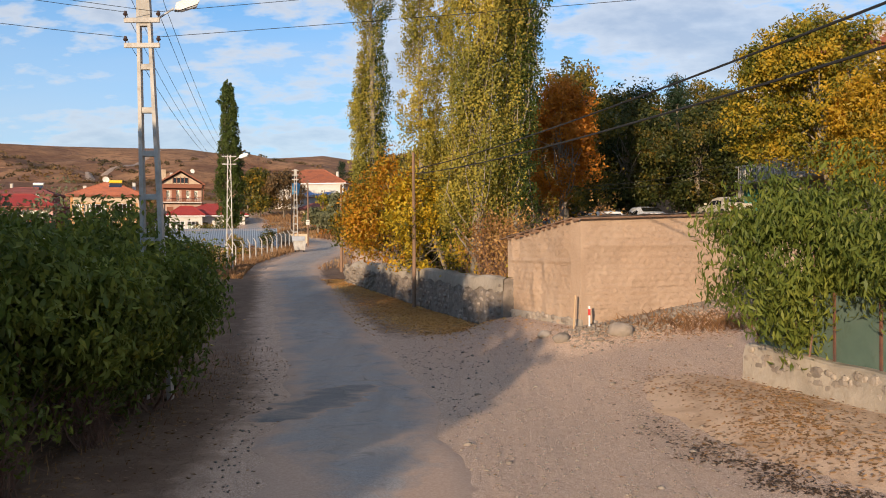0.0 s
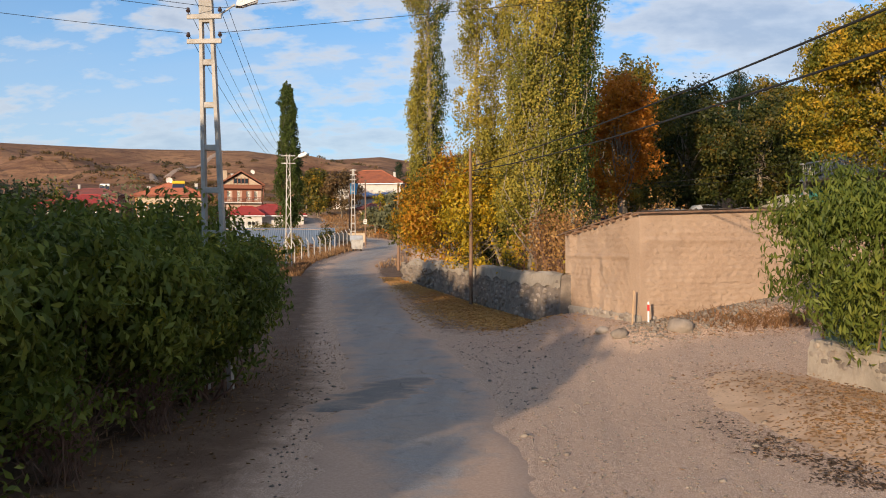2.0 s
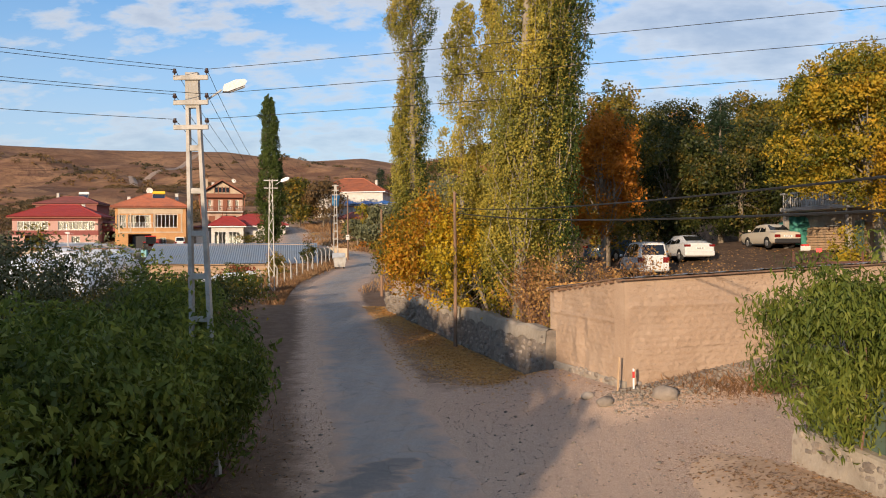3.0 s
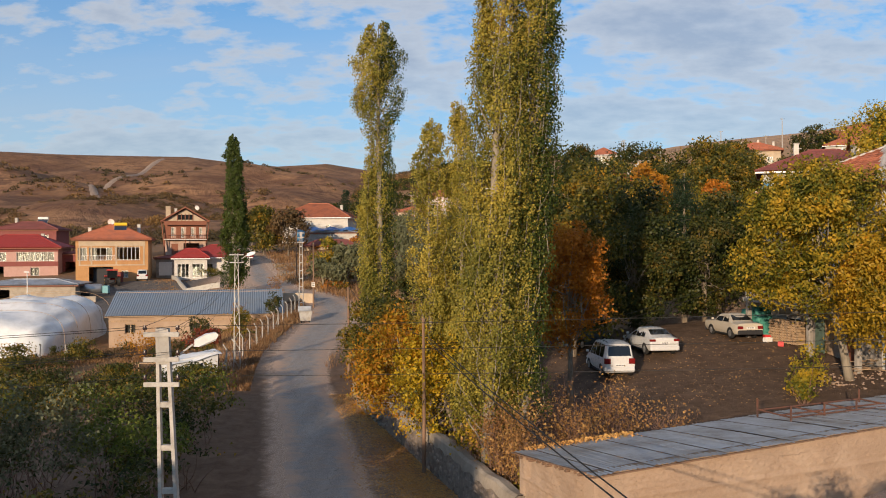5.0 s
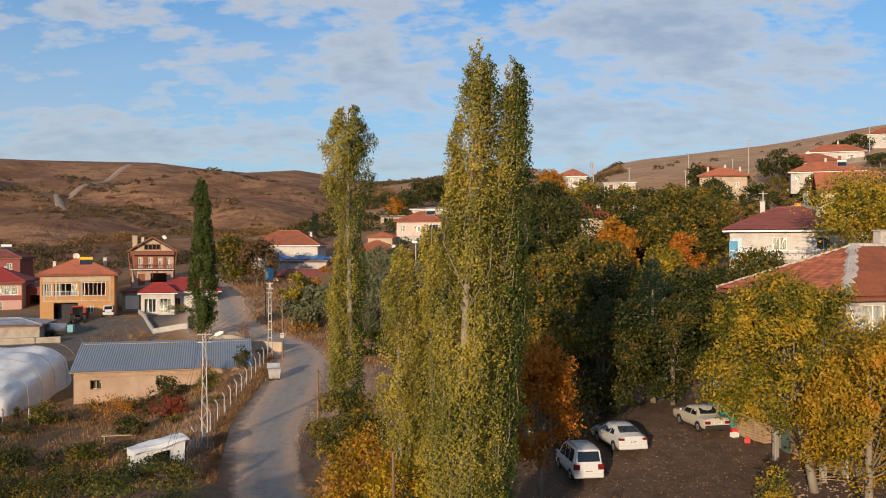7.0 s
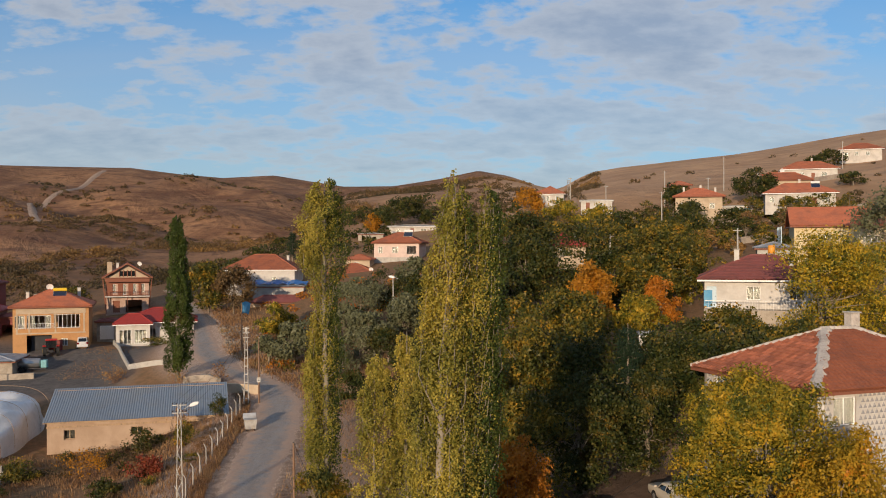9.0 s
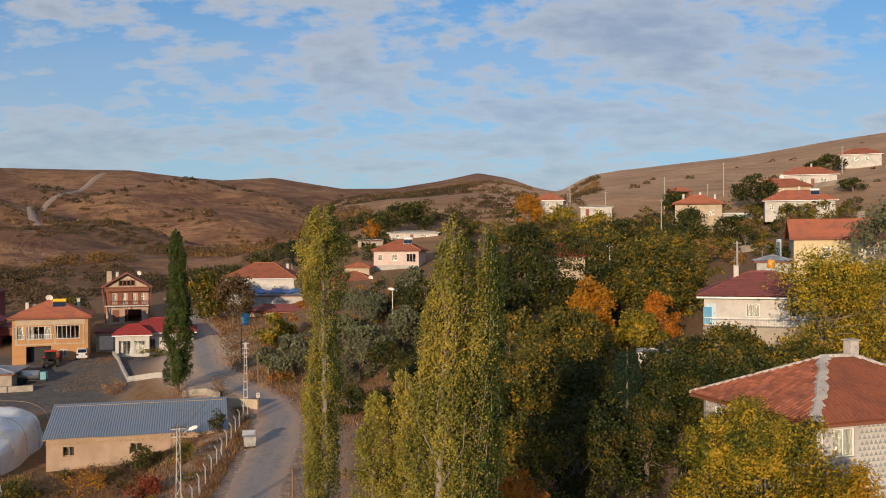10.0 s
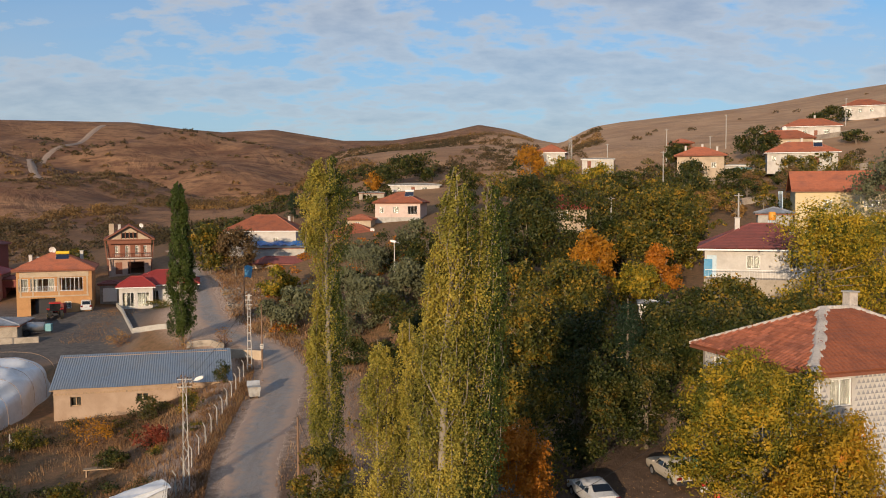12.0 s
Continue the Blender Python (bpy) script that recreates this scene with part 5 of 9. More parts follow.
cm = Mesh()
vs = []
for k, xx in enumerate(xs):
    zz = 0.05 * (k % 2)
    sag = 0.05 * math.sin(xx * 0.7)
    vs += [(xx, -0.45, SH + 0.02 + zz + sag * 0.5), (xx, SD * 0.5, SH + 1.1 + zz + sag), (xx, SD + 0.3, SH + 2.22 + zz)]
fs = [q for k in range(n - 1) for q in ((3 * k, 3 * k + 3, 3 * k + 4, 3 * k + 1), (3 * k + 1, 3 * k + 4, 3 * k + 5, 3 * k + 2))]
part("roof_sheet", cm.add(vs, fs), SHEETBLUE, shed)
part("roof_edge", Mesh().box(-0.35, -0.42, SH - 0.1, SL + 0.35, -0.36, SH - 0.01, 0.01), RAWWOOD, shed)

# ---- plastic-covered hoop tent ----
hoop = thing("covered_heap", "large straw heap draped with wrinkled white plastic sheeting", "heap", -44.3, 86.5, -0.6, 3, "")


def drape(half, high, long, nu=44, nv=46):
    """A sheet thrown over a long heap: sagging between humps, with folds that run down to the ground."""
    m, vs = Mesh(), []
    for j in range(nv):
        v = j / (nv - 1)
        y = long * v
        end = min(1.0, math.sin(math.pi * min(max(v, 0.0), 1.0)) ** 0.16 + 0.02)
        for i in range(nu):
            q = math.pi * i / (nu - 1)
            hump = 1 + 0.05 * math.sin(v * 17 + 1) + 0.04 * math.sin(v * 7 + 2 * math.cos(q))
            fold = 0.035 * math.sin(23 * v + 3 * math.sin(q * 4)) * math.sin(q) ** 0.3 + 0.05 * math.sin(9 * q + 5 * v) * (1 - math.sin(q))
            k = (hump + fold) * end
            c = math.cos(q)
            vs.append((-half * math.copysign(abs(c) ** 0.6, c) * (k * 0.5 + 0.5 * end ** 0.4), y, high * (0.72 + 0.28 * math.sin(math.pi * min(v * 1.25, 1) * 0.5)) * math.sin(q) ** 0.5 * k + 0.03 * rng.normal() * math.sin(q)))
    fs = [(j * nu + i, j * nu + i + 1, (j + 1) * nu + i + 1, (j + 1) * nu + i) for j in range(nv - 1) for i in range(nu - 1)]
    return m.add(vs, fs)


part("cover_sheet", drape(5.9, 5.3, 21), PLASTIC_W, hoop, smooth=True)
for k in range(5):
    yy = 3.0 + k * 3.8
    rise_ = 5.62 * (0.72 + 0.28 * math.sin(math.pi * min(yy / 21 * 1.25, 1) * 0.5))
    part("tie_rope", Mesh().tube([(-6.15 * math.copysign(abs(math.cos(q)) ** 0.6, math.cos(q)), yy + 0.2 * math.sin(q * 3), rise_ * math.sin(q) ** 0.5) for q in np.linspace(0.03, math.pi - 0.03, 22)], [0.02] * 22, 5), RAWWOOD, hoop)


# ---- trees and shrubs ----
def own_stream(x, y, k=0):
    """Each plant grows from its own seed, so that it keeps its shape whatever stands beside it."""
    global rng
    rng = np.random.default_rng(int(abs(x * 7919 + y * 104729) * 10) % (1 << 31) + k)


def branchy(m, start, end, r0, r1, bend=0.15, sides=6, n=5):
    a, b = Vector(start), Vector(end)
    off = Vector(rng.normal(size=3)) * (b - a).length * bend
    pts = [a.lerp(b, t) + off * math.sin(math.pi * t) for t in np.linspace(0, 1, n)]
    m.tube(pts, list(np.linspace(r0, r1, n)), sides)
    return pts


def clear_of_wall(p, x, y, z, turn=0.0):
    """Which leaves stay: those that would hang low over the roadside face of the garden wall are pruned."""
    a = radians(turn)
    wx, wy_ = x + p[:, 0] * math.cos(a) - p[:, 1] * math.sin(a), y + p[:, 0] * math.sin(a) + p[:, 1] * math.cos(a)
    over = (wx < wall_x(wy_) + 0.25) & (wy_ > 28.5) & (wy_ < 54)
    return ~(over & (p[:, 2] + z < 2.15 + 0.25 * np.sin(wy_ * 1.9) + 0.2 * np.sin(wy_ * 4.7 + 1)))


def spread(n, clumps, centre, radius, hollow=0.5, tight=0.33):
    """Places for leaves: round clump centres that fill the outer part of an ellipsoid unevenly."""
    d = unit(rng.normal(size=(clumps, 3)))
    rr = rng.uniform(hollow ** 3, 1.0, (clumps, 1)) ** (1 / 3) * rng.uniform(0.8, 1.12, (clumps, 1))
    c = np.asarray(centre) + d * rr * np.asarray(radius)
    size = rng.uniform(0.5, 1.35, clumps)
    k = rng.choice(clumps, n, p=size / size.sum())
    off = np.clip(rng.normal(size=(n, 3)), -1.5, 1.5) * tight * size[k][:, None] * (1, 1, 0.8)
    facing = off / tight + 0.9 * (c[k] - np.asarray(centre)) / np.asarray(radius) + (0, 0, 0.25)
    return c, c[k] + off * np.asarray(radius), facing


def lobed(n, lobes, centre, radius, clumps, tight):
    """Places for leaves: a crown of several lobes, each with its own clumps on the outer side, so that dark gaps stay between them."""
    centre, radius = np.asarray(centre, float), np.asarray(radius, float)
    d = unit(rng.normal(size=(lobes, 3)) + (0, 0, 0.25))
    d[0] = (0.1, 0, 0.95)
    far = rng.uniform(0.45, 0.66, (lobes, 1))
    lc = centre + d * far * radius
    ls = rng.uniform(0.34, 0.52, lobes)
    k = rng.choice(lobes, clumps, p=ls ** 2 / (ls ** 2).sum())
    e = unit(rng.normal(size=(clumps, 3)) + d[k] * 0.7)
    c = lc[k] + e * (ls[k] * rng.uniform(0.55, 1.08, clumps))[:, None] * radius
    size = rng.uniform(0.45, 1.3, clumps)
    q = rng.choice(clumps, n, p=size / size.sum())
    off = np.clip(rng.normal(size=(n, 3)), -1.7, 1.7) * tight * 0.62 * size[q][:, None] * (1, 1, 0.62)
    off[:, 2] -= (off[:, 0] ** 2 + off[:, 1] ** 2) * 1.2
    face = off / tight + 1.1 * e[q] + (0, 0, 0.2)
    p = c[q] + off * radius
    fit = radius / np.array([np.percentile(np.abs(p[:, 0] - centre[0]), 98), np.percentile(np.abs(p[:, 1] - centre[1]), 98), np.percentile(p[:, 2] - centre[2], 99.5)])
    fit[:2] = fit[:2].mean()
    return centre + (c - centre) * fit, centre + (p - centre) * fit, face


def tree(x, y, h, r, mat_, label, n=5000, leaf=0.28, crown=0.3, clumps=46, trunk=0.2, lean=0.0, name="tree", group="garden trees", bark=None, droop=0.3, squash=0.9, tight=0.24, z=None, second=None, turn=None):
    """A tapered trunk with limbs and an uneven crown of clumped leaves; crown: where the foliage starts, as a share of the height."""
    global rng
    here = rng
    own_stream(x, y)
    z = gz(x, y) if z is None else z
    spin = rng.uniform(0, 360)
    top = thing(name, label, "tree", x, y, z, spin if turn is None else turn, group)
    far = y > 52 or y < 0
    zc, hz = h * (1 + crown) / 2, h * (1 - crown) / 2
    clumps = int(clumps * 1.5)
    c, p, face = lobed(n, max(9, clumps // 7), (lean, 0, zc), (r, r, hz * (0.55 + 0.5 * squash)), clumps, tight)
    keep = (p[:, 2] > h * crown * 0.55) & clear_of_wall(p, x, y, z, spin if turn is None else turn)
    p, face = p[keep], face[keep]
    wood = Mesh()
    wood.tube([(0, 0, -0.3), (lean * 0.2, 0, h * 0.15), (lean * 0.6, 0, h * 0.45), (lean, 0, h * 0.8)], [trunk * 1.25, trunk, trunk * 0.75, trunk * 0.2], 9)
    for q in c[:: max(1, clumps // 26)]:
        s = rng.uniform(max(0.25, crown), max(0.6, crown + 0.3))
        branchy(wood, (lean * s, 0, h * s), tuple(np.array((lean * s, 0, h * s)) * 0.12 + q * 0.88), trunk * 0.3, trunk * 0.05)
    part("trunk", wood, bark or BARK, top, smooth=True)
    if second:
        k = rng.random(len(p)) < second[1]
        v, f = leaf_cards(p[k], leaf, 0.5, droop, outward=face[k], loose=0.8, tri=far)
        part("crown", Mesh().block(v, f), second[0], top)
        p, face = p[~k], face[~k]
    v, f = leaf_cards(p, leaf, 0.5 + 0.25 * far, droop, outward=face, loose=0.8, tri=far)
    part("crown", Mesh().block(v, f), mat_, top)
    rng = here
    return top


def poplar(x, y, h, profile, mat_, label, n=9000, leaf=0.2, trunk=0.2, z=None, bark=None, stems=60, low=0.06, second=None, thin=(), lean=0.0):
    """A column of steep branches, each with its own upright plume of leaves; profile: radius at even steps from foot to tip;
    thin: shares of the height where the crown is half bare."""
    own_stream(x, y)
    z = gz(x, y) if z is None else z
    top = thing("poplar", label, "tree", x, y, z, 0, "poplars")
    wood = Mesh()
    bole = Mesh().tube([(lean * t_ ** 1.5 + o_, 0, h * t_) for t_, o_ in ((0, 0), (0.15, 0.03), (0.3, 0.05), (0.48, 0), (0.65, -0.05), (0.82, 0), (0.98, 0))], [trunk * k_ for k_ in (1.3, 1.1, 1, 0.8, 0.55, 0.3, 0.1)], 9)
    part("trunk", bole, bark or BARK_PALE, top, smooth=True)
    steps = np.linspace(0, 1, len(profile))
    s0 = low * 0.4 + (0.9 - low * 0.4) * (np.arange(stems) + rng.random(stems)) / stems
    ways = rng.uniform(0, 2 * math.pi, stems)
    P, weight, ends = [], [], []
    for k in range(stems):
        ln = rng.uniform(2.2, 4.4) * (h / 20) ** 0.5 * (1 - 0.35 * s0[k])
        s1 = min(s0[k] + ln / h, 0.93 + 0.07 * rng.random())
        rad = np.interp((s0[k] + s1) / 2, steps, profile) * math.sqrt(rng.uniform(0.12, 1.0))
        a = ways[k]
        tipr = min(rad * rng.uniform(0.7, 1.35), np.interp(s1, steps, profile) * rng.uniform(0.55, 1.0))
        pts = [Vector((0, 0, s0[k] * h)), Vector((math.cos(a) * rad * 0.62, math.sin(a) * rad * 0.62, (s0[k] * 0.72 + s1 * 0.28) * h)),
               Vector((math.cos(a) * rad, math.sin(a) * rad, (s0[k] + s1) / 2 * h)), Vector((math.cos(a + 0.1) * tipr, math.sin(a + 0.1) * tipr, s1 * h))]
        for q in pts:
            q.x += lean * max(q.z / h, 0) ** 1.5
        wood.tube(pts, [trunk * 0.22 * (1 - s0[k] * 0.6), trunk * 0.15 * (1 - s0[k] * 0.6), trunk * 0.08, 0.006], 5, False)
        bare = min([1.0] + [abs((s0[k] + s1) / 2 - t) / 0.07 for t in thin])
        ends.append(np.array([tuple(q) for q in pts]))
        weight.append(rng.uniform(0.35, 1.3) * (0.35 + 0.65 * bare) * (0.4 + rad))
    tagged(part("branch_work", wood, bark or BARK_PALE, top, smooth=True), kind="stuff")
    weight = np.array(weight)
    k = rng.choice(stems, n, p=weight / weight.sum())
    t = rng.uniform(0.12, 1.0, n) ** 0.85 * 3
    ends = np.array(ends)
    i = np.minimum(t.astype(int), 2)
    fr = (t - i)[:, None]
    core = ends[k, i] * (1 - fr) + ends[k, i + 1] * fr
    # short twigs round each branch carry the leaves in tufts
    tuft = (t * 9).astype(int) * 997 + k * 131
    side = np.stack([np.sin(tuft * 12.9898), np.sin(tuft * 78.233 + 1), np.sin(tuft * 37.719 + 2) * 0.6 + 0.3], 1)
    width = (0.16 + 0.17 * np.interp(core[:, 2] / h, steps, profile)) * np.clip(1.25 - 0.27 * t, 0.3, 1.1)
    p = core + side * width[:, None] * 1.1 + np.clip(rng.normal(size=core.shape), -2, 2) * (width[:, None] * 0.42 * (1, 1, 1.5))
    p = p[p[:, 2] > low * h * 0.7]
    axis = lean * np.clip(p[:, 2] / h, 0, 1) ** 1.5
    face = (p - np.column_stack([axis, axis * 0, axis * 0])) * (1, 1, 0) + rng.normal(size=p.shape) * 0.35 + (0, 0, 0.25)
    # One side of the crown takes the second leaf material.
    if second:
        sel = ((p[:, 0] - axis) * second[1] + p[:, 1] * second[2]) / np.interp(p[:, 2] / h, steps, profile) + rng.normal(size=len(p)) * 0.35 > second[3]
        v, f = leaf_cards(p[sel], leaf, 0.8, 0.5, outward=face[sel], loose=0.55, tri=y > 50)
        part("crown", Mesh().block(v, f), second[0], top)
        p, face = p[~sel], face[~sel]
    v, f = leaf_cards(p, leaf, 0.8 + 0.2 * (y > 50), 0.5, outward=face, loose=0.55, tri=y > 50)
    part("crown", Mesh().block(v, f), mat_, top)
    return top


def shrub(x, y, h, r, mat_, label, n=2500, leaf=0.14, slim=0.35, droop=0.6, stems=14, clumps=40, hollow=0.55, name="shrub", group="shrubs", low=0.15, stem=0.025, z=None, tight=0.2, ry=None, wood_mat=None, sparse=False, reach=0.72):
    """Many stems from one foot under an uneven dome of leaves."""
    global rng
    here = rng
    own_stream(x, y)
    z = gz(x, y) if z is None else z
    top = thing(name, label, "shrub", x, y, z, 0, group)
    ry = ry or r
    c, p, face = spread(n, clumps, (0, 0, h * (0.5 + low / 2)), (r, ry, h * (0.5 - low / 2)), hollow, tight)
    keep = (p[:, 2] > h * low * 0.4) & clear_of_wall(p, x, y, z)
    p, face = p[keep], face[keep]
    wood = Mesh()
    for k in range(stems):
        q = c[k % clumps] * (reach, reach, 0.9)
        branchy(wood, (rng.normal() * r * 0.15, rng.normal() * ry * 0.15, -0.1), q, stem, stem * 0.25, 0.12, 5)
        if sparse:
            for _ in range(6):
                branchy(wood, tuple(q * rng.uniform(0.5, 0.9)), tuple(q + rng.normal(size=3) * (r * 0.3, ry * 0.3, h * 0.16)), stem * 0.4, stem * 0.12, 0.1, 4)
    part("stem", wood, wood_mat or TWIG, top)
    far = y > 24 or x < -10 or y < 5
    v, f = leaf_cards(p, leaf, slim * (1 + 0.6 * far), droop, outward=face, loose=0.8, tri=far)
    part("crown", Mesh().block(v, f), mat_, top)
    rng = here
    return top


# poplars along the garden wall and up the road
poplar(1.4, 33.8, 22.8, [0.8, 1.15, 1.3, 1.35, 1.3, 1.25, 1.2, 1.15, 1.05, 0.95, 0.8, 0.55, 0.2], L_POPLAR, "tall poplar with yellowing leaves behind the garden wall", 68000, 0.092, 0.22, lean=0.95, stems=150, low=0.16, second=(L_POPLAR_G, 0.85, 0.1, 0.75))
poplar(2.75, 34.6, 22.2, [0.6, 0.85, 0.95, 0.95, 0.95, 1.0, 1.0, 1.0, 0.98, 0.92, 0.78, 0.55, 0.2], L_POPLAR, "tall poplar, darker green on one side", 62000, 0.092, 0.22, lean=1.0, stems=150, low=0.13, second=(L_POPLAR_G, 0.9, 0.1, 0.05))
poplar(-0.85, 40.6, 15.0, [0.6, 0.8, 1.0, 1.05, 1.05, 1.0, 0.9, 0.8, 0.6, 0.3], L_POPLAR, "slender young poplar turning yellow", 24000, 0.095, 0.11, stems=46)
poplar(0.6, 41.0, 15.6, [0.6, 0.8, 1.0, 1.05, 1.05, 1.0, 0.85, 0.7, 0.5, 0.25], L_POPLAR, "slender young poplar turning yellow", 24000, 0.095, 0.11, stems=46)
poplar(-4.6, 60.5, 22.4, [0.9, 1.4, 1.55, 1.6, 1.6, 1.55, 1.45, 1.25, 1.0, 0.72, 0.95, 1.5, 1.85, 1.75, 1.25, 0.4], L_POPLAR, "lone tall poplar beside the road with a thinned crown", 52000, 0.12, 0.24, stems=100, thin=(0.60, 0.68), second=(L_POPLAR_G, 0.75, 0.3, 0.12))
poplar(-27.6, 116.5, 21.6, [1.0, 1.8, 2.0, 1.9, 1.8, 1.7, 1.6, 1.35, 1.25, 1.2, 0.9, 0.35], L_POPLAR_G, "dark green poplar by the red-roofed bungalow", 30000, 0.2, 0.26, stems=80)

# garden and yard trees
tree(19.9, 44.5, 10.6, 3.2, L_WALNUT, "walnut tree with yellowing leaves on a leaning pale trunk", 38000, 0.19, 0.32, 130, 0.2, -1.9, bark=BARK_PALE, squash=1.0, tight=0.18, turn=0)
tree(20.1, 39.6, 9.2, 2.7, L_GOLD, "walnut tree with bright golden-orange leaves", 26000, 0.18, 0.1, 90, 0.2)
tree(-1.2, 41.4, 7.1 - gz(-1.2, 41.4), 1.9, L_ORANGE, "small tree with orange and gold leaves hanging over the wall", 9500, 0.17, 0.1, 60, 0.1, -1.2, turn=0, second=(L_GOLD, 0.5))
tree(0.5, 39.6, 6.1 - gz(0.5, 39.6), 1.75, L_YELLOW, "small bright yellow tree leaning over the wall", 8500, 0.16, 0.02, 54, 0.08, -1.35, turn=0, second=(L_WALNUT, 0.3))
tree(-2.6, 47.5, 5.0, 2.0, L_OLIVEGOLD, "green bushy tree beside the road wall", 7244, 0.20, 0.1, 51, 0.1)
tree(-4.9, 55.2, 4.2, 1.7, L_OLIVEGOLD, "small green roadside tree", 5175, 0.20, 0.15, 41, 0.08)
tree(5.9, 43.6, 8.9, 1.95, L_RUSSET, "russet-leaved tree beside the parking yard", 13000, 0.18, 0.33, 76, 0.14)
tree(9.2, 62.0, 11.5, 3.4, L_OLIVEGOLD, "tall walnut turning yellow at the yard's edge", 15524, 0.25, 0.15, 80, 0.22)
tree(13.6, 65.0, 10.0, 4.2, L_GREEN, "dark green walnut tree", 17250, 0.25, 0.1, 86, 0.22)
tree(7.5, 53.5, 8.5, 2.7, L_OLIVEGOLD, "olive-green tree shading the yard", 11212, 0.24, 0.1, 64, 0.16)
tree(20.5, 68.0, 9.0, 3.8, L_GREEN, "dark green tree in the shaded orchard", 13799, 0.25, 0.1, 70, 0.2)
tree(11.0, 72.0, 10.5, 3.6, L_OLIVEGOLD, "orchard tree turning olive-gold", 12074, 0.27, 0.1, 70, 0.2)
tree(26.0, 66.0, 9.5, 4.2, L_GREEN, "dense green tree behind the cottage", 13799, 0.27, 0.1, 70, 0.2)
tree(4.0, 80.0, 9.5, 3.6, L_GREEN, "dark green orchard tree", 10350, 0.29, 0.1, 64, 0.18)
tree(16.0, 82.0, 9.5, 4.0, L_OLIVEGOLD, "orchard tree with autumn tips", 11212, 0.30, 0.08, 64, 0.18)
tree(32.5, 70.0, 8.5, 4.2, L_OLIVEGOLD, "olive-green walnut behind the cottage", 18975, 0.29, 0.2, 86, 0.26)
tree(21.5, 97.0, 9.0, 2.5, L_ORANGE, "bright orange tree on the slope", 9487, 0.32, 0.1, 64, 0.16)
tree(25.5, 92.5, 6.0, 2.8, L_WALNUT, "low yellow-green tree on the slope", 7244, 0.30, 0.05, 54, 0.14, second=(L_WALNUT, 0.5))
tree(29.5, 98.0, 6.5, 2.0, L_RUSSET, "small orange-brown tree on the slope", 6209, 0.29, 0.08, 48, 0.12)
tree(33.0, 112.0, 10.8, 5.4, L_OLIVEGOLD, "broad olive-green tree above the orchard", 17250, 0.35, 0.1, 96, 0.26)
tree(26.0, 118.0, 11.5, 5.0, L_GREEN, "green tree above the orchard", 12074, 0.35, 0.1, 70, 0.2)
tree(38.0, 122.0, 10.2, 4.6, L_OLIVEGOLD, "olive-green tree on the slope", 12074, 0.37, 0.1, 70, 0.2)
tree(18.0, 122.0, 10.5, 4.4, L_GREEN, "dark green tree on the slope", 9487, 0.37, 0.1, 64, 0.2)
tree(21.5, 148.0, 12.0, 5.4, L_GREEN, "dense green tree by the small red roof", 11212, 0.42, 0.1, 70, 0.2)

# ---- mud-brick building at the fork ----
def lumpy(r, seed, rings=5, sides=8, flat=0.75, rough=0.22):
    """A rough stone, rounded and uneven, resting on its base."""
    q = np.random.default_rng(seed)
    vs, fs = [], []
    for i in range(rings + 1):
        a = math.pi * i / rings
        for k in range(sides):
            b = 2 * math.pi * k / sides
            s = r * (1 + q.uniform(-rough, rough))
            vs.append((s * math.sin(a) * math.cos(b) * 1.15, s * math.sin(a) * math.sin(b) * 0.9, s * math.cos(a) * flat))
    for i in range(rings):
        for k in range(sides):
            a, b = i * sides + k, i * sides + (k + 1) % sides
            fs.append((a, a + sides, b + sides, b))
    return vs, fs


STONES = []
for k in range(8):
    me = bpy.data.meshes.new("stone")
    v, f = lumpy(1.0, 40 + k, 4, 7, 0.8, 0.16)
    me.from_pydata(v, [], f)
    me.materials.append(STONE)
    STONES.append(me)


WALLSTONE = surf("dark_wall_stone", (0.19, 0.155, 0.13), (0.29, 0.24, 0.20), (0.36, 0.30, 0.25), grain=9, stain=2.2, relief=0.8, depth=0.03, piece=0.35)
DARK_STONES = []
for me in STONES:
    me = me.copy()
    me.materials.clear()
    me.materials.append(WALLSTONE)
    DARK_STONES.append(me)


def stone_piece(parent, x, y, z, sx, sy, sz, turn, material=None):
    ob = new("stone", STONES[int(rng.integers(8))] if material is None else DARK_STONES[int(rng.integers(8))])
    ob.parent = parent
    ob.matrix_basis = pose(x, y, z, rng.uniform(-8, 8), rng.uniform(-8, 8), turn) @ Matrix.Diagonal((sx, sy, sz, 1))
    return ob


def rubble(name, places, sizes, material, label, category="rubble"):
    m = Mesh()
    V, Fs, base = [], [], 0
    for k, (p, s) in enumerate(zip(places, sizes)):
        v, f = lumpy(s, int(rng.integers(1 << 30)), 2, 5, 0.6, 0.25) if s < 0.05 else lumpy(s, int(rng.integers(1 << 30)), 3, 6, 0.6, 0.25)
        V.append(np.array(v) @ np.array(pose(0, 0, 0, 0, 0, rng.uniform(0, 360)).to_3x3()).T + np.array(p))
        Fs.append(np.array(f) + base)
        base += len(v)
    m.block(np.concatenate(V), np.concatenate(Fs))
    return single(name, m, material, label, category, kind="stuff")


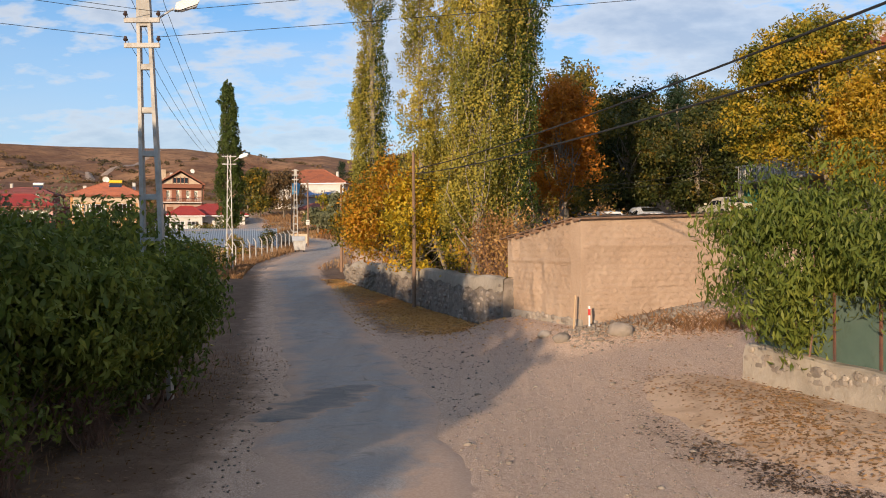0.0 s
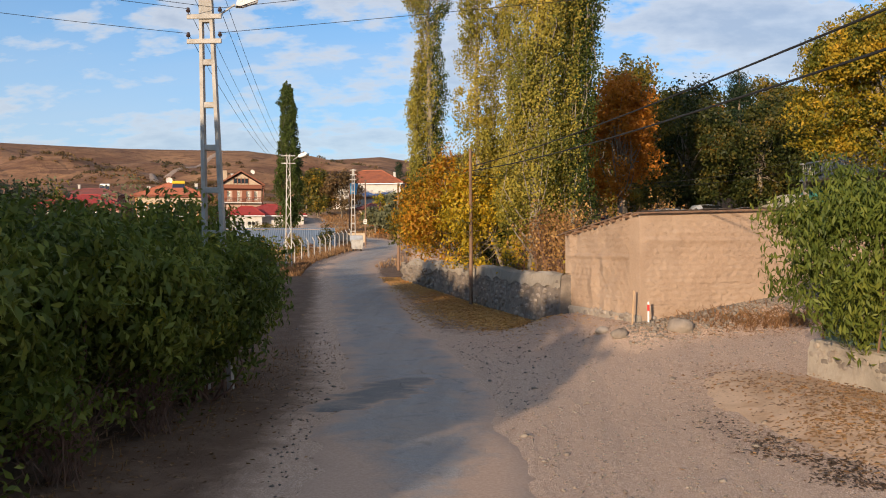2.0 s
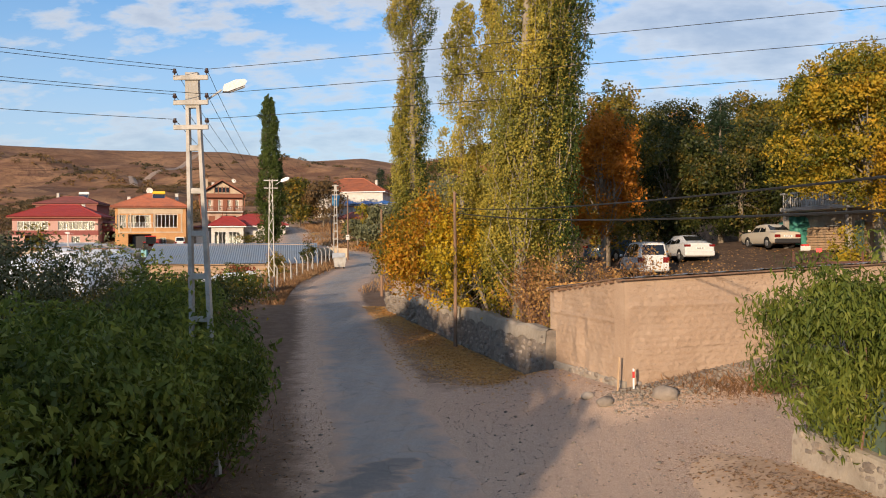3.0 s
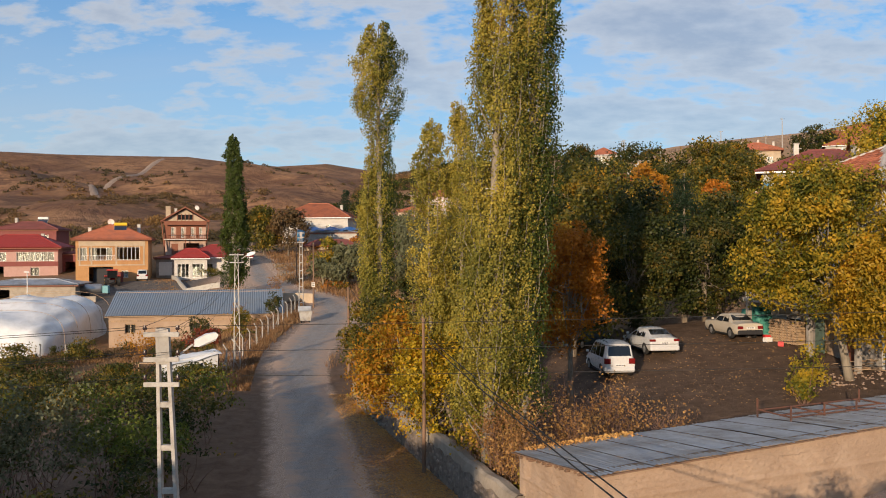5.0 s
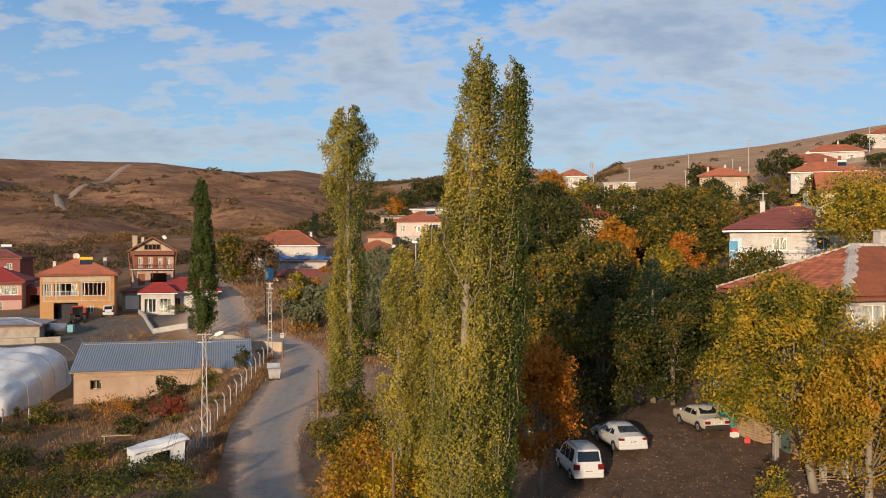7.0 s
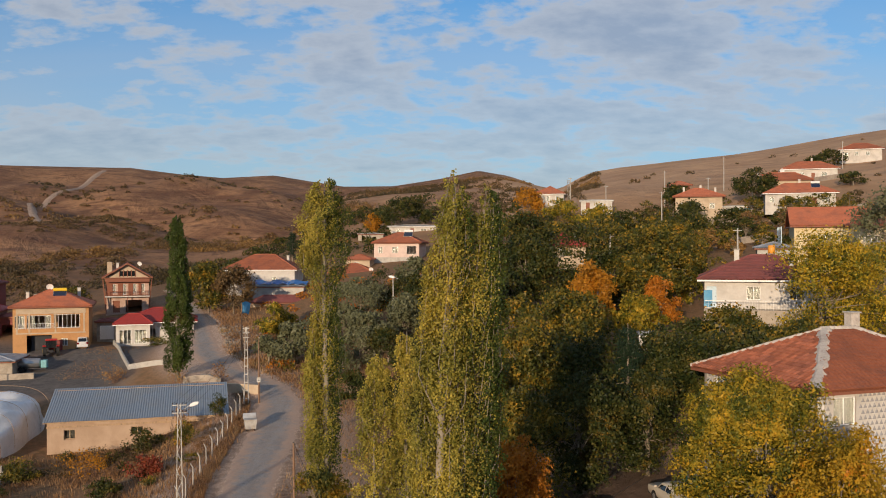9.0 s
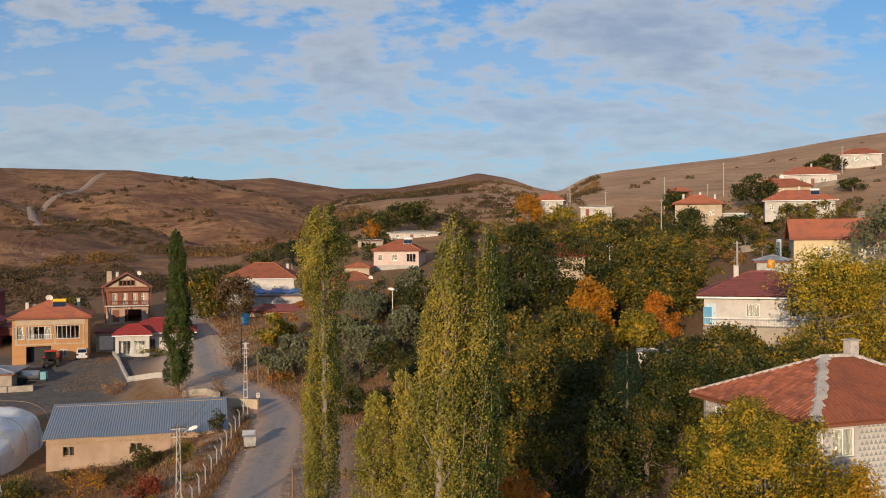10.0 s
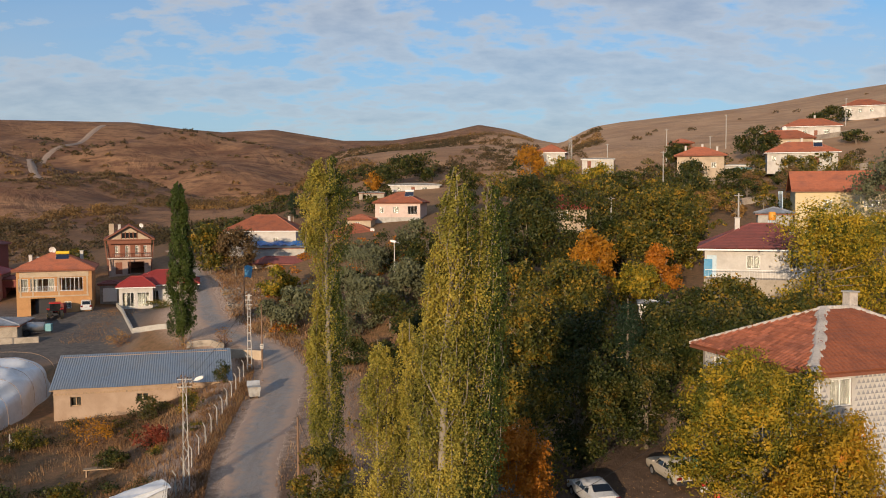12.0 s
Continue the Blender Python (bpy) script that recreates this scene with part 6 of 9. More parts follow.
def mud_wall(length, height, seed, nx, nz, rake=0.0, thick=0.5, ends=(True, True)):
    """A thick mud wall whose face swells and whose courses show faintly; y = 0 is its outer face."""
    q = np.random.default_rng(seed)
    xs, zs = np.linspace(0, length, nx), np.linspace(0, 1, nz)
    low = q.normal(size=(8, 14))
    m = Mesh()
    X, T = np.meshgrid(xs, zs)
    Z = T * (height + rake * X / length)
    gx, gz_ = X / length * 12, T * 6
    i, j = gx.astype(int), gz_.astype(int)
    fx, fz = gx - i, gz_ - j
    swell = (low[j, i] * (1 - fx) + low[j, i + 1] * fx) * (1 - fz) + (low[j + 1, i] * (1 - fx) + low[j + 1, i + 1] * fx) * fz
    course = 0.012 * np.cos(Z * 2 * math.pi / 0.17)
    joint = 0.010 * np.cos((X + 0.17 * np.floor(Z / 0.17) % 2) * 2 * math.pi / 0.36)
    Y = -0.035 * swell - np.maximum(course + joint, -0.004) + q.normal(size=X.shape) * 0.006
    ledge = 0.05 * np.exp(-(((Z - height * 0.80) / 0.05) ** 2))
    Y = (Y - ledge) * sm(0.0, 0.35, X) * sm(0.0, 0.35, length - X)
    r, c = nz, nx
    ii, jj = np.meshgrid(np.arange(r - 1), np.arange(c - 1), indexing="ij")
    f = np.stack([ii * c + jj, ii * c + jj + 1, (ii + 1) * c + jj + 1, (ii + 1) * c + jj], -1).reshape(-1, 4)
    m.block(np.stack([X, Y, Z], -1).reshape(-1, 3), f)
    tz = height + rake
    m.add([(0, thick, 0), (length, thick, 0), (length, thick, tz), (0, thick, height), (0, 0, 0), (length, 0, 0), (length, 0, tz), (0, 0, height)],
          [(1, 0, 3, 2), (7, 6, 2, 3)])
    if ends[0]:
        m.add([(0, thick, 0), (0, 0, 0), (0, 0, height), (0, thick, height)], [(0, 1, 2, 3)])
    if ends[1]:
        m.add([(length, 0, 0), (length, thick, 0), (length, thick, tz), (length, 0, tz)], [(0, 1, 2, 3)])
    return m


MB_L, MB_D = 17.0, 5.0
mb = thing("mud_building", "mud-brick outbuilding with stone footing and sheet-metal roof", "outbuilding", 3.9, 24.55, 0.0, 24.8)
part("wall", mud_wall(MB_L, 3.75, 3, 330, 76, 0.6, ends=(True, True)), MUD, mb, smooth=True)
part("wall", moved(Mesh(), pose(0, 0, 0)) and Mesh().box(0.9, MB_D - 0.5, 0, MB_L, MB_D, 3.15), MUD, mb)
side = mud_wall(4.98, 3.2, 9, 95, 72, 0.55, ends=(True, False))
sm_m = pose(0.53, 5.06, 0, 0, 0, 264)
side.chunks = [(np.array([tuple(sm_m @ Vector(p)) for p in c[0]]), c[1]) for c in side.chunks]
part("wall", moved(side, sm_m), MUD, mb, smooth=True)
part("wall", Mesh().box(MB_L - 0.5, 0.5, 0, MB_L, MB_D - 0.5, 3.7), MUD, mb)
part("footing", Mesh().box(-0.03, -0.05, -0.6, MB_L, 0.05, 0.7, 0.02), MORTAR, mb, "rubble stone footing")
part("footing", Mesh().box(-0.05, -0.03, -0.6, 0.05, MB_D, 0.98, 0.02, pose(0, 0, 0, 0, 0, -6)), MORTAR, mb, "rubble stone footing")
for k in range(70):
    x = rng.uniform(0, 9)
    stone_piece(mb, x, -0.03, rng.uniform(0.6, 0.95), rng.uniform(0.06, 0.14), 0.05, rng.uniform(0.06, 0.14), 0)
for k in range(60):
    sy = rng.uniform(0.2, MB_D)
    stone_piece(mb, 0.105 * sy - 0.03, sy, rng.uniform(0.4, 0.98), 0.055, rng.uniform(0.1, 0.22), rng.uniform(0.07, 0.15), 0)
# sheet roof: overlapping rusty panels on rough poles
nx = 26
for k in range(nx):
    x0, x1 = -0.12 + k * (MB_L + 0.3) / nx, -0.12 + (k + 1.06) * (MB_L + 0.3) / nx
    zr = 3.80 + 0.6 * x0 / MB_L
    m = Mesh()
    cols = 9
    vs = []
    for c in range(cols):
        xx = x0 + (x1 - x0) * c / (cols - 1)
        w = 0.022 * (c % 2) + 0.012 * (k % 2)
        vs += [(xx + rng.normal() * 0.004, -0.22 + rng.uniform(-0.05, 0.05), zr + w), (xx + 0.26, MB_D * 0.5, zr - 0.24 + w + rng.normal() * 0.006), (xx + 0.52, MB_D + 0.2, zr - 0.5 + w)]
    fs = [q for c in range(cols - 1) for q in ((3 * c, 3 * c + 3, 3 * c + 4, 3 * c + 1), (3 * c + 1, 3 * c + 4, 3 * c + 5, 3 * c + 2))]
    part("roof_sheet", m.add(vs, fs), SHEETGREY, mb)
part("eave_board", Mesh().box(-0.3, -0.2, 0.02, MB_L, -0.14, 0.065, 0.01, pose(0, 0, 3.70, 0, -2.0, 0)), WOODPOLE, mb, "weathered eave board")
for k in range(12):
    y = 0.15 + k * 0.41
    part("rafter_end", Mesh().tube([(0.105 * y - 0.17 - 0.06 * math.sin(k * 2.3), y, 3.72 - 0.106 * y), (0.105 * y + 0.5, y, 3.74 - 0.106 * y)], [0.045, 0.05], 7), WOODPOLE, mb)
part("gable_board", Mesh().box(-0.16, -0.1, 3.6, -0.06, MB_D + 0.1, 3.64, 0.01, pose(0, 0, 0.15, -6.0, 0, -6.0)), WOODPOLE, mb)
# leaves blown together on the roof's back corner
p = np.stack([rng.uniform(0.7, 5.0, 700), MB_D + 0.2 - np.abs(rng.normal(size=700)) * 0.25, np.full(700, 0.0)], 1)
p[:, 2] = 3.35 + 0.6 * p[:, 0] / MB_L + rng.uniform(0, 0.05, 700)
v, f = leaf_cards(p, 0.1, 0.6)
lf = Mesh().block(v, f).made("roof_leaves", L_LITTER)
lf.matrix_basis = mb.matrix_basis.copy()
tagged(lf, "drift of fallen yellow leaves on the sheet roof", "leaves", kind="stuff")
# rusty frame lying on the roof
fr = thing("steel_frame", "rusty angle-iron bed frame lying on the sheet roof", "frame", 3.9, 24.55, 0.0, 24.8)
fx0, fx1, fy0, fy1, fz = 10.2, 15.4, 2.9, 4.5, 4.0
for a, b in (((fx0, fy0), (fx1, fy0)), ((fx0, fy1), (fx1, fy1)), ((fx0, fy0), (fx0, fy1)), ((fx1, fy0), (fx1, fy1)), ((fx0 + 1.6, fy0), (fx0 + 1.6, fy1)), ((fx0 + 3.2, fy0), (fx0 + 3.2, fy1)), ((fx0, 3.4), (fx1, 3.4))):
    part("rail", Mesh().tube([(*a, fz), (*b, fz + 0.03)], [0.035, 0.035], 5), RUST, fr)
for a in ((fx0, fy0), (fx1, fy0), (fx0, fy1), (fx1, fy1), (fx0 + 1.6, fy0), (fx0 + 3.2, fy0)):
    part("leg", Mesh().box(a[0] - 0.025, a[1] - 0.025, fz - 0.25, a[0] + 0.025, a[1] + 0.025, fz + 0.42), RUST, fr)

# ---- garden wall along the road ----
gw = tagged(new("wall_garden"), "rubble stone garden wall with mortared top", "wall", kind="structure")
wy = np.linspace(29.0, 54.0, 90)
prof = []
for yy in wy:
    h = 1.93 + 0.035 * math.sin(yy * 0.9) + 0.03 * math.sin(yy * 2.7) + 0.012 * (yy - 29)
    prof.append((yy, float(wall_x(yy)), h - 0.55 * sm(50, 54, yy)))
m = Mesh()
vs = []
for yy, xx, top_ in prof:
    b = rng.normal() * 0.02
    g0 = gz(xx - 0.6, yy)
    vs += [(xx - 0.30 + b, yy, g0 - 0.3), (xx - 0.26 + b, yy, g0 + 0.9), (xx - 0.22, yy, top_ - 0.05), (xx - 0.12, yy, top_), (xx + 0.12, yy, top_ - 0.02), (xx + 0.2, yy, top_ - 0.1), (xx + 0.25, yy, g0)]
n = 7
m.add(vs, [(i * n + j, i * n + j + 1, (i + 1) * n + j + 1, (i + 1) * n + j) for i in range(len(prof) - 1) for j in range(n - 1)] + [tuple(range(n)), tuple(reversed(range((len(prof) - 1) * n, len(prof) * n)))])
part("wall_core", m, RUBBLEFACE, gw, "dark rubble wall core")
for i in range(0, len(prof) - 1, 3):
    run = prof[i:i + 4]
    cop, cv = Mesh(), []
    for yy, xx, top_ in run:
        b = 0.012 * math.sin(yy * 3.1)
        cv += [(xx - 0.285 + b, yy, top_ - 0.42 + 0.06 * math.sin(yy * 5.3)), (xx - 0.27 + b, yy, top_ - 0.05), (xx - 0.16, yy, top_ + 0.03), (xx + 0.14, yy, top_ + 0.02), (xx + 0.24, yy, top_ - 0.08), (xx + 0.24, yy, top_ - 0.4)]
    cop.add(cv, [(6 * k + j, 6 * k + j + 1, 6 * k + j + 7, 6 * k + j + 6) for k in range(len(run) - 1) for j in range(5)])
    part("coping", cop, MORTAR, gw, "pale mortared coping")
made_stones = 0
for row in range(6):
    yy = 29.1
    while yy < 46 and made_stones < 300:
        w = rng.uniform(0.16, 0.36)
        xx = float(wall_x(yy + w))
        if rng.random() < 0.86:
            stone_piece(gw, xx - 0.285 + 0.012 * row, yy + w, gz(xx - 0.6, yy) + 0.1 + row * 0.21 + rng.uniform(-0.03, 0.03), 0.05, w * 0.96, rng.uniform(0.08, 0.13), 15, WALLSTONE)
            made_stones += 1
        yy += 2 * w + 0.02
pl, ss = [], []
for k in range(150):
    yy = rng.uniform(46, 54)
    xx = float(wall_x(yy))
    pl.append((xx - 0.28, yy, gz(xx - 0.6, yy) + rng.uniform(0, 1.0))), ss.append(rng.uniform(0.12, 0.2))
rb = rubble("wall_stones", pl, ss, STONE, "")
rb.parent = gw
for key in ("label", "category"):
    if key in rb:
        del rb[key]

# ---- retaining wall with green fence beside the lane ----
A, B = Vector((6.35, 18.45)), Vector((8.55, 10.2))
rw_len = (B - A).length
rt = thing("retaining_wall", "rough mortared stone wall under a green fence", "wall", A.x, A.y, 0, math.degrees(math.atan2((B - A).y, (B - A).x)))
m = Mesh()
vs = []
n = 9
for k in range(46):
    x = rw_len * k / 45
    w = A + (B - A) * (k / 45)
    g0 = gz(w.x, w.y) - 0.25
    t_ = 0.98 - 0.26 * k / 45 + 0.012 * math.sin(k * 0.8)
    b = np.sin(k * np.array((0.9, 0.55, 0.7, 0.4)) + np.array((0, 2, 4, 1))) * 0.014
    vs += [(x, -0.12 + b[0], g0 - 0.2), (x, -0.10 + b[1], g0 + 0.35), (x, -0.06 + b[2], t_ - 0.22), (x, -0.03 + b[3], t_ - 0.04), (x, 0.03, t_), (x, 0.25, t_ + 0.01), (x, 0.5, t_), (x, 0.54, t_ - 0.1), (x, 0.55, g0)]
m.add(vs, [(i * n + j, (i + 1) * n + j, (i + 1) * n + j + 1, i * n + j + 1) for i in range(45) for j in range(n - 1)] + [tuple(range(n)), tuple(reversed(range(45 * n, 46 * n)))])
part("wall_core", m, MORTAR, rt)
for k in range(170):
    x = rng.uniform(0.1, rw_len)
    w = A + (B - A) * (x / rw_len)
    stone_piece(rt, x, -0.05, gz(w.x, w.y) + rng.uniform(-0.1, 0.62), rng.uniform(0.07, 0.17), 0.042, rng.uniform(0.06, 0.13), 0)
fe = thing("fence", "dark green sheet-metal fence with rusty posts", "fence", A.x, A.y, 0, math.degrees(math.atan2((B - A).y, (B - A).x)))
for k in range(8):
    x = 0.15 + k * 1.15
    zt = 0.96 - 0.26 * x / rw_len
    part("post", Mesh().box(x - 0.03, 0.16, zt - 0.1, x + 0.03, 0.22, zt + 1.25, 0.004), RUST, fe)
    if k < 7:
        part("panel", Mesh().box(x + 0.031, 0.185, zt + 0.0, x + 1.119, 0.195, zt + 1.2, 0.002), FENCE_GREEN, fe)

# ---- marker stakes, boulder, mound ----
def stake(x, y, h, lean, red, label):
    t_ = thing("marker_stake", label, "stake", x, y, gz(x, y), 0, "stakes by the mud building")
    part("stake", Mesh().box(-0.024, -0.018, -0.25, 0.024, 0.018, h, 0.006, pose(0, 0, 0, 0, lean, 0)), RAWWOOD if not red else PVC, t_)
    if red:
        part("red_band", Mesh().box(-0.029, -0.021, h * 0.58, 0.029, 0.021, h * 0.88, 0.006, pose(0, 0, 0, 0, lean, 0)), REDPAINT, t_)


stake(3.66, 24.3, 0.92, 3, False, "plain weathered wooden stake leaning by the wall corner")
stake(4.07, 24.2, 0.6, 0, True, "short white stake with a red band by the wall corner")
for x, y, s, lab in ((4.85, 23.95, 0.3, "pale boulder at the foot of the mud wall"), (3.25, 23.75, 0.2, "pinkish boulder beside the road fork"), (2.9, 24.6, 0.16, "small pale boulder at the wall corner")):
    v, f = lumpy(s, int(x * 10), 7, 12, 0.75, 0.12)
    single("boulder", Mesh().add(v, f), STONE, lab, "boulder", pose(x, y, gz(x, y) + s * 0.3), smooth=True)
# pale earth bank against the footing
def bank(name, cx, cy, rx, ry, h, turn, material, label, seed, lumps=1.0):
    q = np.random.default_rng(seed)
    m = Mesh()
    vs = [(0, 0, 1.0)]
    R, S = 22, 64
    for i in range(1, R + 1):
        for k in range(S):
            a = 2 * math.pi * k / S
            r = i / R
            e = 1 + r * r * (0.07 * math.sin(a * 9 + seed) + 0.05 * math.sin(a * 17 + 2) + 0.04 * math.sin(a * 29 + 1) + q.normal() * 0.015)
            vs.append((r * math.cos(a) * e, r * math.sin(a), (1 - r * r) ** 1.5 * (1 + lumps * 0.22 * math.sin(a * 3 + seed + r * 5) + lumps * 0.15 * math.sin(a * 7 + r * 13 + seed * 2)) + q.normal() * 0.05 * (1 - r)))
    fs = [(0, 1 + k, 1 + (k + 1) % S) for k in range(S)]
    fs += [(1 + i * S + k, 1 + (i + 1) * S + k, 1 + (i + 1) * S + (k + 1) % S, 1 + i * S + (k + 1) % S) for i in range(R - 1) for k in range(S)]
    mm = pose(cx, cy, 0, 0, 0, turn)
    out = []
    for x, y, z in vs:
        w = mm @ Vector((x * rx, y * ry, 0))
        out.append((w.x, w.y, gz(w.x, w.y) + z * h - 0.04 * (x * x + y * y)))
    return single(name, m.add(out, fs), material, label, "mound", smooth=True)


SAND = surf("pale_sand", (0.58, 0.40, 0.26), (0.70, 0.49, 0.335), (0.52, 0.35, 0.225), grain=26, stain=0.8, relief=0.5, depth=0.02)
PALEDIRT = surf("pale_earth", (0.33, 0.235, 0.175), (0.47, 0.355, 0.275), (0.26, 0.185, 0.135), grain=24, stain=1.2, relief=0.8, depth=0.03)
bank("sand_bank", 6.15, 14.2, 1.95, 6.4, 0.15, 14, SAND, "pale sandy bank strewn with dry leaves below the retaining wall", 4, 0.1)["kind"] = "structure"
pl, ss = [], []
for k in range(2400):
    s = rng.uniform(-0.9, 8.5)
    o = abs(rng.normal()) * 0.6 + 0.1
    x, y = 3.9 + 0.907 * s + 0.42 * o, 24.55 + 0.42 * s - 0.907 * o
    pl.append((x, y, gz(x, y) + 0.01)), ss.append(rng.uniform(0.015, 0.055) * (1.8 if rng.random() < 0.06 else 1))
rubble("rubble", pl, ss, STONE, "broken stones and brick bits along the wall foot")
pl, ss = [], []
for k in range(4200):
    y = rng.uniform(7, 30)
    x = rng.uniform(-6, 8) * (y / 24)
    if abs(x - float(road_x(y))) < 1.7 and rng.random() < 0.85:
        continue
    pl.append((x, y, gz(x, y) + 0.01)), ss.append(rng.uniform(0.008, 0.03) * (2.2 if rng.random() < 0.04 else 1))
rubble("gravel", pl, ss, STONE, "loose gravel and small stones on the lane")


def litter(name, n, where, leaf, material, label, lift=0.02):
    p = np.array([where() for _ in range(n)])
    q = np.column_stack([p, ground_z(p[:, 0], p[:, 1]) + rng.uniform(0.005, lift, n)])
    v, f = leaf_cards(q, leaf, 0.55, 0.0, 0.12)
    v = v.reshape(-1, 4, 3)
    c = v.mean(1, keepdims=True)
    v[:, :, 2] = c[:, :, 2] + (v[:, :, 2] - c[:, :, 2]) * 0.3
    return single(name, Mesh().block(v.reshape(-1, 3), f), material, label, "leaves", kind="stuff")


def by_wall():
    y = rng.uniform(29, 55)
    return (float(wall_x(y)) - 0.3 - abs(rng.normal()) * (1.0 + 0.9 * math.exp(-((y - 34) / 5) ** 2)), y)


litter("leaf_litter", 14000, by_wall, 0.13, L_LITTER, "yellow fallen leaves heaped along the garden wall")
litter("leaf_litter", 9000, lambda: (lambda y: (float(wall_x(y)) - 1.5 + rng.normal() * 0.75, y))(34.0 + rng.normal() * 3.0), 0.12, L_LITTER, "patch of fallen leaves on the verge")
def on_bank():
    while True:
        a = rng.normal(size=2)
        c = np.sin(np.floor(a[1] * 7) * np.array((12.98, 78.2))) * 1.4
        p = (5.75 + (a[0] * 0.75 + c[0] * 0.35) * 0.9 + a[1] * -0.3, 14.6 + a[1] * 2.6 + rng.normal() * 0.12)
        w = A + (B - A) * ((18.45 - p[1]) / (18.45 - 10.2))
        if p[0] < w.x - 0.12:
            return p
lb = litter("leaf_litter", 3000, on_bank, 0.10, L_LITTER_B, "curled brown leaves on the sandy bank", 0.05)
me = lb.data
co = np.zeros(len(me.vertices) * 3)
me.vertices.foreach_get("co", co)
co = co.reshape(-1, 3)
mm = np.array(pose(6.15, 14.2, 0, 0, 0, 14).inverted())
loc = co @ mm[:3, :3].T + mm[:3, 3]
rr = np.clip((loc[:, 0] / 1.95) ** 2 + (loc[:, 1] / 6.4) ** 2, 0, 1)
co[:, 2] += 0.15 * (1 - rr) ** 1.5
me.vertices.foreach_set("co", co.ravel())
me.update()
L_DEBRIS = leafy("dark_wet_debris", [(0.0, (0.035, 0.024, 0.018)), (0.6, (0.075, 0.05, 0.034)), (1.0, (0.16, 0.10, 0.06))], 0.2, 0.05, patch=0.4)
litter("leaf_litter", 1500, lambda: (lambda a: (6.0 - math.cos(a) * 1.9 - math.sin(a) * 1.5 + rng.normal() * 0.24 + 0.2 * math.sin(a * 23), 14.2 - math.cos(a) * 0.5 + math.sin(a) * 6.0))(rng.normal() * 0.32 - 0.3), 0.085, L_DEBRIS, "dark leaf debris washed along the edge of the bank")
litter("leaf_litter", 1200, lambda: (6.8 + rng.normal() * 1.6, 24.4 + rng.normal() * 0.5), 0.13, L_LITTER_B, "russet leaves on the lane below the mud wall")
litter("leaf_litter", 1600, lambda: (rng.uniform(6, 20), rng.uniform(42, 56)), 0.13, L_LITTER, "yellow leaves scattered over the parking yard")
litter("leaf_litter", 1400, lambda: (float(rng.normal() * 1.0 - 5.2), rng.uniform(8, 24)), 0.1, L_LITTER_B, "dry leaves on the shaded verge")
litter("leaf_litter", 450, lambda: (rng.uniform(-5, 5), rng.uniform(8, 28)), 0.06, L_LITTER_B, "leaves and twigs scattered on the road fork")

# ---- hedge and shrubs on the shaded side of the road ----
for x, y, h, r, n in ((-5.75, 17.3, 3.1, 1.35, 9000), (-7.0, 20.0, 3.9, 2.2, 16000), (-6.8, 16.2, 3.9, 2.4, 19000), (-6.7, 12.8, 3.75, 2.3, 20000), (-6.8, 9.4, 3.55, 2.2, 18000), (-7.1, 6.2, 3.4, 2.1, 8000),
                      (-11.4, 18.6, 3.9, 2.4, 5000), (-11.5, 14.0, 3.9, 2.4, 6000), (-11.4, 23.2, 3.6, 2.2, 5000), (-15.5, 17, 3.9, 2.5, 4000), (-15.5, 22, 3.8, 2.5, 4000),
                      # Unseen shrubs added behind and left, to block light from the hedge.
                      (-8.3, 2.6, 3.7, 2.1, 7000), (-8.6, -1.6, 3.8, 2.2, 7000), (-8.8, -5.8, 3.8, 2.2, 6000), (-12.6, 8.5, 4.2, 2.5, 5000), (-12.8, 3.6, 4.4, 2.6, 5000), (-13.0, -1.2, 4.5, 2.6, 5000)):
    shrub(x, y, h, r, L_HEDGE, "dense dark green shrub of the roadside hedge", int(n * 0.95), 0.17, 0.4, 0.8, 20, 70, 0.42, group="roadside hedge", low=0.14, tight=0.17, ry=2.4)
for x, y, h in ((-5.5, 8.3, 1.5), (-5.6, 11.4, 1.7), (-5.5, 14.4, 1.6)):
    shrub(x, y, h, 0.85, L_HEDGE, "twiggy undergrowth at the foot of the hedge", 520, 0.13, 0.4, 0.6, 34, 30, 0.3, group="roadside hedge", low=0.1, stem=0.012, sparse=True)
for x, y, r, ry, foot, head, n in ((7.1, 16.9, 2.2, 1.5, 1.1, 4.45, 19000), (8.7, 14.2, 2.0, 1.8, 1.05, 4.5, 16000), (10.6, 16.6, 2.4, 2.0, 1.5, 4.7, 9000), (10.3, 10.8, 1.9, 2.0, 1.4, 4.3, 5000)):
    g0 = gz(x, y)
    shrub(x, y, head - g0, r, L_PEACH, "green peach-leaved tree hanging over the fence", int(n * 1.2), 0.175, 0.26, 1.6, 6, 90, 0.3, reach=0.25, name="peach_tree", group="trees behind the fence", low=(foot - g0) / (head - g0), tight=0.16, ry=ry)
for x, y, h, r, mt, lab in ((-15.0, 32.4, 5.9, 1.9, L_GREY, "tall feathery grey-green shrub in the overgrown plot"), (-16.4, 30.4, 5.3, 1.8, L_GREEN, "tall dark shrub in the overgrown plot"), (-18.2, 36.5, 6.0, 2.2, L_OLIVEGOLD, "tall olive shrub in the overgrown plot"),
                            (-13.4, 34.6, 4.2, 1.5, L_HEDGE, "tall green shrub in the overgrown plot"), (-11.2, 33.5, 3.9, 1.4, L_HEDGE, "tall green shrub in the overgrown plot"), (-19.6, 34.0, 5.6, 2.2, L_GREEN, "tall dark shrub in the overgrown plot")):
    shrub(x, y, h, r, mt, lab, 4200, 0.17, 0.35, 0.3, 12, 50, 0.35, group="overgrown plot", low=0.05, tight=0.2)
